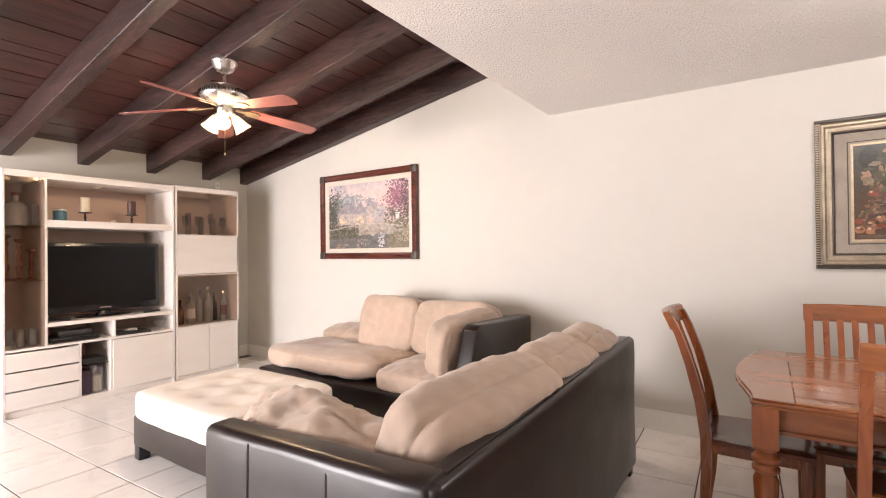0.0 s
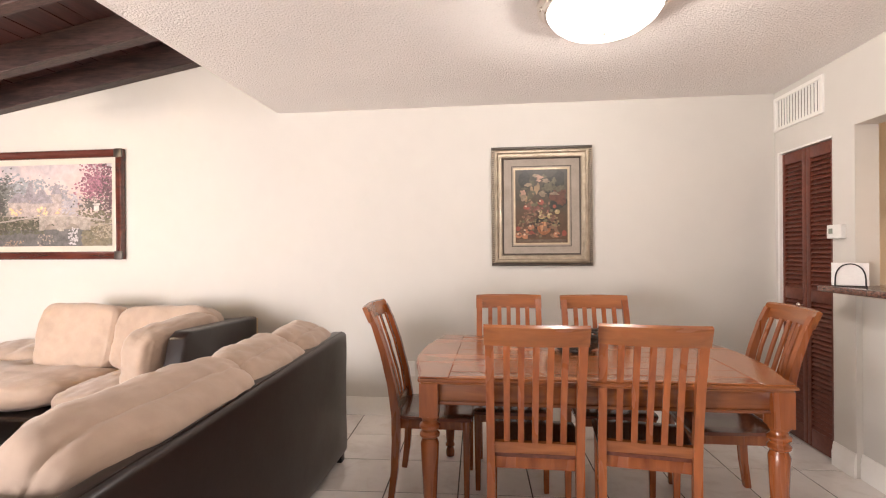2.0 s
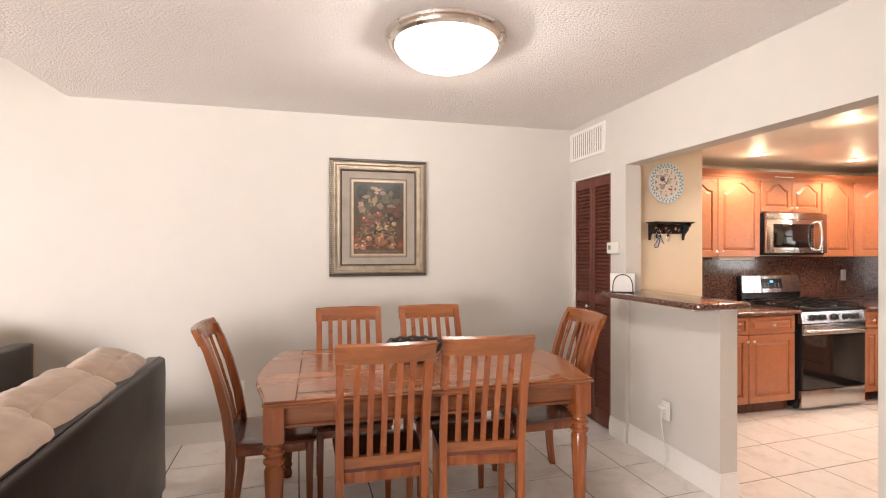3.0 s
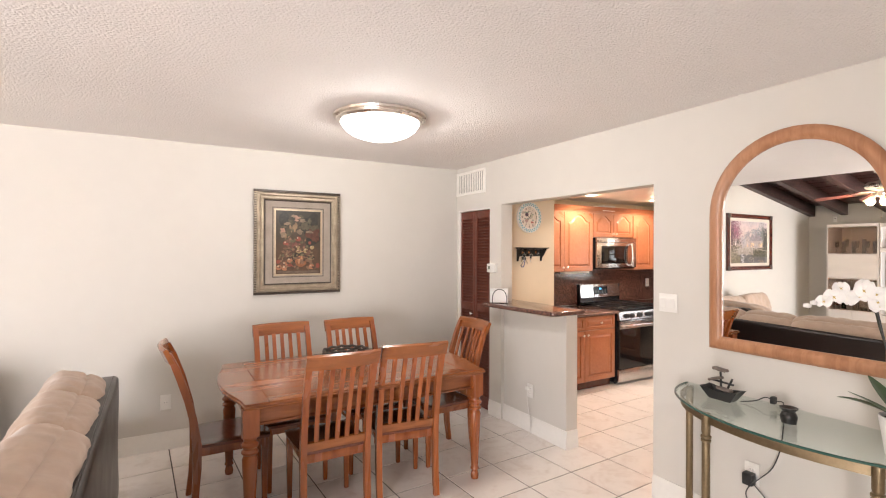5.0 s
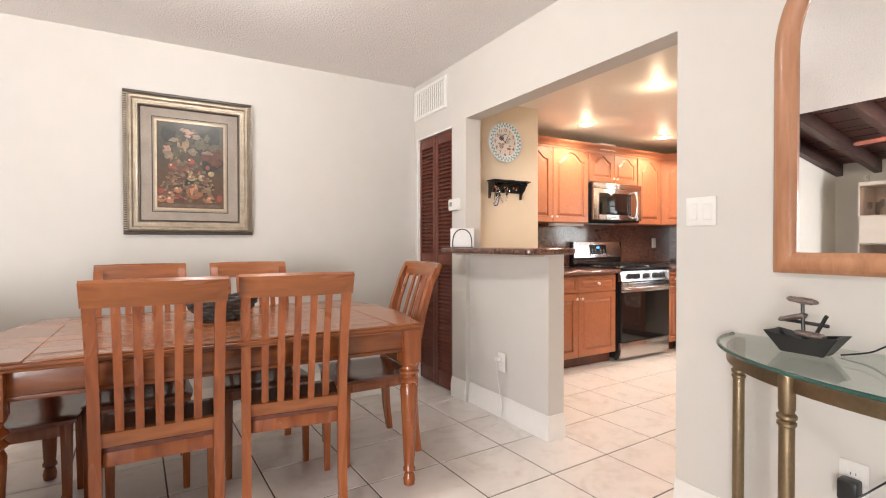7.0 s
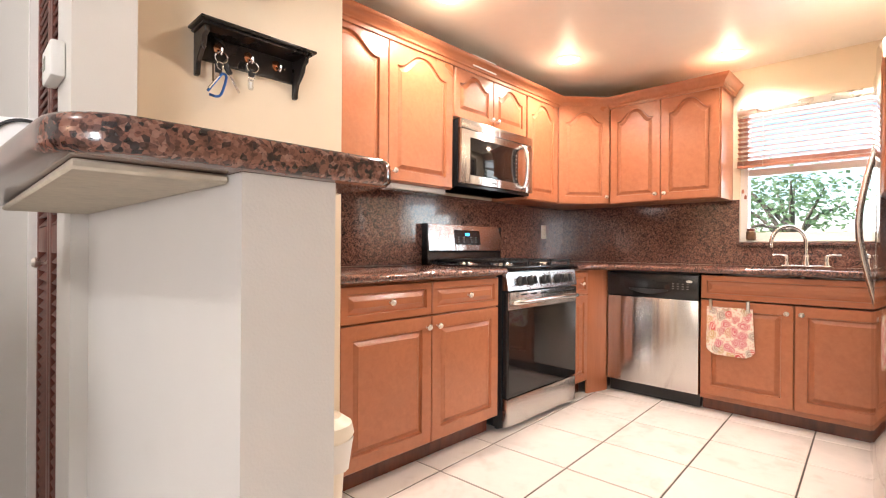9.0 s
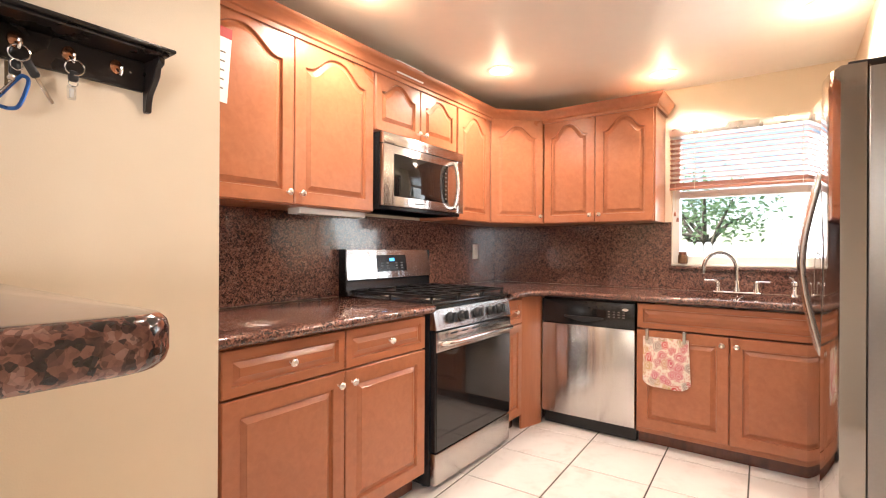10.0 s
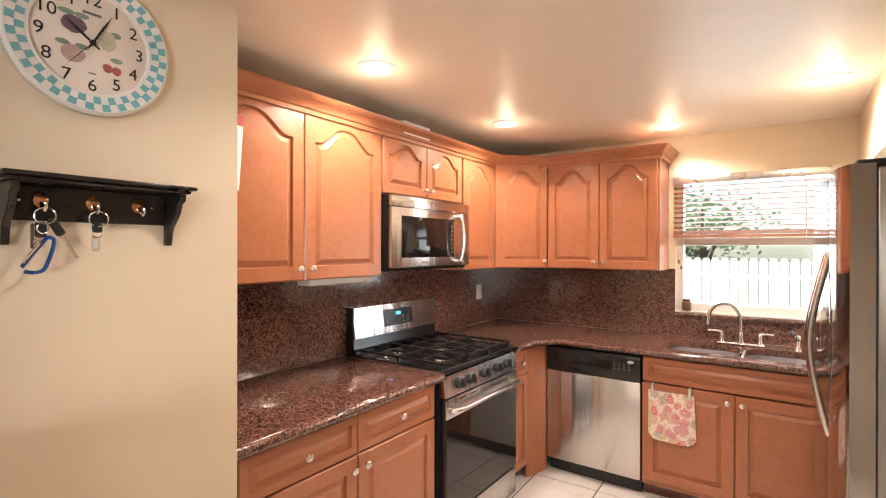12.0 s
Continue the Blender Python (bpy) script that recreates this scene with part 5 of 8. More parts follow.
jar = thing("jar_candle", "small blue jar candle on the white shelf", "candle", (-4.15, 2.665, 1.682))
part("jar", lathe(fresh(), [(0.05, 0), (0.053, 0.004), (0.053, 0.085), (0.048, 0.09)], (0, 0, 0), 20), mat("blue_jar_label", (0.09, 0.20, 0.26), 0.3, 0, 0.25, 20), jar)
part("lid", lathe(fresh(), [(0.052, 0.09), (0.054, 0.092), (0.054, 0.108), (0.05, 0.11)], (0, 0, 0), 20), M["steelh"], jar)
sh = thing("seashell", "small pale shell ornament on the shelf", "ornament", (-4.17, 3.10, 1.682))
part("shell", cushion(0.05, 0.05, 0.035, 31, 2.2, 0.004, 5), M["wax_c"], sh, "", Matrix.Translation((0, 0, 0.0165)))

cb = thing("cable_box", "black cable box on the lower shelf", "electronics", (-4.24, 2.79, 0.574))
part("housing", bevel(boxes(((-0.14, -0.21, 0.004), (0.14, 0.17, 0.045))), 0.004, 2), M["dark"], cb)
part("front_strip", boxes(((0.1395, -0.19, 0.012), (0.141, 0.15, 0.036))), M["black"], cb)
rt = thing("media_box", "small dark grey media box on the cable box", "electronics", (-4.24, 2.78, 0.6195))
part("housing", bevel(boxes(((-0.09, -0.13, 0.0), (0.09, 0.13, 0.05))), 0.006, 2), mat("charcoal_plastic", (0.05, 0.05, 0.052), 0.4), rt)
mo = thing("media_pad", "flat black box with a white mouse on it", "electronics", (-4.2, 3.26, 0.574))
part("housing", bevel(boxes(((-0.13, -0.15, 0), (0.13, 0.15, 0.022))), 0.005, 2), M["dark"], mo)
part("mouse", cushion(0.07, 0.11, 0.03, 33, 2.4, 0.0, 5), M["plastic"], mo, "white mouse", Matrix.Translation((0.03, 0, 0.036)))
gb = thing("glass_dish", "clear cut glass dish on the lower shelf", "dish", (-4.16, 3.52, 0.574))
part("dish", lathe(fresh(), [(0.03, 0), (0.034, 0.004), (0.02, 0.02), (0.05, 0.05), (0.075, 0.10), (0.071, 0.10), (0.045, 0.055), (0.01, 0.03)], (0, 0, 0), 14), M["clear"], gb)
re = thing("remote_control", "black remote control on the television shelf", "remote", pose(-4.13, 3.44, 0.7705, 0, 0, 20))
part("housing", bevel(boxes(((-0.022, -0.085, 0), (0.022, 0.085, 0.018))), 0.005, 2), M["dark"], re)
rc = thing("remote_control", "black remote control beside the television stand", "remote", pose(-4.14, 2.66, 0.7705, 0, 0, -35))
part("housing", bevel(boxes(((-0.02, -0.08, 0), (0.02, 0.08, 0.018))), 0.005, 2), M["dark"], rc)
ln = thing("candle_lantern", "glass hurricane lantern with a cream candle", "lantern", (-4.16, 2.945, 0.060))
part("glass_chimney", lathe(fresh(), [(0.06, 0.0), (0.062, 0.004), (0.062, 0.24), (0.058, 0.24), (0.058, 0.01), (0.02, 0.008)], (0, 0, 0), 20), M["clear"], ln)
part("wax", lathe(fresh(), [(0.04, 0.01), (0.042, 0.012), (0.042, 0.15), (0.036, 0.155)], (0, 0, 0), 18), M["wax_c"], ln)
bx = thing("keepsake_box", "dark purple box standing on the lower shelf", "box", (-4.2, 2.848, 0.060))
part("box_body", bevel(boxes(((-0.09, -0.045, 0), (0.09, 0.045, 0.22))), 0.003, 1), mat("purple_card", (0.05, 0.025, 0.05), 0.5), bx)
gm = thing("game_console", "black game box on the smoked glass shelf", "electronics", (-4.2, 2.91, 0.341))
part("housing", bevel(boxes(((-0.11, -0.10, 0), (0.11, 0.10, 0.055))), 0.012, 2), M["dark"], gm)

sk = thing("wall_sensor", "small white alarm sensor high on the wall", "sensor", on_wall((WEST, 4.47, 2.235), "E"))
part("housing", bevel(boxes(((-0.03, -0.055, 0), (0.03, 0.055, 0.03))), 0.006, 2), M["plastic"], sk)
part("eye", lathe(fresh(), [(0.008, 0.03), (0.007, 0.033), (0.003, 0.035)], (0, 0, 0), 12), M["dark"], sk, m=Matrix.Translation((0, 0.012, 0)))

# ceiling fan
FX, FY, FR_, FA, FZ = -2.094, 3.022, 0.79, 4, 2.575
fan = thing("ceiling_fan", "nickel ceiling fan with reddish wooden blades and lit glass shades", "ceiling fan", Matrix.Translation((FX, FY, 0.111)) @ Matrix.Scale(0.918, 4))
part("canopy", lathe(fresh(), [(0.098, 2.93), (0.100, 2.905), (0.098, 2.89), (0.088, 2.875), (0.075, 2.85), (0.062, 2.83), (0.04, 2.818), (0.018, 2.81)], (0, 0, 0), 28), M["nickel"], fan)
part("down_rod", tube(fresh(), [(0, 0, 2.85), (0, 0, FZ + 0.11)], 0.012, 12), M["nickel"], fan)
part("motor", lathe(fresh(), [(0.03, FZ + 0.14), (0.06, FZ + 0.132), (0.150, FZ + 0.112), (0.180, FZ + 0.082), (0.185, FZ + 0.045), (0.172, FZ + 0.022), (0.12, FZ - 0.004), (0.075, FZ - 0.018), (0.064, FZ - 0.03)], (0, 0, 0), 40), M["nickel"], fan, "brushed nickel motor housing with a ribbed band")
bm = fresh()
for k in range(48):
    a = 2 * math.pi * k / 48
    box(bm, (-0.003, -0.003, -0.013), (0.003, 0.003, 0.013), Matrix.Translation((0.184 * math.cos(a), 0.184 * math.sin(a), FZ + 0.062)) @ Matrix.Rotation(a, 4, "Z"))
tagged(part("ribbed_band", bm, M["iron"], fan), kind="stuff")
part("light_fitter", lathe(fresh(), [(0.058, FZ - 0.018), (0.062, FZ - 0.03), (0.060, FZ - 0.075), (0.045, FZ - 0.095), (0.02, FZ - 0.105), (0.006, FZ - 0.12)], (0, 0, 0), 28), M["nickel"], fan)
M["blade"] = wood("rosewood_fan_blade", (0.20, 0.055, 0.045), (0.34, 0.115, 0.09), 0.3, "x", 4, 0.4, 0.05)
bo = [(0.20, -0.052), (0.30, -0.062), (FR_ - 0.10, -0.072), (FR_ - 0.04, -0.068), (FR_ - 0.008, -0.045), (FR_, 0), (FR_ - 0.008, 0.045), (FR_ - 0.04, 0.068), (FR_ - 0.10, 0.072), (0.30, 0.062), (0.20, 0.052)]
bm = bevel(prism(fresh(), bo, 0.008, Matrix.Translation((0, 0, -0.004))), 0.002, 1)
bi = prism(fresh(), [(0.09, -0.018), (0.15, -0.016), (0.19, -0.040), (0.25, -0.040), (0.28, -0.02), (0.285, 0), (0.28, 0.02), (0.25, 0.040), (0.19, 0.040), (0.15, 0.016), (0.09, 0.018)], 0.007, Matrix.Translation((0, 0, -0.012)))
b1 = b2 = None
for k in range(5):
    m = pose(0, 0, FZ - 0.028, 0, 0, FA + 72 * k) @ Matrix.Rotation(radians(5.5), 4, "Y") @ Matrix.Rotation(radians(-13), 4, "X")
    if k == 0:
        b1 = part("blade", bm, M["blade"], fan, "reddish wooden blade", m)
        b2 = part("blade_iron", bi, M["brass"], b1)
    else:
        o = new("blade", b1.data)
        o.parent, o.matrix_basis = fan, m
        o["label"] = "reddish wooden blade"
        o2 = new("blade_iron", b2.data)
        o2.parent = o
M["bell"] = glow("lit_frosted_bell_glass", (1, 0.76, 0.42), 0.95)
for k in range(3):
    a = radians(78 + 120 * k)
    m = Matrix.Translation((0.055 * math.cos(a), 0.055 * math.sin(a), FZ - 0.075)) @ Matrix.Rotation(a, 4, "Z") @ Matrix.Rotation(radians(-38), 4, "Y")
    part("lamp_arm", lathe(fresh(), [(0.012, 0.0), (0.020, -0.01), (0.024, -0.035), (0.030, -0.045)], (0, 0, 0), 16), M["nickel"], fan, m=m)
    s = part("glass_shade", lathe(fresh(), [(0.030, -0.040), (0.036, -0.055), (0.044, -0.085), (0.056, -0.125), (0.070, -0.155), (0.068, -0.155), (0.05, -0.12), (0.03, -0.06)], (0, 0, 0), 24), M["bell"], fan, "glowing frosted bell shade", m)
    s.visible_shadow = False
part("pull_chain", tube(fresh(), [(0.03, -0.02, FZ - 0.09), (0.032, -0.02, FZ - 0.2), (0.032, -0.02, 2.17)], 0.0022, 6), M["brass"], fan)
part("chain_fob", lathe(fresh(), [(0.002, 0.03), (0.006, 0.024), (0.007, 0.006), (0.003, 0.0)], (0.032, -0.02, 2.145), 12), M["brass"], fan)

# ---------------- mirror wall ----------------
mr = thing("arched_mirror", "arched wall mirror in a broad oak frame", "mirror", on_wall((EAST, 1.61, 1.06), "W"))


def arch_outline(hw, z0, z1, n=28):
    spring = z1 - hw
    return [(-hw, z0), (hw, z0)] + [(hw * math.cos(a), spring + hw * math.sin(a)) for a in (math.pi * k / n for k in range(n + 1))]


bm = fresh()
loops = []
prof = [(0.0, 0.0), (0.0, 0.010)] + [(0.073 * k / 12, 0.010 + 0.026 * math.sin(math.pi * (0.06 + 0.90 * k / 12)) ** 0.8) for k in range(13)] + [(0.073, 0.0)]
for d, z in prof:
    loops.append([bm.verts.new((x, y, z)) for x, y in arch_outline(0.44 - d, d, 1.222 - d)])
for a, b in zip(loops, loops[1:]):
    n = len(a)
    for k in range(n):
        bm.faces.new((a[k], a[(k + 1) % n], b[(k + 1) % n], b[k]))
part("frame", bm, M["oak"], mr, "moulded oak frame")
part("glass", prism(fresh(), arch_outline(0.374, 0.066, 1.156), 0.004, Matrix.Translation((0, 0, 0.003))), M["mirror"], mr, "silvered mirror glass")

CY, CA, CB, ZG = 1.475, 0.715, 0.525, 0.822
con = thing("console_table", "half-round glass console table on brass legs", "table", (EAST - 0.012, CY, 0))


def half_oval(a, b, n=40, x0=0.0):
    return [(-b * math.sin(math.pi * k / n) - x0, a * math.cos(math.pi * k / n)) for k in range(n + 1)]


o = half_oval(CA, CB)
part("glass_top", prism(fresh(), o, 0.011, Matrix.Translation((0, 0, ZG - 0.012))), M["green"], con, "clear green-tinted glass top")
rim = [(x * 1.0, y, ZG - 0.0065) for x, y in o]
part("glass_edge", tube(fresh(), rim, 0.0062, 8), M["gedge"], con, "polished green glass edge")
oo, oi = half_oval(CA - 0.025, CB - 0.03), half_oval(CA - 0.037, CB - 0.042)
bm = fresh()
vs = [[bm.verts.new((x, y, z)) for x, y in q] for z in (ZG - 0.062, ZG - 0.016) for q in (oo, oi)]
for k in range(len(oo) - 1):
    bm.faces.new((vs[0][k], vs[0][k + 1], vs[2][k + 1], vs[2][k]))
    bm.faces.new((vs[1][k + 1], vs[1][k], vs[3][k], vs[3][k + 1]))
    bm.faces.new((vs[2][k], vs[2][k + 1], vs[3][k + 1], vs[3][k]))
    bm.faces.new((vs[0][k + 1], vs[0][k], vs[1][k], vs[1][k + 1]))
part("brass_apron", bm, M["brass"], con, "curved antique brass apron")
LEGP = [(0.019, 0.05), (0.019, 0.062), (0.015, 0.07), (0.021, 0.085), (0.015, 0.10), (0.0195, 0.115), (0.0195, ZG - 0.16), (0.024, ZG - 0.155), (0.024, ZG - 0.148), (0.018, ZG - 0.143), (0.025, ZG - 0.136), (0.025, ZG - 0.128), (0.018, ZG - 0.122), (0.021, ZG - 0.11), (0.021, ZG - 0.0125)]
feet = [(-0.055, 0.665), (-0.43, 0.34), (-0.43, -0.34), (-0.055, -0.665)]
for lx, ly in feet:
    lg = part("leg", lathe(fresh(), LEGP, (lx, ly, 0), 18), M["brass"], con)
    part("hoof_foot", tube(fresh(), [(lx, ly, 0.052), (lx - 0.002, ly, 0.03), (lx - 0.012, ly + 0.004 * (1 if ly > 0 else -1), 0.012), (lx - 0.02, ly + 0.006 * (1 if ly > 0 else -1), 0.006)], [0.014, 0.013, 0.015, 0.010], 10), M["brass"], lg)
for a, b in ((0, 1), (1, 2), (2, 3)):
    part("stretcher", tube(fresh(), [(*feet[a], 0.066), (*feet[b], 0.066)], 0.008, 8), M["brass"], con)

fo = thing("table_fountain", "small black tabletop fountain with stone leaf tiers", "fountain", Matrix.Translation((3.40, 1.875, ZG)) @ Matrix.Scale(0.80, 4))
bm = fresh()
rings = []
for s, z in ((0.55, 0.0), (0.60, 0.004), (1.0, 0.062), (0.93, 0.062), (0.55, 0.014)):
    rings.append([bm.verts.new((0.062 * s * sx, 0.125 * s * sy, z + (0.018 if abs(sy) > 0.9 and z > 0.05 else 0))) for sx, sy in ((-1, -1), (0, -0.93), (1, -1), (0.93, 0), (1, 1), (0, 0.93), (-1, 1), (-0.93, 0))])
for a, b in zip(rings, rings[1:]):
    for k in range(8):
        bm.faces.new((a[k], a[(k + 1) % 8], b[(k + 1) % 8], b[k]))
bm.faces.new(rings[0][::-1])
bm.faces.new(rings[-1])
part("basin", bm, M["dark"], fo, "black boat-shaped basin")
M["slate"] = mat("mottled_slate", (0.17, 0.13, 0.11), 0.45, 0.1, 0.5, 18, 90, 0.4)
part("post", tube(fresh(), [(0, 0.0, 0.012), (0.002, 0.01, 0.10), (0, 0.012, 0.205)], 0.007, 8), M["iron"], fo)
for (px, py, pz, rx) in ((0, -0.015, 0.075, 8), (0.0, 0.045, 0.135, -18), (0, 0.012, 0.205, 6)):
    part("stone_leaf", cushion(0.075, 0.10, 0.018, int(pz * 1000), 2.5, 0.006, 6), M["slate"], fo, "", pose(px, py, pz, rx, 6, 10))
part("bamboo_spout", tube(fresh(), [(0.01, 0.07, 0.12), (0.0, -0.075, 0.115)], 0.007, 8), M["dark"], fo)
part("bamboo_spout", tube(fresh(), [(0.0, -0.03, 0.07), (-0.005, -0.07, 0.155)], 0.007, 8), M["dark"], fo)
cw = thing("power_cord", "black lamp cord lying over the glass and hanging to the outlet", "cord")
pts = [(3.44, 1.80, ZG + 0.004), (3.47, 1.74, ZG + 0.02), (3.49, 1.70, ZG + 0.045), (3.50, 1.66, ZG + 0.035), (3.53, 1.64, ZG + 0.03), (3.568, 1.65, ZG + 0.005), (3.583, 1.655, 0.76), (3.57, 1.665, 0.6), (3.56, 1.70, 0.48), (3.55, 1.76, 0.40), (3.53, 1.80, 0.35), (3.54, 1.82, 0.28), (3.555, 1.75, 0.22), (3.56, 1.66, 0.20), (3.56, 1.70, 0.27), (3.55, 1.79, 0.36)]


def smooth_path(pts, per=6):
    out = []
    for i in range(len(pts) - 1):
        p0, p1, p2, p3 = [Vector(pts[min(max(i + d, 0), len(pts) - 1)]) for d in (-1, 0, 1, 2)]
        for k in range(per):
            t = k / per
            out.append(0.5 * ((2 * p1) + (p2 - p0) * t + (2 * p0 - 5 * p1 + 4 * p2 - p3) * t * t + (3 * p1 - p0 - 3 * p2 + p3) * t ** 3))
    return out + [Vector(pts[-1])]


part("cable", tube(fresh(), smooth_path(pts), 0.0028, 6), M["dark"], cw)
part("inline_switch", bevel(boxes(((3.484, 1.655, ZG + 0.018), (3.516, 1.68, ZG + 0.056))), 0.006, 2), M["dark"], cw)

wx = thing("wax_warmer", "small black carved stone oil burner on the glass", "oil burner", Matrix.Translation((3.315, 1.515, ZG)) @ Matrix.Scale(0.66, 4))
part("pot", lathe(fresh(), [(0.040, 0), (0.048, 0.004), (0.046, 0.012), (0.052, 0.03), (0.054, 0.05), (0.046, 0.072), (0.038, 0.082), (0.042, 0.09), (0.055, 0.105), (0.057, 0.112), (0.05, 0.112), (0.03, 0.10)], (0, 0, 0), 24), mat("black_soapstone", (0.02, 0.019, 0.018), 0.3, 0, 0.5, 25, 90, 0.6, 60), wx)

orc = thing("orchid", "white moth orchid in a ribbed white pot", "plant", (3.275, 1.09, ZG))
M["pot"] = mat("white_glazed_pot", (0.80, 0.78, 0.76), 0.3, 0, 0.03)
bm = fresh()
rings = []
for r, z in ((0.058, 0.0), (0.062, 0.006), (0.072, 0.08), (0.079, 0.135), (0.081, 0.16), (0.075, 0.16), (0.070, 0.14)):
    rings.append([bm.verts.new(((r + (0.0016 if k % 2 else 0) * (z > 0.085)) * math.cos(2 * math.pi * k / 64), (r + (0.0016 if k % 2 else 0) * (z > 0.085)) * math.sin(2 * math.pi * k / 64), z)) for k in range(64)])
for a, b in zip(rings, rings[1:]):
    for k in range(64):
        bm.faces.new((a[k], a[(k + 1) % 64], b[(k + 1) % 64], b[k]))
bm.faces.new(rings[0][::-1])
part("pot", bm, M["pot"], orc, "ribbed white ceramic pot")
part("bark", cushion(0.138, 0.138, 0.03, 40, 2.6, 0.010, 7), mat("bark_chips", (0.06, 0.035, 0.02), 0.9, 0, 0.5, 30, 90, 0.6, 60), orc, "", Matrix.Translation((0, 0, 0.138)))
M["leaf"] = mat("dark_orchid_leaf", (0.045, 0.085, 0.035), 0.35, 0, 0.25, 8, 60, 0.1)
M["petal"] = mat("white_petal", (0.83, 0.81, 0.78), 0.6, 0, 0.05, 20, 80)
M["stem"] = mat("dark_stem", (0.030, 0.030, 0.018), 0.5, 0, 0.3, 20)
M["core"] = mat("yellow_lip", (0.62, 0.45, 0.12), 0.5, 0, 0.25, 30)


def leaf_blade(L, w, droop, rise):
    bm = fresh()
    rows = []
    for i in range(11):
        t = i / 10
        ww = w * math.sin(math.pi * min(t * 0.94 + 0.06, 1)) ** 0.7 * (1 - 0.25 * t)
        z = rise * t - droop * t * t
        rows.append([bm.verts.new((L * t, ww * s, z + 0.25 * ww * abs(s) + h)) for s, h in ((-1, 0), (-0.5, 0), (0, 0), (0.5, 0), (1, 0), (0.5, -0.002), (-0.5, -0.002))])
    for a, b in zip(rows, rows[1:]):
        for k in range(7):
            bm.faces.new((a[k], a[(k + 1) % 7], b[(k + 1) % 7], b[k]))
    return bm


for ang, L, w, dr, ri in ((150, 0.22, 0.032, 0.02, 0.14), (112, 0.20, 0.030, 0.06, 0.12), (185, 0.17, 0.028, 0.05, 0.06), (-60, 0.20, 0.032, 0.08, 0.12), (-95, 0.22, 0.030, 0.10, 0.10), (60, 0.16, 0.034, 0.02, 0.16), (-130, 0.14, 0.026, 0.05, 0.06)):
    part("leaf", leaf_blade(L, w, dr, ri), M["leaf"], orc, "", pose(0.01 * math.cos(radians(ang)), 0.01 * math.sin(radians(ang)), 0.145, 0, 0, ang))
spike1 = smooth_path([(0.0, 0.0, 0.14), (-0.01, 0.03, 0.32), (-0.03, 0.07, 0.50), (-0.05, 0.085, 0.585), (-0.09, 0.115, 0.632), (-0.16, 0.165, 0.640), (-0.21, 0.20, 0.615)])
spike2 = smooth_path([(0.01, -0.01, 0.14), (0.0, 0.015, 0.36), (-0.02, 0.03, 0.54), (-0.05, 0.035, 0.625), (-0.10, 0.055, 0.665), (-0.17, 0.09, 0.655)])
for sp in (spike1, spike2):
    part("flower_stem", tube(fresh(), sp, [0.0045 - 0.0025 * i / len(sp) for i in range(len(sp))], 7), M["stem"], orc)
part("stake", tube(fresh(), [(0.005, 0.005, 0.13), (-0.042, 0.085, 0.625)], 0.003, 6), M["dark"], orc)


def petal(L, w):
    bm = fresh()
    rows = []
    for i in range(6):
        t = i / 5
        ww = w * math.sin(math.pi * (0.12 + 0.83 * t)) ** 0.8
        rows.append([bm.verts.new((ww * s, L * t, 0.10 * L * math.sin(math.pi * t) - 0.25 * ww * s * s)) for s in (-1, -0.4, 0.4, 1)])
    for a, b in zip(rows, rows[1:]):
        for k in range(3):
            bm.faces.new((a[k], a[k + 1], b[k + 1], b[k]))
    return bm


def bloom(at, toward, size, seed):
    rnd = random.Random(seed)
    d = Vector(toward).normalized()
    m = Matrix.Translation(at) @ d.to_track_quat("Z", "Y").to_matrix().to_4x4() @ Matrix.Rotation(rnd.uniform(-0.5, 0.5), 4, "Z")
    bm = fresh()
    for a, L, w in ((90, 0.62, 0.52), (-90, 0.62, 0.52), (0, 0.55, 0.30), (128, 0.52, 0.28), (-128, 0.52, 0.28)):
        pb = petal(L * size, w * size)
        bmesh.ops.transform(pb, matrix=Matrix.Rotation(radians(a), 4, "Z") @ Matrix.Rotation(radians(rnd.uniform(-4, 12)), 4, "X"), verts=pb.verts)
        me = bpy.data.meshes.new("tmp")
        pb.to_mesh(me)
        pb.free()
        bm.from_mesh(me)
        bpy.data.meshes.remove(me)
    f = part("flower", bm, M["petal"], orc, "white orchid flower", m)
    part("lip", cushion(0.10 * size, 0.14 * size, 0.10 * size, seed, 2.2, 0.0, 3), M["core"], f, "", Matrix.Translation((0, -0.05 * size, 0.04 * size)))


rnd = random.Random(8)
for i in range(13):
    sp = spike1 if i % 2 else spike2
    t = 0.62 + 0.38 * (i / 12)
    q = sp[min(int(t * (len(sp) - 1)), len(sp) - 1)]
    bloom(q + Vector((rnd.uniform(-0.035, 0.02), rnd.uniform(-0.03, 0.03), rnd.uniform(-0.035, 0.03))), (-1, rnd.uniform(-0.6, 0.1), rnd.uniform(-0.2, 0.35)), rnd.uniform(0.046, 0.058), i)
for i in range(3):
    q = spike1[-1] + Vector((-0.015 * i, 0.018 * i, -0.012 * i))
    part("bud", cushion(0.02, 0.024, 0.02, 50 + i, 2.2, 0, 3), M["petal"], orc, "", Matrix.Translation(q))

# ---------------- kitchen ----------------


def loft(bm, loops, cap=True):
    rows = [[bm.verts.new(p) for p in lp] for lp in loops]
    n = len(rows[0])
    for a, b in zip(rows, rows[1:]):
        for k in range(n):
            bm.faces.new((a[k], a[(k + 1) % n], b[(k + 1) % n], b[k]))
    if cap:
        bm.faces.new(rows[0][::-1])
        bm.faces.new(rows[-1])
    return bm


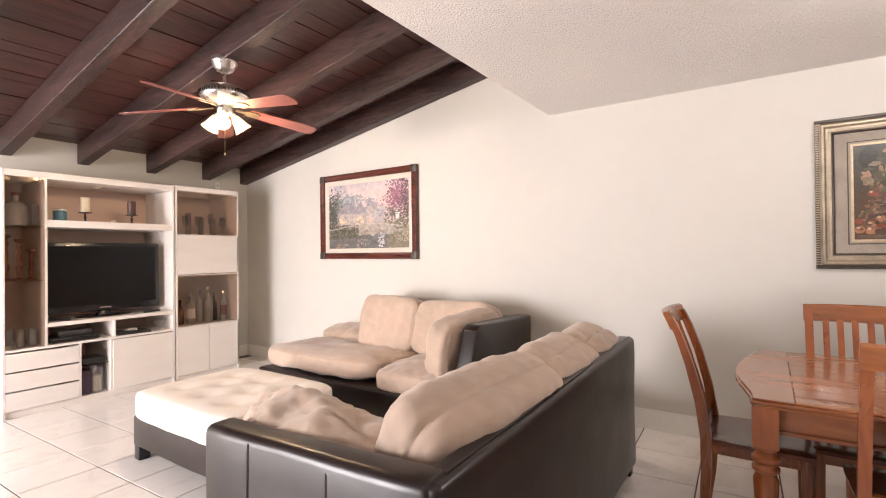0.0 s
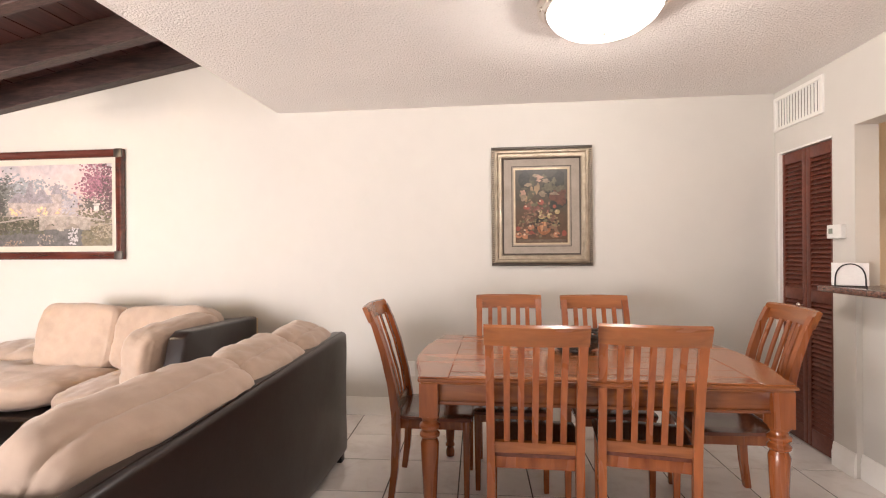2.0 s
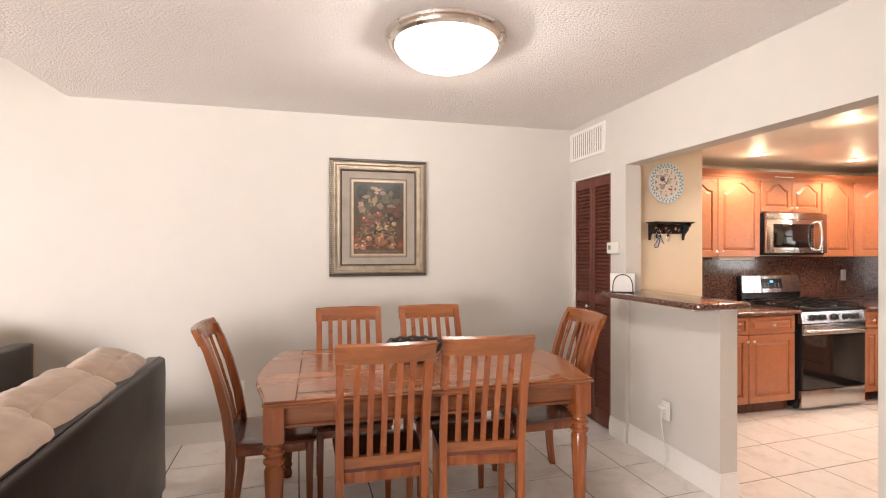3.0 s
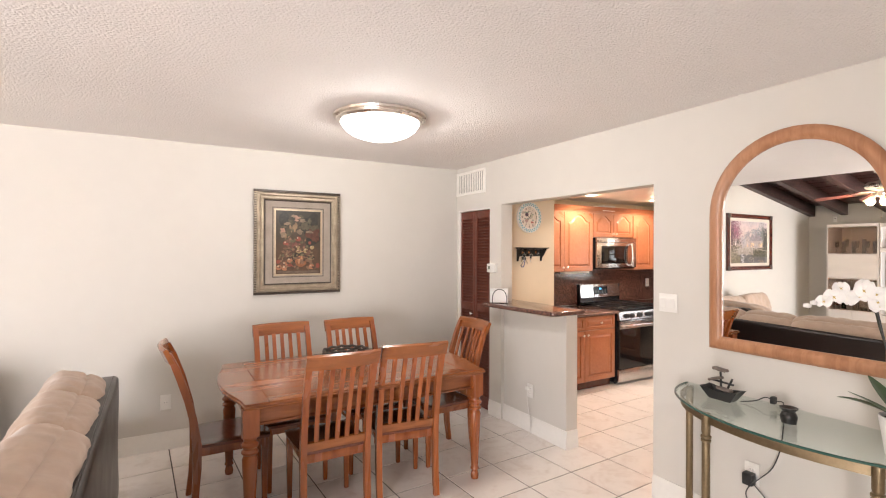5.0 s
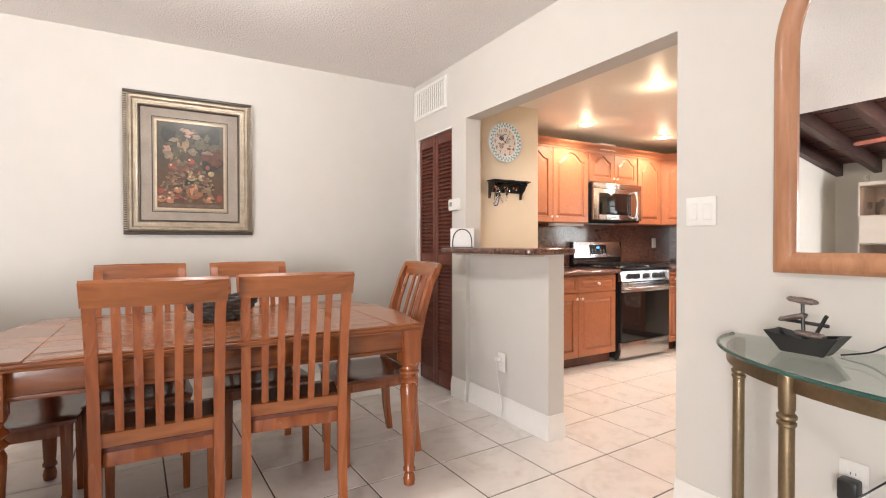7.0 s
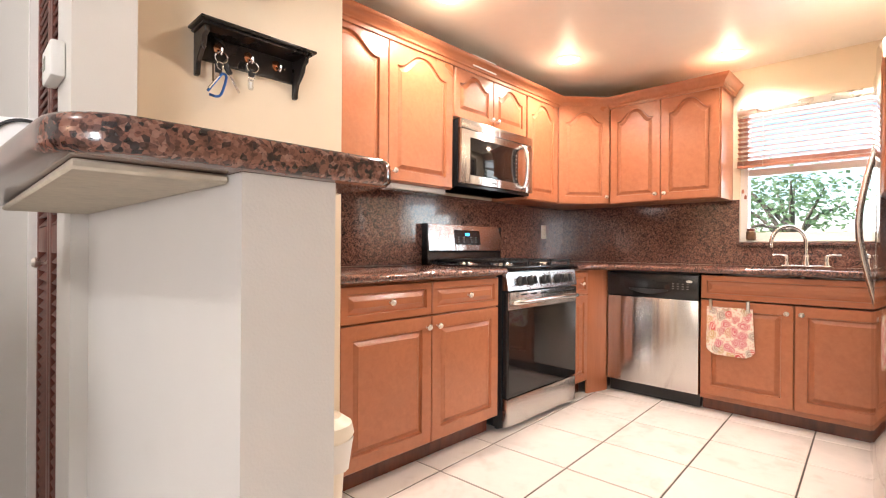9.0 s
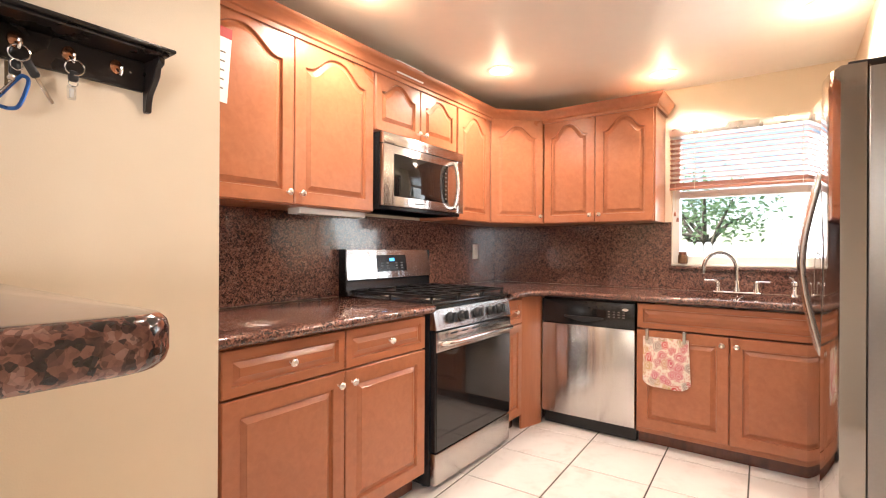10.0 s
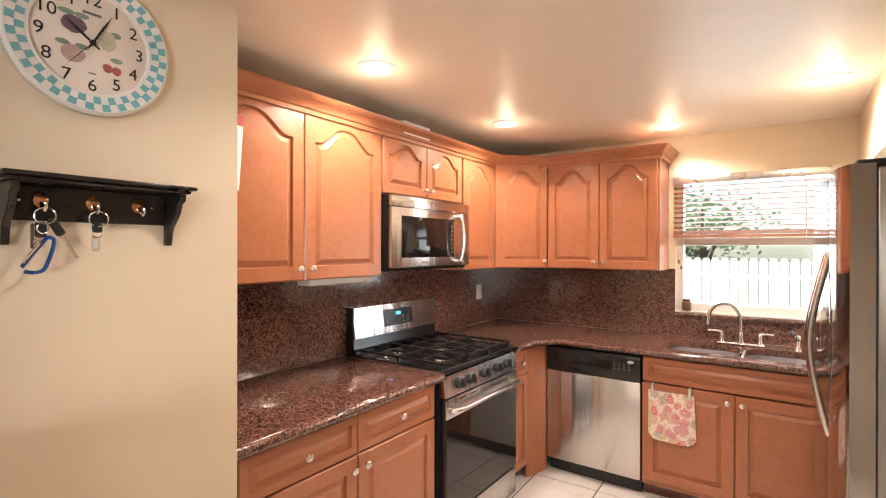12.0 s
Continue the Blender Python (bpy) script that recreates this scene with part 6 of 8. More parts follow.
def raised_front(w, h, arch=0.0, rail=0.055):
    """A routed cabinet front: a frame, a groove and a raised field; arch is the rise of a cathedral top."""
    n = 26 if arch else 1
    rt = rail

    def top(d, span):
        pts = []
        for k in range(n + 1):
            u = 1 - 2 * k / n
            f = 0.5 * (1 + math.cos(math.pi * min(1, abs(u) / 0.90) ** 1.25)) if arch else 0
            pts.append((w / 2 + u * span / 2, h - rt - d - arch + arch * f))
        return pts

    def outline(d):
        s = w - 2 * rail - 2 * d
        return [(w / 2 - s / 2, rail + d), (w / 2 + s / 2, rail + d)] + top(d, s)

    e = 0.0035
    outer0 = [(0, 0), (w, 0)] + [(w * (1 - k / n), h) for k in range(n + 1)]
    outer1 = [(e, e), (w - e, e)] + [(e + (w - 2 * e) * (1 - k / n), h - e) for k in range(n + 1)]
    z = lambda o, t: [(x, y, t) for x, y in o]
    return loft(fresh(), [z(outer0, 0), z(outer0, 0.0165), z(outer1, 0.020), z(outline(0), 0.020), z(outline(0.003), 0.0085), z(outline(0.011), 0.0085), z(outline(0.028), 0.0170), z(outline(0.030), 0.0188)])


KNOB = [(0.006, 0), (0.0055, 0.010), (0.009, 0.014), (0.0145, 0.019), (0.015, 0.024), (0.011, 0.029), (0.004, 0.031)]


def front(par, kind, x, y, w, h, arch=0.0, rail=0.055, knob=None):
    d = part(kind, raised_front(w, h, arch, rail), M["cabx"] if kind == "drawer_front" else M["cab"], par, "", Matrix.Translation((x, y, 0.002)), 9)
    if knob:
        part("knob", lathe(fresh(), KNOB, (0, 0, 0), 16), M["nickel"], d, "brushed nickel knob", Matrix.Translation((knob[0], knob[1], 0.020)))
    return d


def cabinet(name, label, m, w, h, depth, toe=0.0):
    c = thing(name, label, "cabinet", m)
    bm = boxes(((0, toe, -depth), (w, h, 0)))
    part("carcass", bm, M["cab"], c)
    if toe:
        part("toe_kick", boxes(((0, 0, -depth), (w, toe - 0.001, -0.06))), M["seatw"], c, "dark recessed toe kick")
    return c


YF, XFE = 4.352, 6.735
b1_ = cabinet("base_cabinet", "maple base cabinet with two drawers and two raised-panel doors", on_wall((4.462, YF, 0), "S"), 1.028, 0.868, 0.64, 0.10)
for k in range(2):
    x = 0.008 + 0.510 * k
    front(b1_, "drawer_front", x, 0.705, 0.504, 0.152, 0, 0.032, (0.252, 0.076))
    front(b1_, "door", x, 0.105, 0.504, 0.592, 0, 0.058, (0.504 - 0.032 if k == 0 else 0.032, 0.545))
b2_ = cabinet("base_cabinet", "narrow maple base cabinet with a drawer and a door", on_wall((6.298, YF, 0), "S"), 0.232, 0.868, 0.64, 0.10)
front(b2_, "drawer_front", 0.006, 0.705, 0.20, 0.152, 0, 0.032, (0.10, 0.076))
front(b2_, "door", 0.006, 0.105, 0.20, 0.592, 0, 0.050)
fl = thing("corner_filler", "plain maple corner filler beside the dishwasher", "cabinet")
part("panel", prism(fresh(), [(6.531, 4.345), (6.70, 4.295), (6.735, 4.295), (6.735, 4.36), (6.531, 4.36)], 0.867, Matrix.Translation((0, 0, 0.0))), M["cab"], fl)
b3_ = cabinet("sink_cabinet", "maple sink cabinet with a false drawer and two doors", on_wall((XFE, 3.675, 0), "W"), 1.05, 0.868, 0.555, 0.10)
front(b3_, "drawer_front", 0.008, 0.712, 0.84 + 0.19, 0.146, 0, 0.032)
front(b3_, "door", 0.008, 0.112, 0.478, 0.590, 0, 0.058, (0.478 - 0.032, 0.545))
front(b3_, "door", 0.492, 0.112, 0.478, 0.590, 0, 0.058, (0.032, 0.545))
# the bowls of the sink hang in the cabinet, so its carcass stays below them
for c in b3_.children:
    if c.name.startswith("carcass"):
        c.scale.y = 0.80

ct = thing("countertop", "brown granite countertop along the range and sink", "countertop")
ZC0, ZC1 = 0.870, 0.908


def slab(name, outline, label=""):
    return part(name, bevel(prism(fresh(), outline, ZC1 - ZC0, Matrix.Translation((0, 0, ZC0))), 0.010, 3), M["granite"], ct, label)


slab("slab", [(4.418, 4.308), (5.512, 4.308), (5.516, 4.98), (4.418, 4.98)])
SX0, SX1, SY0, SY1 = 6.768, 7.118, 2.76, 3.575
bm = prism(fresh(), [(6.292, 4.98), (6.292, 4.308), (6.54, 4.308), (6.688, 4.20), (6.688, SY1), (7.282, SY1), (7.282, 4.98)], ZC1 - ZC0, Matrix.Translation((0, 0, ZC0)))
for a, b in (((6.688, SY0), (SX0, SY1)), ((SX1, SY0), (7.282, SY1)), ((6.688, 2.63), (7.282, SY0))):
    box(bm, (*a, ZC0), (*b, ZC1))
bmesh.ops.remove_doubles(bm, verts=bm.verts, dist=0.0005)
part("slab", bm, M["granite"], ct, "granite slab round the sink")
part("bullnose", tube(fresh(), [(6.292, 4.306, 0.889), (6.54, 4.306, 0.889), (6.686, 4.20, 0.889), (6.686, 2.63, 0.889)], 0.019, 10), M["granite"], ct)
part("bullnose", tube(fresh(), [(4.418, 4.306, 0.889), (5.512, 4.306, 0.889)], 0.019, 10), M["granite"], ct)
part("bullnose", tube(fresh(), [(5.513, 4.306, 0.889), (5.513, 4.98, 0.889)], 0.019, 10), M["granite"], ct)

bs = thing("backsplash", "polished brown granite backsplash behind the counters", "backsplash")
part("slab", boxes(((CLOSET + 0.001, 4.982, ZC1 + 0.001), (KE - 0.018, KN - 0.001, 1.372))), M["granite"], bs)
part("slab", boxes(((KE - 0.018, 3.585, ZC1 + 0.001), (KE - 0.001, KN - 0.001, 1.372))), M["granite"], bs)
part("slab", boxes(((KE - 0.018, KS + 0.002, ZC1 + 0.001), (KE - 0.001, 3.584, 1.046))), M["granite"], bs)
part("sill", bbox((KE - 0.035, KS + 0.004, 1.047), (KE + 0.03, 3.60, 1.072), 0.006, 2), M["granite"], bs, "granite window sill")

sk_ = thing("sink", "double-bowl undermount stainless steel sink", "sink")
for y0, y1 in ((SY0 + 0.004, 3.150), (3.172, SY1 - 0.004)):
    def rr(ins, r, z, x0=SX0 + 0.003, x1=SX1 - 0.003, a0=y0, a1=y1):
        pts = []
        for cx, cy, s in ((x1 - r - ins, a1 - r - ins, 0), (x0 + r + ins, a1 - r - ins, 90), (x0 + r + ins, a0 + r + ins, 180), (x1 - r - ins, a0 + r + ins, 270)):
            pts += [(cx + r * math.cos(radians(s + 15 * k)), cy + r * math.sin(radians(s + 15 * k)), z) for k in range(7)]
        return pts
    bm = loft(fresh(), [rr(-0.012, 0.02, 0.8685), rr(0.002, 0.09, 0.8685), rr(0.004, 0.09, 0.80), rr(0.012, 0.085, 0.72), rr(0.05, 0.06, 0.70)], False)
    bm.faces.new([v for v in bm.verts if abs(v.co.z - 0.70) < 1e-5])
    part("bowl", bm, M["sinksteel"], sk_)
    part("corner_rim", loft(fresh(), [rr(0.0, 0.002, ZC1 - 0.002), rr(0.006, 0.085, ZC1 - 0.003), rr(0.007, 0.085, 0.869), rr(0.0, 0.002, 0.869)], False), M["granite"], sk_, "rounded granite cut-out")
    part("drain", lathe(fresh(), [(0.0, 0.702), (0.035, 0.702), (0.04, 0.706), (0.03, 0.7065)], ((SX0 + SX1) / 2, (y0 + y1) / 2, 0), 18), M["chrome"], sk_)
part("divider", bbox((SX0 + 0.02, 3.1505, 0.74), (SX1 - 0.02, 3.1715, 0.893), 0.008, 2), M["sinksteel"], sk_)

fc = thing("faucet", "chrome gooseneck kitchen faucet with two lever handles", "faucet", (7.165, 3.19, ZC1))
part("deck_plate", bevel(boxes(((-0.028, -0.13, 0), (0.028, 0.13, 0.016))), 0.008, 3), M["chrome"], fc)
pts = [(0, 0, 0.01), (0, 0, 0.12)] + [(-0.0 - 0.095 * (1 - math.cos(a)) * 0.42, 0.095 * (1 - math.cos(a)) * 0.9, 0.155 + 0.105 * math.sin(a)) for a in (math.pi * k / 14 for k in range(15))] + [(-0.082, 0.172, 0.125)]
part("spout", tube(fresh(), smooth_path(pts, 3), 0.0115, 12), M["chrome"], fc)
part("spout_collar", lathe(fresh(), [(0.024, 0.014), (0.022, 0.03), (0.016, 0.05), (0.017, 0.075), (0.013, 0.082)], (0, 0, 0), 18), M["chrome"], fc)
for s in (-1, 1):
    part("handle_post", lathe(fresh(), [(0.020, 0.014), (0.017, 0.03), (0.013, 0.045), (0.015, 0.065), (0.010, 0.078)], (0, s * 0.102, 0), 16), M["chrome"], fc)
    part("lever", tube(fresh(), [(0, s * 0.102, 0.072), (-0.004, s * 0.130, 0.080), (-0.008, s * 0.175, 0.078)], [0.009, 0.006, 0.0065], 10), M["chrome"], fc)
sp = thing("soap_dispenser", "chrome soap pump beside the faucet", "dispenser", (7.165, 2.90, ZC1))
part("pump", lathe(fresh(), [(0.022, 0), (0.020, 0.01), (0.013, 0.02), (0.013, 0.06), (0.018, 0.066), (0.018, 0.085), (0.010, 0.09)], (0, 0, 0), 16), M["chrome"], sp)
part("nozzle", tube(fresh(), [(0, 0, 0.085), (-0.01, 0.01, 0.108), (-0.045, 0.03, 0.112)], 0.008, 10), M["chrome"], sp)

# upper cabinets
YU, XU, ZU, HU = 4.700, 6.997, 1.368, 0.768
u1 = cabinet("wall_cabinet", "maple wall cabinet with two arched raised-panel doors", on_wall((4.418, YU, ZU), "S"), 1.072, HU, 0.292)
front(u1, "door", 0.060, 0.004, 0.512, HU - 0.008, 0.085, 0.058, (0.512 - 0.032, 0.05))
front(u1, "door", 0.576, 0.004, 0.490, HU - 0.008, 0.085, 0.058, (0.032, 0.05))
u2 = cabinet("wall_cabinet", "short maple wall cabinet above the microwave", on_wall((5.494, YU, 1.802), "S"), 0.762, 0.334, 0.292)
front(u2, "door", 0.005, 0.004, 0.373, 0.324, 0.065, 0.048, (0.373 - 0.028, 0.04))
front(u2, "door", 0.382, 0.004, 0.373, 0.324, 0.065, 0.048, (0.028, 0.04))
u3 = cabinet("wall_cabinet", "single-door maple wall cabinet with an arched door", on_wall((6.260, YU, ZU), "S"), 0.420, HU, 0.292)
front(u3, "door", 0.006, 0.004, 0.408, HU - 0.008, 0.085, 0.058)
# diagonal corner cabinet
pa, pb_ = Vector((6.684, 4.694, 0)), Vector((6.990, 4.404, 0))
dv = (pb_ - pa).normalized()
md = Matrix(((dv.x, 0, dv.y, pa.x), (dv.y, 0, -dv.x, pa.y), (0, 1, 0, ZU), (0, 0, 0, 1)))
u4 = thing("wall_cabinet", "diagonal maple corner wall cabinet with one arched door", "cabinet", md)
loc = [md.inverted() @ Vector((px, py, ZU)) for px, py in ((6.684, 4.694), (6.990, 4.404), (7.296, 4.404), (7.296, 4.990), (6.684, 4.990))]
bm = fresh()
lo = [bm.verts.new((p.x, 0, p.z)) for p in loc]
hi = [bm.verts.new((p.x, HU, p.z)) for p in loc]
bm.faces.new(lo)
bm.faces.new(hi[::-1])
for k in range(5):
    bm.faces.new((lo[k], lo[(k + 1) % 5], hi[(k + 1) % 5], hi[k]))
part("carcass", bm, M["cab"], u4)
front(u4, "door", 0.012, 0.004, (pb_ - pa).length - 0.024, HU - 0.008, 0.08, 0.054, ((pb_ - pa).length - 0.052, 0.05))
u5 = cabinet("wall_cabinet", "maple wall cabinet with two arched doors by the window", on_wall((XU, 4.402, ZU), "W"), 0.774, HU, 0.297)
front(u5, "door", 0.008, 0.004, 0.376, HU - 0.008, 0.085, 0.054, (0.376 - 0.030, 0.05))
front(u5, "door", 0.388, 0.004, 0.376, HU - 0.008, 0.085, 0.054, (0.030, 0.05))

# crown moulding along the uppers
cr = thing("crown_moulding", "stepped maple crown moulding on the wall cabinets", "moulding")
prof = [(0.0, -0.030), (0.010, -0.030), (0.012, -0.012), (0.020, -0.006), (0.024, 0.010), (0.040, 0.026), (0.052, 0.036), (0.056, 0.052), (0.0, 0.052)]
path = [Vector(p) for p in ((4.418, 4.678), (6.692, 4.678), (6.975, 4.410), (6.975, 3.622), (7.298, 3.622))]
bm = fresh()
rows = []
for i, p in enumerate(path):
    nn = []
    for a, b in ((i - 1, i), (i, i + 1)):
        if 0 <= a and b < len(path):
            d = (path[b] - path[a]).normalized()
            nn.append(Vector((d.y, -d.x)))
    n = (nn[0] + nn[-1]).normalized()
    n = n / max(0.3, n.dot(nn[0]))
    rows.append([bm.verts.new((p.x + n.x * o, p.y + n.y * o, 2.132 + z)) for o, z in prof])
for a, b in zip(rows, rows[1:]):
    for k in range(len(prof)):
        bm.faces.new((a[k], a[(k + 1) % len(prof)], b[(k + 1) % len(prof)], b[k]))
bm.faces.new(rows[0])
bm.faces.new(rows[-1][::-1])
part("moulding", bm, M["cabx"], cr)
part("end_return", boxes(((6.999, 3.624, 2.10), (7.297, 3.63, 2.136))), M["cab"], cr)
wb = thing("wifi_box", "small white box on top of the wall cabinets", "electronics", (5.75, 4.74, 2.137))
part("housing", bevel(boxes(((-0.12, -0.09, 0), (0.12, 0.09, 0.075))), 0.008, 2), M["plastic"], wb)

# slim lamp under the first wall cabinet
ul = thing("under_cabinet_light", "slim white lamp under the wall cabinet, switched off", "lamp", (5.27, 4.775, ZU))
part("housing", bevel(boxes(((-0.21, -0.045, -0.030), (0.21, 0.045, -0.0005))), 0.006, 2), M["plastic"], ul)
part("diffuser", bevel(boxes(((-0.19, -0.034, -0.036), (0.19, 0.034, -0.0305))), 0.003, 2), M["clear"], ul, "clear ribbed cover")

# over-the-range microwave
mw = thing("microwave", "stainless over-the-range microwave with a curved handle", "microwave", on_wall((5.516, 4.64, 1.388), "S"))
part("housing", bbox((0, 0, -0.33), (0.756, 0.408, -0.028), 0.004), M["black"], mw)
part("door", bevel(boxes(((0.0, 0.018, -0.028), (0.672, 0.345, 0.004))), 0.006, 2), M["steel"], mw, "brushed steel door")
part("top_strip", bevel(boxes(((0.0, 0.347, -0.028), (0.756, 0.406, 0.003))), 0.005, 2), M["steel"], mw)
part("window", bevel(bevel(boxes(((0.080, 0.072, 0.0035), (0.575, 0.300, 0.0065))), 0.002, 1), 0.0008, 1), M["dkglass"], mw, "dark glass window")
part("control_panel", bevel(boxes(((0.674, 0.018, -0.028), (0.756, 0.345, 0.003))), 0.005, 2), M["steel"], mw)
for i in range(7):
    part("key", boxes(((0.545, 0.095 + 0.026 * i, 0.0064), (0.560, 0.102 + 0.026 * i, 0.0070))), M["gap_print"], mw)
part("handle", tube(fresh(), smooth_path([(0.622, 0.045, 0.002), (0.626, 0.062, 0.030), (0.630, 0.185, 0.046), (0.626, 0.308, 0.030), (0.622, 0.325, 0.002)], 5), 0.013, 10), M["steelh"], mw, "curved steel handle")
part("vent_strip", boxes(((0.02, 0.0, -0.30), (0.736, 0.016, -0.034))), M["dark"], mw)
part("brand_mark", boxes(((0.26, 0.040, 0.004), (0.34, 0.048, 0.005))), M["gap_print"], mw)

# gas range
rg = thing("gas_range", "stainless gas range with black cooktop and oven window", "stove", on_wall((5.524, 4.335, 0), "S"))
W_ = 0.758
part("side_body", bbox((0, 0.02, -0.635), (W_, 0.895, -0.001), 0.004), M["black"], rg, "black enamel body")
for x in (0.04, W_ - 0.04):
    for z in (-0.06, -0.58):
        part("foot", tube(fresh(), [(x, 0, z), (x, 0.022, z)], 0.016, 10), M["dark"], rg)
part("drawer", bevel(boxes(((0.004, 0.028, 0), (W_ - 0.004, 0.185, 0.036))), 0.006, 2), M["steel"], rg, "brushed steel storage drawer")
dr = part("oven_door", bevel(boxes(((0.004, 0.190, 0), (W_ - 0.004, 0.775, 0.036))), 0.006, 2), M["black"], rg, "black oven door with a steel band")
part("door_band", bevel(boxes(((0.006, 0.676, 0.034), (W_ - 0.006, 0.772, 0.0405))), 0.003, 2), M["steel"], dr, "steel band behind the handle")
part("oven_window", bevel(boxes(((0.010, 0.196, 0.0355), (W_ - 0.010, 0.674, 0.0395))), 0.003, 1), M["dkglass"], dr, "black glass oven window")
part("handle_bar", tube(fresh(), smooth_path([(0.035, 0.715, 0.036), (0.045, 0.718, 0.068), (0.12, 0.720, 0.082), (W_ / 2, 0.722, 0.086), (W_ - 0.12, 0.720, 0.082), (W_ - 0.045, 0.718, 0.068), (W_ - 0.035, 0.715, 0.036)], 5), 0.014, 12), M["steelh"], dr, "steel handle bar")
for i in range(6):
    x = 0.12 + 0.10 * i
    part("vent_slot", bevel(boxes(((x, 0.752, 0.036), (x + 0.062, 0.760, 0.0412))), 0.0005, 1), M["dark"], dr)
pn = part("knob_panel", loft(fresh(), [[(0.002, 0.782, 0.0), (W_ - 0.002, 0.782, 0.0), (W_ - 0.002, 0.782, 0.040), (0.002, 0.782, 0.040)], [(0.002, 0.882, 0.0), (W_ - 0.002, 0.882, 0.0), (W_ - 0.002, 0.882, 0.022), (0.002, 0.882, 0.022)]]), M["steel"], rg)
for i in range(5):
    x = (0.13, 0.235, 0.38, 0.525, 0.63)[i]
    m = Matrix.Translation((x, 0.832, 0.031)) @ Matrix.Rotation(radians(-10), 4, "X")
    kn = part("knob", lathe(fresh(), [(0.029, 0), (0.030, 0.006), (0.025, 0.010), (0.023, 0.022), (0.020, 0.025)], (0, 0, 0), 20), M["dark"], pn, "black control knob", m)
    part("grip_bar", bbox((-0.007, -0.024, 0.022), (0.007, 0.024, 0.040), 0.004, 2), M["dark"], kn)
part("cooktop", bevel(boxes(((0.0, 0.893, -0.60), (W_, 0.915, 0.024))), 0.006, 2), M["black"], rg, "black cooktop")
for bx, bz in ((0.17, -0.12), (0.17, -0.42), (0.588, -0.12), (0.588, -0.42), (0.379, -0.27)):
    m = Matrix.Translation((bx, 0.914, bz)) @ Matrix.Rotation(radians(-90), 4, "X")
    bu = part("burner", lathe(fresh(), [(0.060, 0), (0.058, 0.008), (0.044, 0.011), (0.041, 0.017)], (0, 0, 0), 22), M["steel"], rg, "", m)
    part("burner_cap", lathe(fresh(), [(0.034, 0.016), (0.036, 0.018), (0.034, 0.024), (0.01, 0.026)], (0, 0, 0), 22), M["iron"], bu)
for gx in (0.02, 0.262, 0.504):
    bm = fresh()
    w = 0.234
    y0, y1 = 0.935, 0.947
    for a, b in (((gx, -0.56), (gx + 0.012, 0.0)), ((gx + w - 0.012, -0.56), (gx + w, 0.0)), ((gx, -0.012), (gx + w, 0.0)), ((gx, -0.56), (gx + w, -0.548)), ((gx, -0.286), (gx + w, -0.274)), ((gx + w / 2 - 0.006, -0.56), (gx + w / 2 + 0.006, 0.0)),
                 ((gx + 0.03, -0.146), (gx + w - 0.03, -0.134)), ((gx + 0.03, -0.426), (gx + w - 0.03, -0.414))):
        box(bm, (a[0], y0, a[1]), (b[0], y1, b[1]))
    for fx in (gx + 0.006, gx + w - 0.006):
        for fz in (-0.55, -0.28, -0.01):
            box(bm, (fx - 0.006, 0.914, fz - 0.006), (fx + 0.006, y0, fz + 0.006))
    part("grate", bm, M["iron"], rg, "cast iron grate")
bg = part("back_guard", loft(fresh(), [[(0.0, 0.905, -0.645), (W_, 0.905, -0.645), (W_, 0.905, -0.575), (0.0, 0.905, -0.575)], [(0.0, 1.0, -0.645), (W_, 1.0, -0.645), (W_, 1.0, -0.600), (0.0, 1.0, -0.600)]]), M["black"], rg, "black lower back guard")
gm_ = loft(fresh(), [[(0.0, 1.001, -0.645), (W_, 1.001, -0.645), (W_, 1.001, -0.575), (0.0, 1.001, -0.575)], [(0.0, 1.172, -0.645), (W_, 1.172, -0.645), (W_, 1.172, -0.600), (0.0, 1.172, -0.600)]])
bevel(gm_, 0.004, 2)
cp_ = part("control_panel", gm_, M["steel"], rg, "steel control panel")
for x in (-0.006, W_ - 0.006):
    part("end_cap", bevel(boxes(((x, 0.905, -0.646), (x + 0.012, 1.174, -0.590))), 0.003, 1), M["black"], rg, "black end cap")
tl = Matrix.Translation((0.379, 1.09, -0.5865)) @ Matrix.Rotation(radians(-8.3), 4, "X")
part("clock_panel", boxes(((-0.13, -0.05, -0.002), (0.13, 0.05, 0.003))), M["black"], cp_, "", tl)
part("clock_digits", boxes(((-0.025, 0.012, 0.003), (0.018, 0.030, 0.0036))), glow("blue_clock_digits", (0.05, 0.35, 0.75), 1.6), cp_, "glowing blue clock digits", tl)
for i in range(4):
    for j in range(3):
        part("key", boxes(((-0.105 + 0.05 * i + (0.03 if i > 1 else 0), -0.035 + 0.016 * j, 0.003), (-0.085 + 0.05 * i + (0.03 if i > 1 else 0), -0.028 + 0.016 * j, 0.0035))), M["gap_print"], cp_, "", tl)

# dishwasher
dw = thing("dishwasher", "stainless dishwasher with a black control strip", "dishwasher", on_wall((6.745, 4.287, 0), "W"))
part("tub", boxes(((0.004, 0.09, -0.53), (0.604, 0.86, -0.002))), M["dark"], dw)
part("door", bevel(boxes(((0.002, 0.092, 0), (0.606, 0.690, 0.030))), 0.006, 2), M["steel"], dw, "brushed steel door")
part("control_strip", bevel(boxes(((0.002, 0.693, 0), (0.606, 0.850, 0.034))), 0.006, 2), M["black"], dw, "black control strip")
gp = [(0.16 + 0.26 * k / 10, 0.742 - 0.026 * math.sin(math.pi * k / 10)) for k in range(11)] + [(0.42, 0.750), (0.16, 0.750)]
part("grip", bevel(prism(fresh(), gp, 0.008, Matrix.Translation((0, 0, 0.0335))), 0.002, 1), M["dark"], dw, "curved black pull lip")
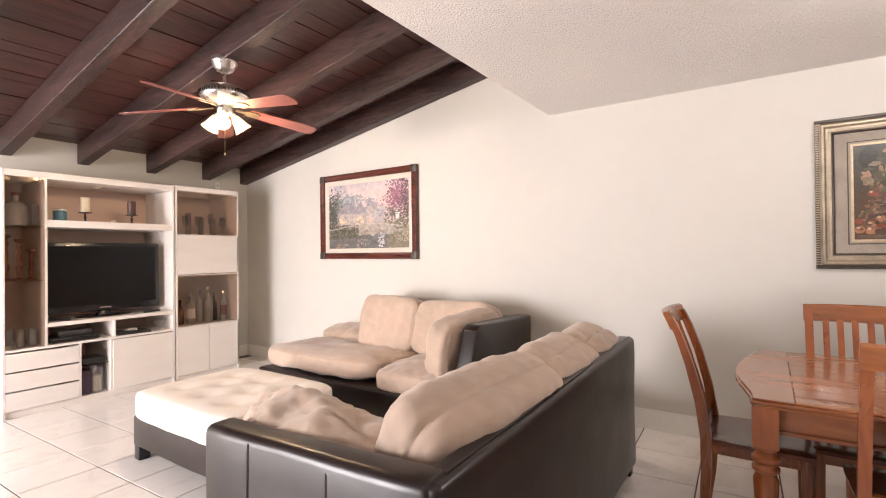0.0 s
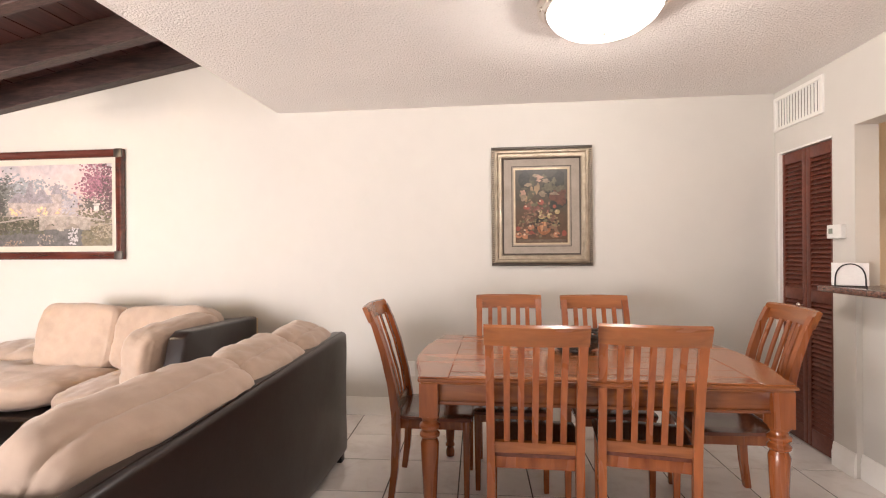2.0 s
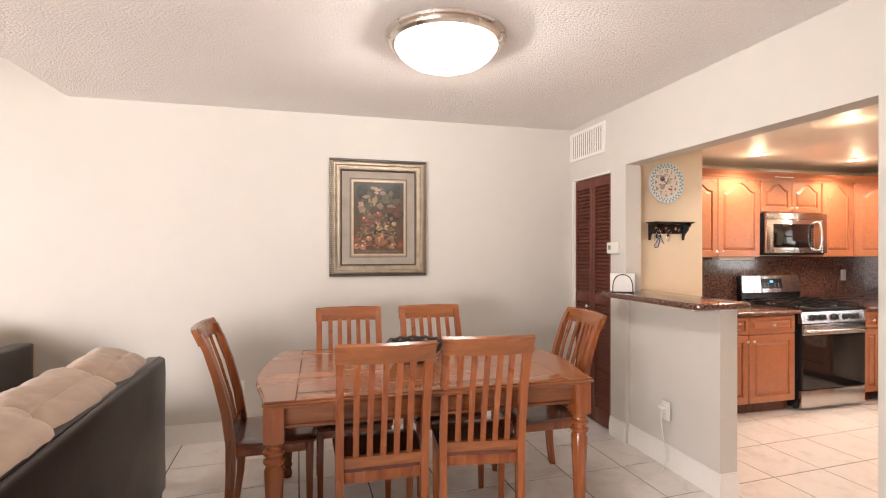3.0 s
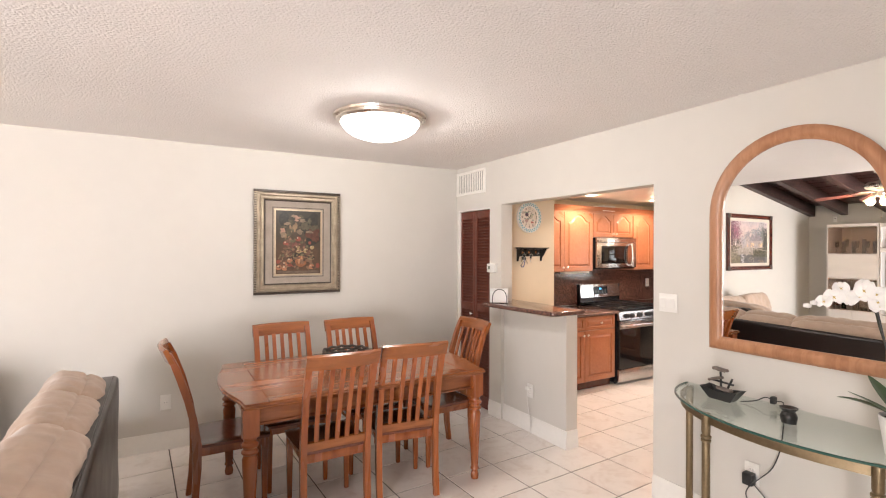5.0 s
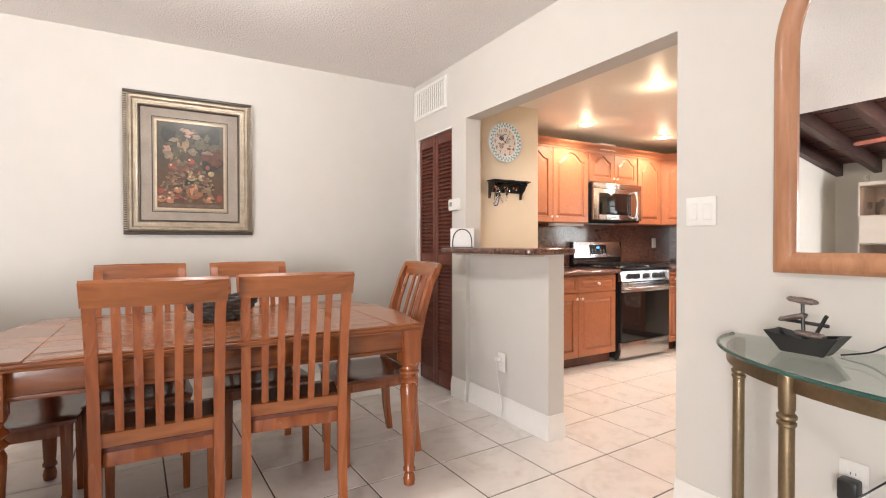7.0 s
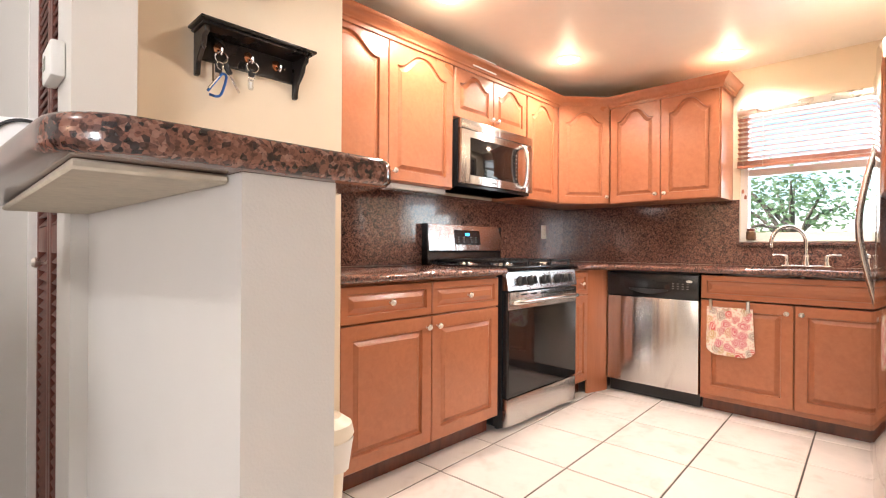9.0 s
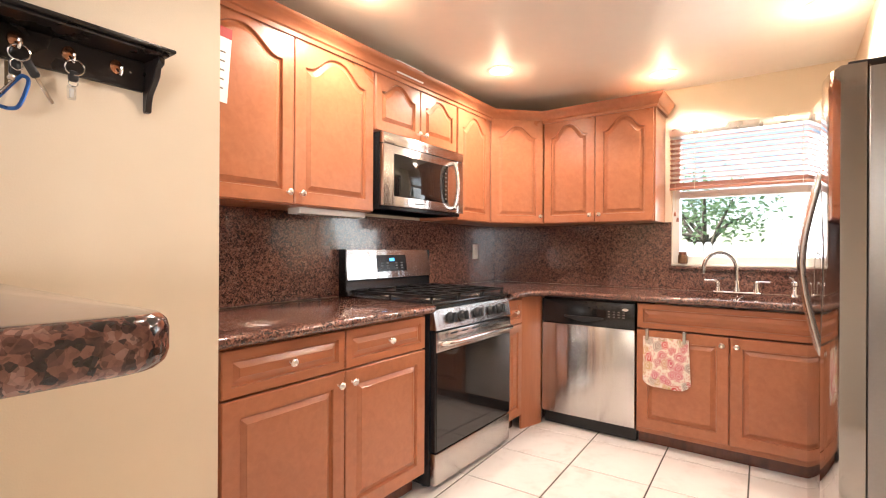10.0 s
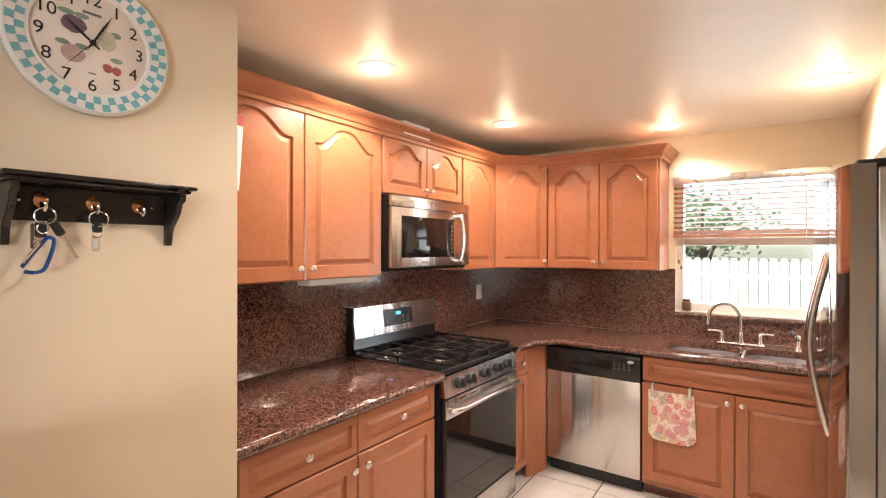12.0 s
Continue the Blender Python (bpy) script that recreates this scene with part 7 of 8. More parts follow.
part("display", boxes(((0.345, 0.755, 0.0335), (0.43, 0.80, 0.0350))), M["dkglass"], dw)
for i in range(4):
    for j in range(3):
        part("button", boxes(((0.445 + 0.030 * i, 0.757 + 0.016 * j, 0.0335), (0.458 + 0.030 * i, 0.763 + 0.016 * j, 0.0350))), M["gap_print"], dw)
part("badge", lathe(fresh(), [(0.0, 0.0), (0.02, 0.0), (0.019, 0.002), (0.0, 0.0025)], (0, 0, 0), 16, Matrix.Translation((0.55, 0.81, 0.034)) @ Matrix.Diagonal((1, 0.45, 1, 1))), M["plastic"], dw)
part("toe_panel", boxes(((0.004, 0.004, -0.06), (0.604, 0.088, -0.02))), M["dark"], dw)

# dish towel on the sink cabinet
tw = thing("dish_towel", "paisley patterned dish towel hung on clips", "towel", on_wall((XFE - 0.023, 3.652, 0.0), "W"))
bm = fresh()
n = 12
grid = []
for j in range(n + 1):
    row = []
    for i in range(n + 1):
        u, v = i / n, j / n
        y = 0.665 - 0.295 * v
        if v > 0.7:
            y += 0.10 * max(0, (abs(u - 0.5) * 2 - 0.55)) ** 2 * (v - 0.7) * 6
        row.append((0.022 + 0.245 * u + 0.012 * v * (1 if u > 0.8 else 0), y, 0.012 + 0.006 * math.sin(u * 9 + 2 * v) * v))
    grid.append(row)
fr_ = [[bm.verts.new(p) for p in r] for r in grid]
bk = [[bm.verts.new((p[0], p[1], p[2] - 0.006)) for p in r] for r in grid]
for j in range(n):
    for i in range(n):
        bm.faces.new((fr_[j][i], fr_[j + 1][i], fr_[j + 1][i + 1], fr_[j][i + 1]))
        bm.faces.new((bk[j][i], bk[j][i + 1], bk[j + 1][i + 1], bk[j + 1][i]))
for i in range(n):
    bm.faces.new((fr_[0][i], fr_[0][i + 1], bk[0][i + 1], bk[0][i]))
    bm.faces.new((fr_[n][i + 1], fr_[n][i], bk[n][i], bk[n][i + 1]))
    bm.faces.new((fr_[i + 1][0], fr_[i][0], bk[i][0], bk[i + 1][0]))
    bm.faces.new((fr_[i][n], fr_[i + 1][n], bk[i + 1][n], bk[i][n]))
m_, t_, b_ = node_mat("paisley_cotton")
v_ = coords(t_)
vo = t_.nodes.new("ShaderNodeTexVoronoi")
vo.voronoi_dimensions = "2D"
vo.inputs["Scale"].default_value = 21
vo.inputs["Randomness"].default_value = 0.75
v_ = coords(t_, (1, 0.8, 1), (0, 0, 0.5))
wob = t_.nodes.new("ShaderNodeTexNoise")
wob.inputs["Scale"].default_value = 14
t_.links.new(v_, wob.inputs["Vector"])
v2_ = mix(t_, 0.06, v_, wob.outputs["Color"], "ADD")
t_.links.new(v2_, vo.inputs["Vector"])
dye = ramp(t_, maths(t_, "MULTIPLY", vo.outputs["Color"], 1.0), [(0.2, (0.62, 0.07, 0.06)), (0.42, (0.55, 0.10, 0.20)), (0.6, (0.62, 0.42, 0.16)), (0.8, (0.34, 0.28, 0.24))])
cream = (0.80, 0.72, 0.62)
rings = ramp(t_, vo.outputs["Distance"], [(0.0, (1, 1, 1)), (0.10, (1, 1, 1)), (0.13, (0, 0, 0)), (0.19, (0, 0, 0)), (0.22, (1, 1, 1)), (0.31, (1, 1, 1)), (0.34, (0.1, 0.1, 0.1)), (0.38, (0.1, 0.1, 0.1)), (0.41, (0.75, 0.75, 0.75)), (0.47, (0.75, 0.75, 0.75)), (0.50, (0, 0, 0))])
t_.links.new(rings, t_.nodes.new("ShaderNodeRGBToBW").inputs[0])
v3 = t_.nodes.new("ShaderNodeTexVoronoi")
v3.voronoi_dimensions = "2D"
v3.inputs["Scale"].default_value = 75
t_.links.new(v_, v3.inputs["Vector"])
dots = ramp(t_, v3.outputs["Distance"], [(0.22, (1, 1, 1)), (0.30, (0, 0, 0))])
ground_ = mix(t_, maths(t_, "MULTIPLY", dots, 0.5), cream, (0.62, 0.12, 0.10))
t_.links.new(mix(t_, rings, ground_, dye), b_.inputs["Base Color"])
b_.inputs["Roughness"].default_value = 0.9
bump(t_, b_, noise_node(t_, v_, 300, 3), 0.3, 0.001)
part("cloth", bm, m_, tw)
for x in (0.045, 0.245):
    part("clip", bbox((x - 0.010, 0.640, 0.010), (x + 0.010, 0.712, 0.020), 0.003, 1), M["chrome"], tw)

# refrigerator
fg = thing("refrigerator", "stainless side-by-side refrigerator with curved bar handles", "refrigerator", Matrix.Translation((5.755, 2.787, 0)) @ Matrix.Rotation(radians(3.3), 4, "Z") @ Matrix.Translation((-5.755, -2.787, 0)) @ on_wall((6.66, 2.712, 0), "N"))
part("cabinet_body", bbox((0, 0.02, -0.62), (0.905, 1.785, 0.0), 0.006), mat("grey_painted_steel", (0.34, 0.325, 0.31), 0.32, 0.7, 0.05, 2, 120, 0.1, 200), fg, "grey painted steel body")
M["doorsteel"] = mat("satin_door_steel", (0.52, 0.50, 0.475), 0.075, 1.0, 0.03, 2, 200, 0.01, 300, (0.05, 1, 1), rvar=0.02)
for a, b in ((0.003, 0.528), (0.533, 0.902)):
    # crowned front
    arc = [(a + (b - a) * i / 14, 0.072 + 0.030 * (1 - (i / 7 - 1) ** 2)) for i in range(15)]
    bm = prism(fresh(), [(a, 0.004)] + [(b, 0.004)] + arc[::-1], 1.74, Matrix(((1, 0, 0, 0), (0, 0, 1, 0.06), (0, 1, 0, 0), (0, 0, 0, 1))))
    bmesh.ops.recalc_face_normals(bm, faces=bm.faces)
    part("door", bm, M["doorsteel"], fg, "satin steel door")
for x, s in ((0.495, -1), (0.566, 1)):
    part("handle", tube(fresh(), smooth_path([(x, 0.775, 0.074), (x - 0.004 * s, 0.80, 0.094), (x, 1.13, 0.150), (x - 0.004 * s, 1.46, 0.094), (x, 1.49, 0.074)], 6), 0.013, 12), M["steelh"], fg, "curved steel bar handle")
for a in (0.03, 0.80):
    part("hinge_cover", bbox((a, 1.786, -0.05), (a + 0.075, 1.818, 0.05), 0.006, 2), M["dark"], fg)
part("toe_grille", boxes(((0.01, 0.004, -0.06), (0.895, 0.055, 0.03))), M["dark"], fg)

# window with a raised wood blind
win = tagged(new("window_1"), "white sliding sash window over the sink", "window", kind="structure")
xw = KE + 0.055
bm = fresh()
for a, b in (((WY0, WZ0), (WY0 + 0.045, WZ1)), ((WY1 - 0.045, WZ0), (WY1, WZ1)), ((WY0 + 0.045, WZ0), (WY1 - 0.045, WZ0 + 0.05)), ((WY0 + 0.045, WZ1 - 0.04), (WY1 - 0.045, WZ1))):
    box(bm, (xw - 0.03, *a), (xw + 0.04, *b))
part("window_frame", bm, M["plastic"], win)
part("meeting_rail", bbox((xw - 0.02, WY0 + 0.046, 1.535), (xw + 0.03, WY1 - 0.046, 1.585), 0.004), M["plastic"], win)
for z0, z1, dx in ((WZ0 + 0.05, 1.535, -0.006), (1.585, WZ1 - 0.04, 0.014)):
    p_ = part("pane", boxes(((xw + dx, WY0 + 0.046, z0), (xw + dx + 0.004, WY1 - 0.046, z1))), M["pane"], win)
    p_.visible_shadow = False
setting("window_sill", bbox((KE - 0.012, WY0 - 0.01, WZ0 - 0.014), (KE + 0.03, WY1 + 0.01, WZ0 - 0.001), 0.004), M["trim"], "white window stool", "sill")
bl = thing("window_blind", "raised red-brown wooden venetian blind with cream cords", "blind", (KE - 0.030, (2.70 + 3.597) / 2, 0))
HB = (3.597 - 2.70) / 2
M["slat"] = wood("red_brown_slat", (0.28, 0.10, 0.055), (0.42, 0.175, 0.105), 0.4, "y", 5, 0.1, 0.05)
part("head_rail", bbox((-0.022, -HB, 1.952), (0.026, HB, 2.004), 0.004), M["nickel"], bl)
for i in range(9):
    z = 1.925 - 0.0335 * i
    part("slat", bbox((-0.024, -HB + 0.006, z - 0.0016), (0.024, HB - 0.006, z + 0.0016), 0.001, 1), M["slat"], bl, "", Matrix.Translation((0, 0, z)) @ Matrix.Rotation(radians(9), 4, "Y") @ Matrix.Translation((0, 0, -z)))
for i in range(5):
    z = 1.632 - 0.0052 * i
    part("stacked_slat", bbox((-0.024, -HB + 0.006, z - 0.0018), (0.024, HB - 0.006, z + 0.0018), 0.001, 1), M["slat"], bl)
part("bottom_rail", bbox((-0.025, -HB + 0.004, 1.588), (0.025, HB - 0.004, 1.606), 0.004), M["slat"], bl)
for y in (-0.29, 0.29):
    for dx in (-0.026, 0.026):
        part("ladder_cord", tube(fresh(), [(dx, y, 1.952), (dx, y, 1.59)], 0.0014, 5), M["wax_c"], bl)
for y in (-0.27, 0.31):
    part("cord_bracket", bbox((-0.028, y - 0.014, 1.945), (-0.021, y + 0.014, 1.985), 0.002, 1), M["clear"], bl)
part("pull_cord", tube(fresh(), [(-0.024, HB - 0.04, 1.95), (-0.024, HB - 0.042, 1.44)], 0.0013, 5), M["wax_c"], bl)
part("tassel", lathe(fresh(), [(0.003, 0.03), (0.008, 0.02), (0.009, 0.004), (0.004, 0.0)], (-0.024, HB - 0.042, 1.41), 12), M["slat"], bl)
part("tassel", lathe(fresh(), [(0.003, 0.03), (0.008, 0.02), (0.009, 0.004), (0.004, 0.0)], (-0.024, HB - 0.058, 1.37), 12), M["slat"], bl)
jr = thing("spice_jar", "small brown patterned jar on the window sill", "jar", (KE - 0.005, 3.515, 1.0885))
part("jar", lathe(fresh(), [(0.028, 0), (0.030, 0.004), (0.030, 0.055), (0.022, 0.062)], (0, 0, 0), 16), mat("brown_basket_jar", (0.16, 0.085, 0.04), 0.6, 0, 0.6, 60, 200), jr)
part("lid", lathe(fresh(), [(0.024, 0.06), (0.025, 0.062), (0.025, 0.078), (0.02, 0.08)], (0, 0, 0), 16), M["amber"], jr)

# recessed lamps
M["bulb"] = glow("lit_lamp_face", (1, 0.90, 0.74), 8.0)
for cx, cy in CANS_AND_FILL[:4]:
    c = thing("recessed_light", "white recessed ceiling light, lit", "lamp", (cx, cy, KCEIL), group="recessed kitchen lights")
    part("trim_ring", lathe(fresh(), [(0.062, -0.001), (0.085, -0.001), (0.086, -0.004), (0.066, -0.009), (0.062, -0.004)], (0, 0, 0), 28, cap=False), M["trim"], c)
    part("lamp_face", lathe(fresh(), [(0.0, -0.003), (0.062, -0.003), (0.061, -0.006), (0.0, -0.008)], (0, 0, 0), 28), M["bulb"], c, "glowing lamp face").visible_shadow = False
wall_plate("wall_outlet", "ivory outlet on the granite backsplash", on_wall((6.96, 4.981, 1.16), "S"), 0.075, 0.118, duplex)

# wall clock


def text_mesh(s, size, material, parent, m, name="numeral"):
    cu = bpy.data.curves.new("text", "FONT")
    cu.body, cu.size, cu.align_x, cu.align_y, cu.extrude = s, size, "CENTER", "CENTER", 0.0004
    ob = new("text", cu)
    bpy.context.view_layer.update()
    me = bpy.data.meshes.new_from_object(ob.evaluated_get(bpy.context.evaluated_depsgraph_get()))
    bpy.data.objects.remove(ob)
    me.materials.clear()
    me.materials.append(material)
    o = new(name, me)
    o.parent, o.matrix_basis = parent, m
    return o


ck = thing("wall_clock", "round white wall clock with blue checked rim and fruit", "clock", on_wall((4.053, CLOCK - 0.001, 1.972), "S"))
R = 0.161
part("case", lathe(fresh(), [(0.02, 0.0), (R - 0.004, 0.0), (R, 0.006), (R, 0.022), (R - 0.006, 0.028), (R - 0.044, 0.022), (R - 0.048, 0.016), (0.01, 0.016)], (0, 0, 0), 64), M["plastic"], ck)
part("inner_rim", lathe(fresh(), [(R - 0.048, 0.0165), (R - 0.0465, 0.024), (R - 0.0425, 0.0245), (R - 0.0425, 0.022)], (0, 0, 0), 64, cap=False), M["white"], ck)
M["face"] = mat("cream_clock_face", (0.74, 0.66, 0.58), 0.7, 0, 0.04, 6, 40)
part("face", lathe(fresh(), [(0.0, 0.0162), (R - 0.049, 0.0162), (R - 0.050, 0.0168), (0.0, 0.0168)], (0, 0, 0), 64), M["face"], ck)
M["aqua"] = mat("aqua_check_paint", (0.16, 0.40, 0.46), 0.35, 0, 0.1, 8, 60)
n = 56
for ring in range(2):
    bm = fresh()
    for k in range(n):
        if (k + ring) % 2:
            continue
        a0, a1 = 2 * math.pi * k / n, 2 * math.pi * (k + 1) / n
        r0, r1 = (R - 0.040, R - 0.024) if ring == 0 else (R - 0.024, R - 0.008)
        zz = lambda r: 0.0225 + (r - (R - 0.044)) / 0.038 * 0.0062 + 0.0003
        bm.faces.new([bm.verts.new((r * math.cos(a), r * math.sin(a), zz(r))) for r, a in ((r0, a0), (r1, a0), (r1, a1), (r0, a1))])
    tagged(part("check_ring", bm, M["aqua"], ck), kind="stuff")
for h in range(1, 13):
    a = radians(90 - 30 * h)
    text_mesh(str(h), 0.038, M["dark"], ck, Matrix.Translation((0.096 * math.cos(a), 0.096 * math.sin(a), 0.0175)))
plum, pear, peach, cherry, leafp = [paint(nm, c, 0.25) for nm, c in (("plum_paint", (0.14, 0.09, 0.13)), ("pear_paint", (0.50, 0.48, 0.36)), ("peach_paint", (0.48, 0.33, 0.30)), ("cherry_paint", (0.36, 0.09, 0.08)), ("clock_leaf_paint", (0.20, 0.28, 0.22)))]
for nm, mt, x, y, rx, ry in (("painted_plum", plum, -0.034, 0.030, 0.024, 0.019), ("painted_pear", pear, 0.030, 0.014, 0.017, 0.024), ("painted_peach", peach, -0.036, -0.034, 0.023, 0.019), ("painted_cherry", cherry, 0.030, -0.048, 0.010, 0.010), ("painted_cherry", cherry, 0.048, -0.050, 0.010, 0.010),
                             ("painted_leaf", leafp, -0.048, 0.054, 0.016, 0.006), ("painted_leaf", leafp, -0.02, 0.053, 0.014, 0.006), ("painted_leaf", leafp, -0.055, -0.014, 0.013, 0.006), ("painted_leaf", leafp, -0.02, -0.015, 0.013, 0.006), ("painted_leaf", leafp, 0.046, 0.032, 0.012, 0.007), ("painted_leaf", leafp, 0.048, -0.026, 0.013, 0.006)):
    bm = fresh()
    blob(bm, x, y, rx, ry, 0.01705 + 0.00003 * (len(ck.children) % 12), x, 18, 0.06)
    part(nm, bm, mt, ck)
part("maker_bar", boxes(((-0.018, 0.062, 0.0168), (0.018, 0.068, 0.0171))), M["gap_print"], ck)
part("maker_bar", boxes(((-0.008, -0.070, 0.0168), (0.008, -0.067, 0.0171))), M["gap_print"], ck)


def hand_bar(name, length, w, ang, z, tail=0.018):
    bm = fresh()
    bm2 = [(-w * 0.5, -tail), (w * 0.5, -tail), (w, length * 0.55), (0, length), (-w, length * 0.55)]
    prism(bm, bm2, 0.0012)
    part(name, bm, M["dark"], ck, "", Matrix.Translation((0, 0, z)) @ Matrix.Rotation(-radians(ang), 4, "Z"))


hand_bar("hour_pointer", 0.062, 0.0032, 308, 0.0185)
hand_bar("minute_pointer", 0.082, 0.0026, 28, 0.0205)
hand_bar("second_pointer", 0.085, 0.0009, 218, 0.0222, 0.02)
part("pin", lathe(fresh(), [(0.006, 0.018), (0.006, 0.0245), (0.003, 0.0255)], (0, 0, 0), 14), M["dark"], ck)

# key shelf
ks = thing("key_shelf", "black wooden wall shelf with three key hooks", "shelf", on_wall((4.062, CLOCK - 0.001, 1.660), "S"))
M["blackwood"] = mat("black_lacquer_wood", (0.013, 0.010, 0.009), 0.28, 0, 0.3, 6, 70, 0.1)
part("top_board", bevel(boxes(((-0.181, -0.009, 0), (0.181, 0.0, 0.112))), 0.003, 2), M["blackwood"], ks)
part("cove", bevel(boxes(((-0.172, -0.017, 0), (0.172, -0.0095, 0.10))), 0.003, 1), M["blackwood"], ks)
part("back_board", bbox((-0.149, -0.092, 0.0), (0.149, -0.0175, 0.012), 0.002, 1), M["blackwood"], ks)
bo = [(0, 0), (0, -0.125), (0.018, -0.125), (0.022, -0.10), (0.030, -0.080), (0.050, -0.062), (0.066, -0.045), (0.072, -0.025), (0.088, -0.018), (0.09, 0)]
for s in (-1, 1):
    bm = prism(fresh(), bo, 0.014, Matrix(((0, 0, 1, s * 0.157 - 0.007), (0, 1, 0, -0.0175), (1, 0, 0, 0), (0, 0, 0, 1))))
    part("bracket", bevel(bm, 0.002, 1), M["blackwood"], ks)
M["copper"] = mat("copper_plate", (0.62, 0.30, 0.16), 0.16, 1.0, 0.1, 9, 60)
HOOKS = (-0.100, -0.007, 0.086)
for x in HOOKS:
    hk = part("hook_plate", lathe(fresh(), [(0.0, 0.012), (0.014, 0.012), (0.013, 0.016), (0.006, 0.019), (0.0, 0.0195)], (0, 0, 0), 20, Matrix.Translation((x, -0.048, 0)) @ Matrix.Diagonal((1, 1.3, 1, 1))), M["copper"], ks, "oval copper hook plate")
    part("hook", tube(fresh(), [(x, -0.055, 0.017), (x, -0.066, 0.030), (x, -0.070, 0.040), (x, -0.062, 0.048), (x, -0.055, 0.048)], 0.0038, 8), M["chrome"], hk)
for x in (-0.135, 0.118):
    part("screw", lathe(fresh(), [(0.0, 0.012), (0.004, 0.012), (0.003, 0.014), (0.0, 0.0145)], (0, 0, 0), 10, Matrix.Translation((x, -0.05, 0))), M["steelh"], ks)


def ring_path(c, r, tilt_, n=22):
    return [(c[0] + r * math.cos(a), c[1] + r * math.sin(a), c[2] + tilt_ * math.cos(a)) for a in (2 * math.pi * k / n for k in range(n + 1))]


k1 = thing("key_ring", "bunch of keys with a black fob and blue carabiner", "keys", on_wall((4.062 + HOOKS[0], CLOCK - 0.001, 1.660), "S"))
part("ring", tube(fresh(), ring_path((0, -0.082, 0.043), 0.017, 0.004), 0.0016, 6), M["chrome"], k1)
part("fob", bevel(boxes(((-0.014, -0.128, 0.024), (0.006, -0.094, 0.038))), 0.006, 2), M["dark"], k1)
part("split_ring", tube(fresh(), ring_path((-0.004, -0.108, 0.044), 0.011, -0.004), 0.0014, 6), M["chrome"], k1)
swing = Matrix.Translation((0.004, -0.090, 0)) @ Matrix.Rotation(radians(30), 4, "Z")
part("key_head", bevel(boxes(((0.000, -0.042, 0.022), (0.018, -0.002, 0.034))), 0.005, 2), M["dark"], k1, "black plastic key head", swing)
part("key_blade", bevel(boxes(((0.005, -0.098, 0.026), (0.012, -0.041, 0.0285))), 0.0008, 1), M["steelh"], k1, "", swing)
part("key_blade", bevel(boxes(((-0.018, -0.150, 0.018), (-0.012, -0.098, 0.0205))), 0.0008, 1), M["brass"], k1)
part("charm", lathe(fresh(), [(0.0, -0.006), (0.006, -0.004), (0.006, 0.004), (0.0, 0.006)], (-0.012, -0.136, 0.040), 10), M["chrome"], k1)
M["blue"] = mat("blue_anodised", (0.03, 0.11, 0.35), 0.28, 0.7, 0.1)
cb_ = smooth_path([(-0.036, -0.188, 0.036), (0.000, -0.134, 0.036), (0.010, -0.127, 0.036), (0.017, -0.138, 0.036), (0.003, -0.188, 0.036), (-0.012, -0.199, 0.036), (-0.032, -0.197, 0.036)], 6)
part("carabiner", tube(fresh(), cb_, 0.0040, 8), M["blue"], k1, "blue metal carabiner")
part("carabiner_gate", tube(fresh(), [(-0.034, -0.180, 0.038), (-0.006, -0.138, 0.038)], 0.0030, 8), M["chrome"], k1)
k2 = thing("key_ring", "car key and clear charm on a ring", "keys", on_wall((4.062 + HOOKS[1], CLOCK - 0.001, 1.660), "S"))
part("ring", tube(fresh(), ring_path((0.002, -0.084, 0.043), 0.017, 0.004), 0.0016, 6), M["chrome"], k2)
part("fob", bevel(boxes(((-0.009, -0.115, 0.030), (0.011, -0.090, 0.044))), 0.006, 2), M["dark"], k2)
part("split_ring", tube(fresh(), ring_path((0.001, -0.118, 0.038), 0.008, 0.003), 0.0013, 6), M["chrome"], k2)
part("charm", bevel(boxes(((-0.011, -0.156, 0.032), (0.007, -0.122, 0.042))), 0.005, 2), M["clear"], k2)
part("charm_core", bevel(boxes(((-0.006, -0.150, 0.035), (0.002, -0.130, 0.039))), 0.001, 1), M["plastic"], k2)

# paper hung on the first wall cabinet
nt = thing("notepad_sheet", "white paper sheet with a red heading on a blue clip", "paper", on_wall((4.57, YU - 0.023, 1.74), "S"))
part("sheet", boxes(((0.0, 0.0, 0.001), (0.11, 0.29, 0.002))), M["paper"], nt, "", pose(0, 0, 0, 0, 0, -4))
part("heading", boxes(((0.0, 0.25, 0.0021), (0.11, 0.29, 0.0026))), mat("red_print", (0.45, 0.04, 0.04), 0.5), nt, "", pose(0, 0, 0, 0, 0, -4))
for i in range(5):
    part("text_bar", boxes(((0.012, 0.05 + 0.035 * i, 0.0021), (0.09, 0.056 + 0.035 * i, 0.0024))), M["gap_print"], nt, "", pose(0, 0, 0, 0, 0, -4))
part("clip", bbox((0.01, 0.275, 0.0), (0.035, 0.315, 0.012), 0.002, 1), M["blue"], nt)

# pedal bin between the half wall and the clock wall
tc = thing("trash_can", "cream plastic trash can with lid and white liner", "trash can", (4.075, 4.045, 0))


def rrect(w, d, r, z):
    pts = []
    for sx, sy, s in ((1, 1, 0), (-1, 1, 90), (-1, -1, 180), (1, -1, 270)):
        pts += [(sx * (w / 2 - r) + r * math.cos(radians(s + 18 * k)), sy * (d / 2 - r) + r * math.sin(radians(s + 18 * k)), z) for k in range(6)]
    return pts


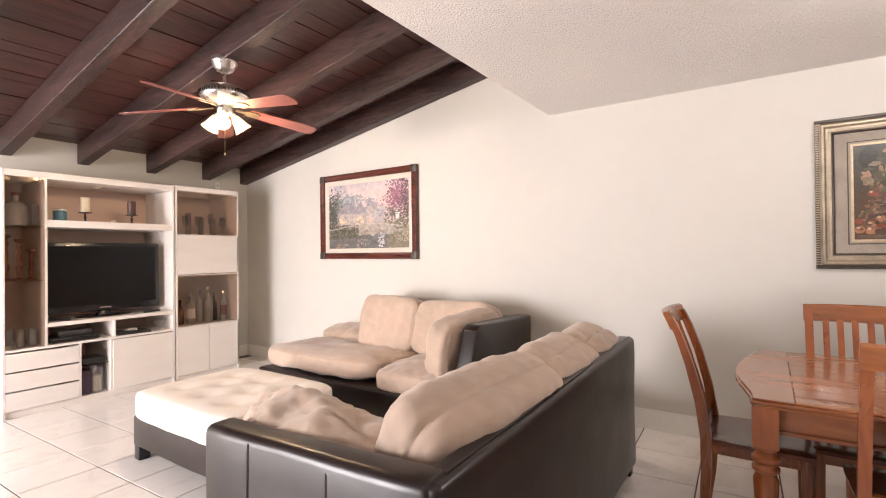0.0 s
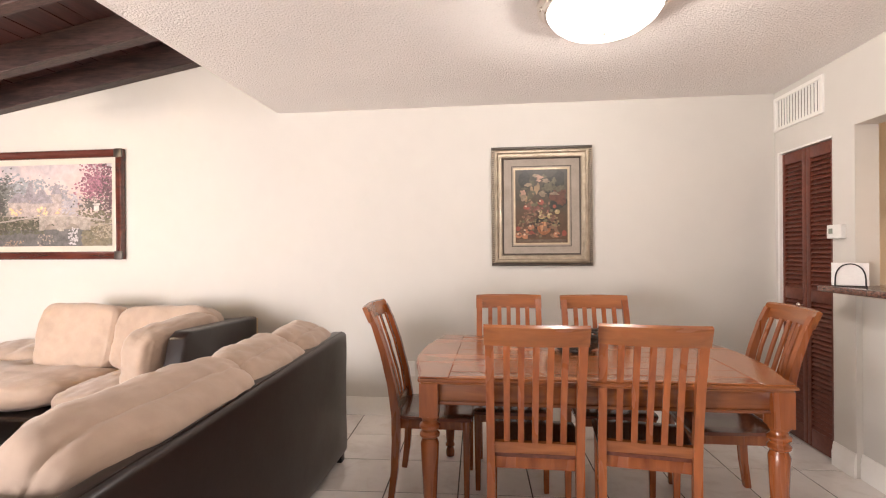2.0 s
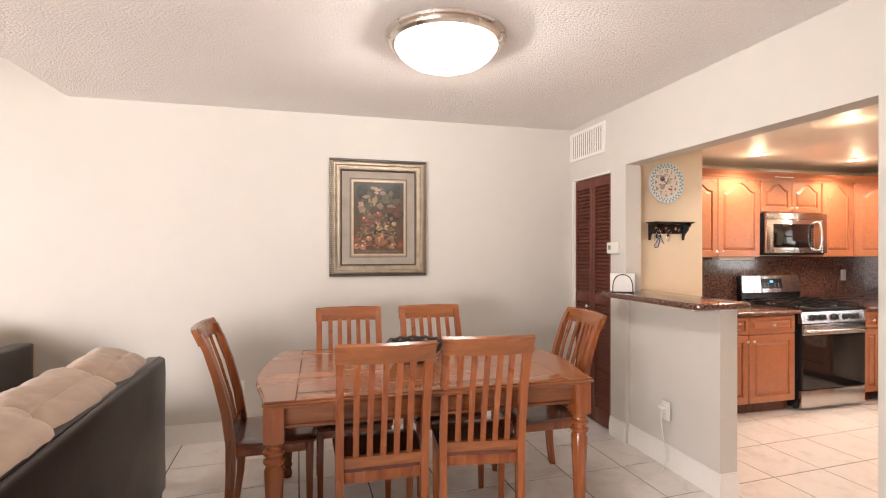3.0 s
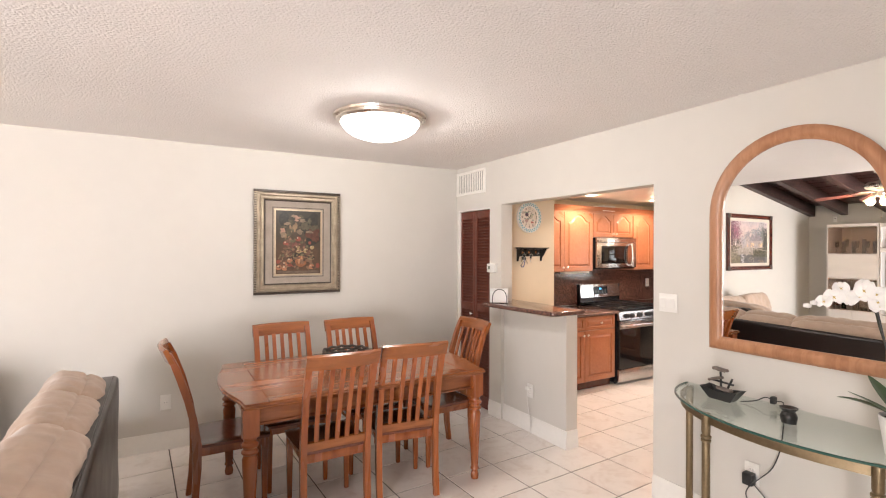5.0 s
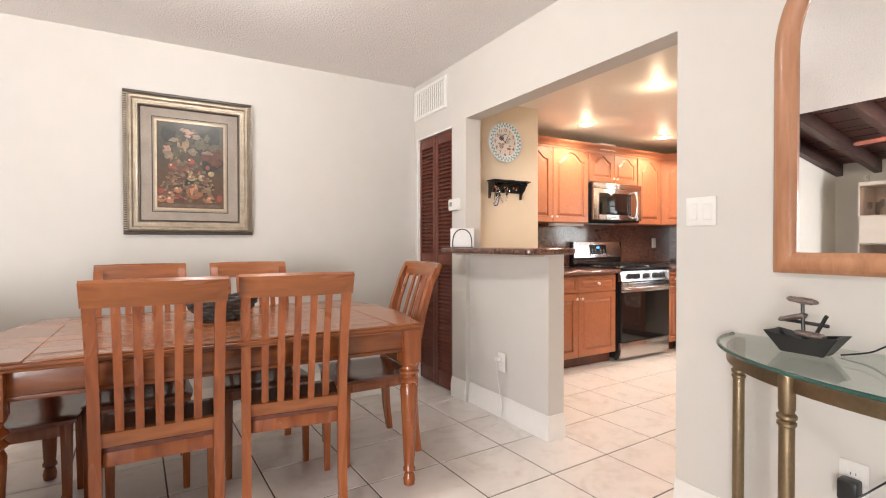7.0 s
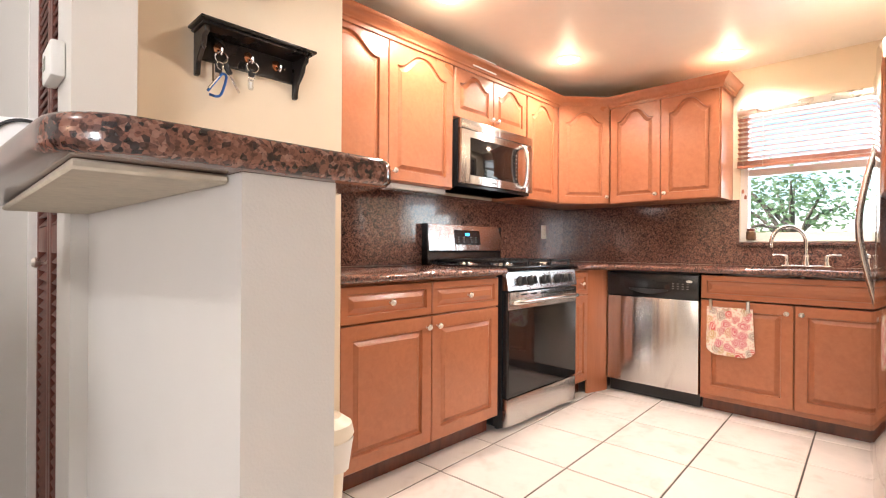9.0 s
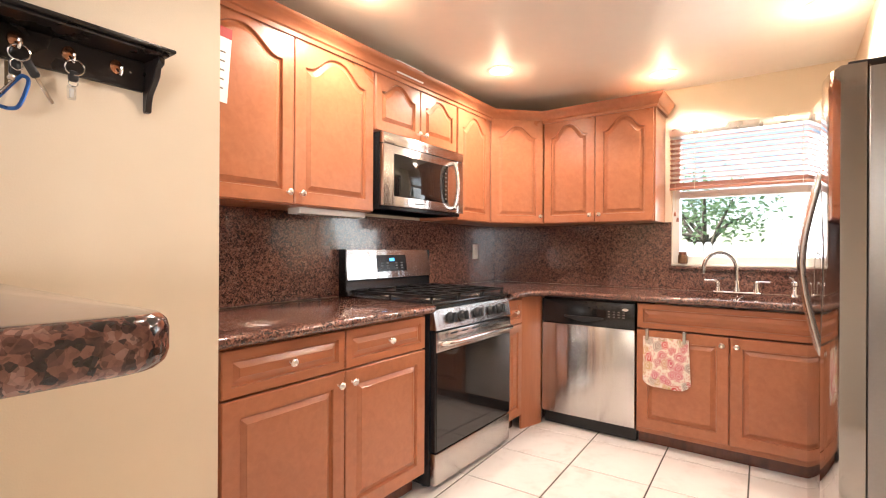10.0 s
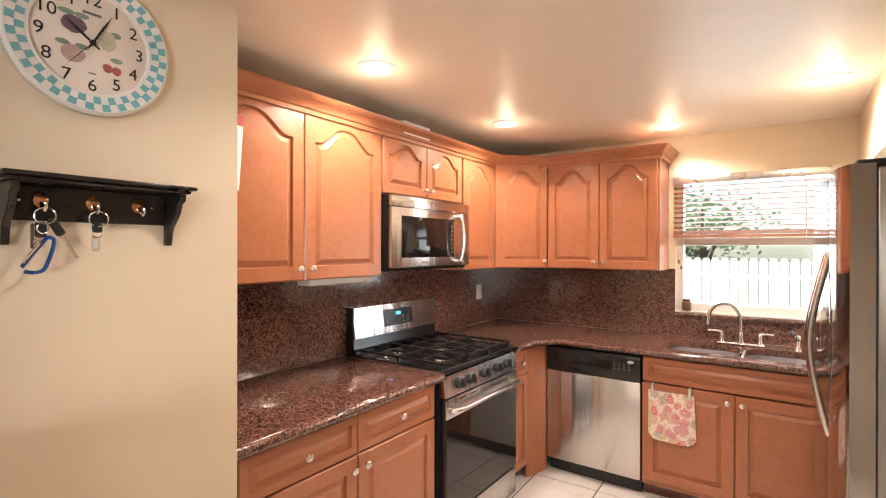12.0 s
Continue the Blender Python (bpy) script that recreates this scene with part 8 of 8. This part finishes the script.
M["cream"] = mat("cream_plastic", (0.78, 0.72, 0.60), 0.35, 0, 0.04)
part("bin_body", loft(fresh(), [rrect(0.24, 0.26, 0.05, 0.0), rrect(0.25, 0.27, 0.05, 0.01), rrect(0.29, 0.32, 0.06, 0.45)]), M["cream"], tc)
part("lid", loft(fresh(), [rrect(0.32, 0.35, 0.07, 0.462), rrect(0.33, 0.36, 0.07, 0.475), rrect(0.32, 0.35, 0.07, 0.505), rrect(0.27, 0.30, 0.06, 0.525), rrect(0.26, 0.29, 0.06, 0.520), rrect(0.12, 0.14, 0.04, 0.518)]), M["cream"], tc)
bm = loft(fresh(), [rrect(0.31, 0.34, 0.07, 0.38), rrect(0.325, 0.355, 0.07, 0.43), rrect(0.32, 0.35, 0.07, 0.462)], False)
for v in bm.verts:
    v.co += Vector((noise.noise(v.co * 30), noise.noise(v.co * 33), noise.noise(v.co * 21))) * 0.012
part("liner", bm, M["plastic"], tc, "white plastic bin liner")

# ---------------- outside ----------------
setting("ground", boxes(((-60, -60, -0.30), (90, 60, -0.14))), mat("lawn", (0.07, 0.11, 0.035), 0.9, 0, 0.35, 1.5, 40, 0.4, 30), "mown lawn round the house", "ground")
M["fencew"] = mat("white_fence_paint", (0.80, 0.80, 0.80), 0.5, 0, 0.04, 2, 30)
fe = thing("fence", "white dog-eared picket fence in the yard", "fence", (14.0, 0, -0.14))
o = [(-0.07, 0), (0.07, 0), (0.07, 1.42), (0.035, 1.48), (-0.035, 1.48), (-0.07, 1.42)]
me = None
for i in range(70):
    y = -2.5 + 0.152 * i
    m = Matrix(((0, 0, 1, 0), (1, 0, 0, y), (0, 1, 0, 0), (0, 0, 0, 1)))
    if me is None:
        me = part("picket", prism(fresh(), o, 0.02), M["fencew"], fe, "", m).data
    else:
        q = new("picket", me)
        q.parent, q.matrix_basis = fe, m
for z in (0.35, 1.1):
    part("rail", boxes(((0.021, -2.6, z), (0.06, 8.1, z + 0.09))), M["fencew"], fe)


def tree(name, at, h, spread, seed, label):
    rnd = random.Random(seed)
    tr = thing(name, label, "tree", at)
    bm = fresh()
    tube(bm, [(0, 0, 0), (0.05, 0.02, h * 0.3), (0.02, -0.05, h * 0.55)], [0.16, 0.12, 0.08], 9)
    tips = []
    for k in range(9):
        a = rnd.uniform(0, 6.28)
        tip = Vector((spread * 0.75 * math.cos(a), spread * 0.75 * math.sin(a), h * rnd.uniform(0.5, 0.95)))
        base = Vector((0.02, -0.02, h * rnd.uniform(0.28, 0.55)))
        tube(bm, [base, base.lerp(tip, 0.5) + Vector((0, 0, 0.15)), tip], [0.06, 0.04, 0.015], 6)
        tips += [tip, base.lerp(tip, 0.65)]
    part("trunk", bm, mat("grey_bark", (0.14, 0.11, 0.085), 0.9, 0, 0.4, 8, 60, 0.6, 20), tr)
    bm = fresh()
    for c in tips + [Vector((0, 0, h * 0.85))]:
        for j in range(75):
            p = c + Vector((rnd.gauss(0, 1), rnd.gauss(0, 1), rnd.gauss(0, 0.7))) * spread * 0.24
            d1 = Vector((rnd.uniform(-1, 1), rnd.uniform(-1, 1), rnd.uniform(-0.6, 0.6))).normalized()
            d2 = d1.orthogonal().normalized() * rnd.uniform(0.03, 0.05)
            L = rnd.uniform(0.10, 0.17)
            bm.faces.new([bm.verts.new(q) for q in (p, p + d1 * L * 0.5 + d2, p + d1 * L, p + d1 * L * 0.5 - d2)])
    m, t, b = node_mat("tree_leaves")
    g = t.nodes.new("ShaderNodeNewGeometry")
    t.links.new(ramp(t, g.outputs["Random Per Island"], [(0.0, (0.09, 0.15, 0.07)), (0.6, (0.15, 0.23, 0.11)), (1.0, (0.22, 0.31, 0.16))]), b.inputs["Base Color"])
    b.inputs["Roughness"].default_value = 0.5
    # thin leaves let some of the light through
    thin, both = t.nodes.new("ShaderNodeBsdfTranslucent"), t.nodes.new("ShaderNodeMixShader")
    thin.inputs["Color"].default_value, both.inputs[0].default_value = (0.34, 0.46, 0.20, 1), 0.45
    t.links.new(b.outputs[0], both.inputs[1])
    t.links.new(thin.outputs[0], both.inputs[2])
    t.links.new(both.outputs[0], t.nodes["Material Output"].inputs["Surface"])
    tagged(part("crown", bm, m, tr, "crown of many small leaves"), kind="stuff")


tree("tree", (16.5, 4.6, -0.14), 3.1, 1.5, 3, "leafy garden tree behind the fence")
tree("tree", (18.0, 0.2, -0.14), 3.6, 1.8, 4, "leafy garden tree behind the fence")
tree("tree", (17.0, 7.6, -0.14), 3.0, 1.4, 6, "leafy garden tree behind the fence")

# ---------------- floor tiles, last ----------------
PITCH, SKEW = 0.412, radians(2.3)
GRID = Matrix.Translation((3.366, 2.957, 0)) @ Matrix.Rotation(SKEW, 4, "Z")
tbm = fresh()
box(tbm, (-PITCH / 2 + 0.0036, -PITCH / 2 + 0.0036, -0.006), (PITCH / 2 - 0.0036, PITCH / 2 - 0.0036, 0))
bmesh.ops.bevel(tbm, geom=[e for e in tbm.edges if all(v.co.z > -0.001 for v in e.verts)], offset=0.002, segments=1, affect="EDGES")
tile_mesh = bpy.data.meshes.new("tile")
tbm.to_mesh(tile_mesh)
tbm.free()
tile_mesh.materials.append(M["tile"])
spots = []
for i in range(-21, 12):
    for j in range(-14, 7):
        c = GRID @ Vector((PITCH * (i + 0.5), PITCH * (j + 0.5), 0))
        if -4.65 < c.x < 7.25 and -2.0 < c.y < 4.98:
            spots.append(c)
near = [c for c in spots if -1.0 < c.x and 1.7 < c.y][:299]
rest = fresh()
for c in spots:
    place = Matrix.Translation(c) @ Matrix.Rotation(SKEW, 4, "Z")
    if c in near:
        o = new("tile", tile_mesh)
        o.parent, o.matrix_basis = floor, place
    else:
        rest.from_mesh(tile_mesh)
        for v in rest.verts[-len(tile_mesh.vertices):]:
            v.co = place @ v.co
tagged(part("tiles_beyond", rest, M["tile"], floor), kind="stuff")
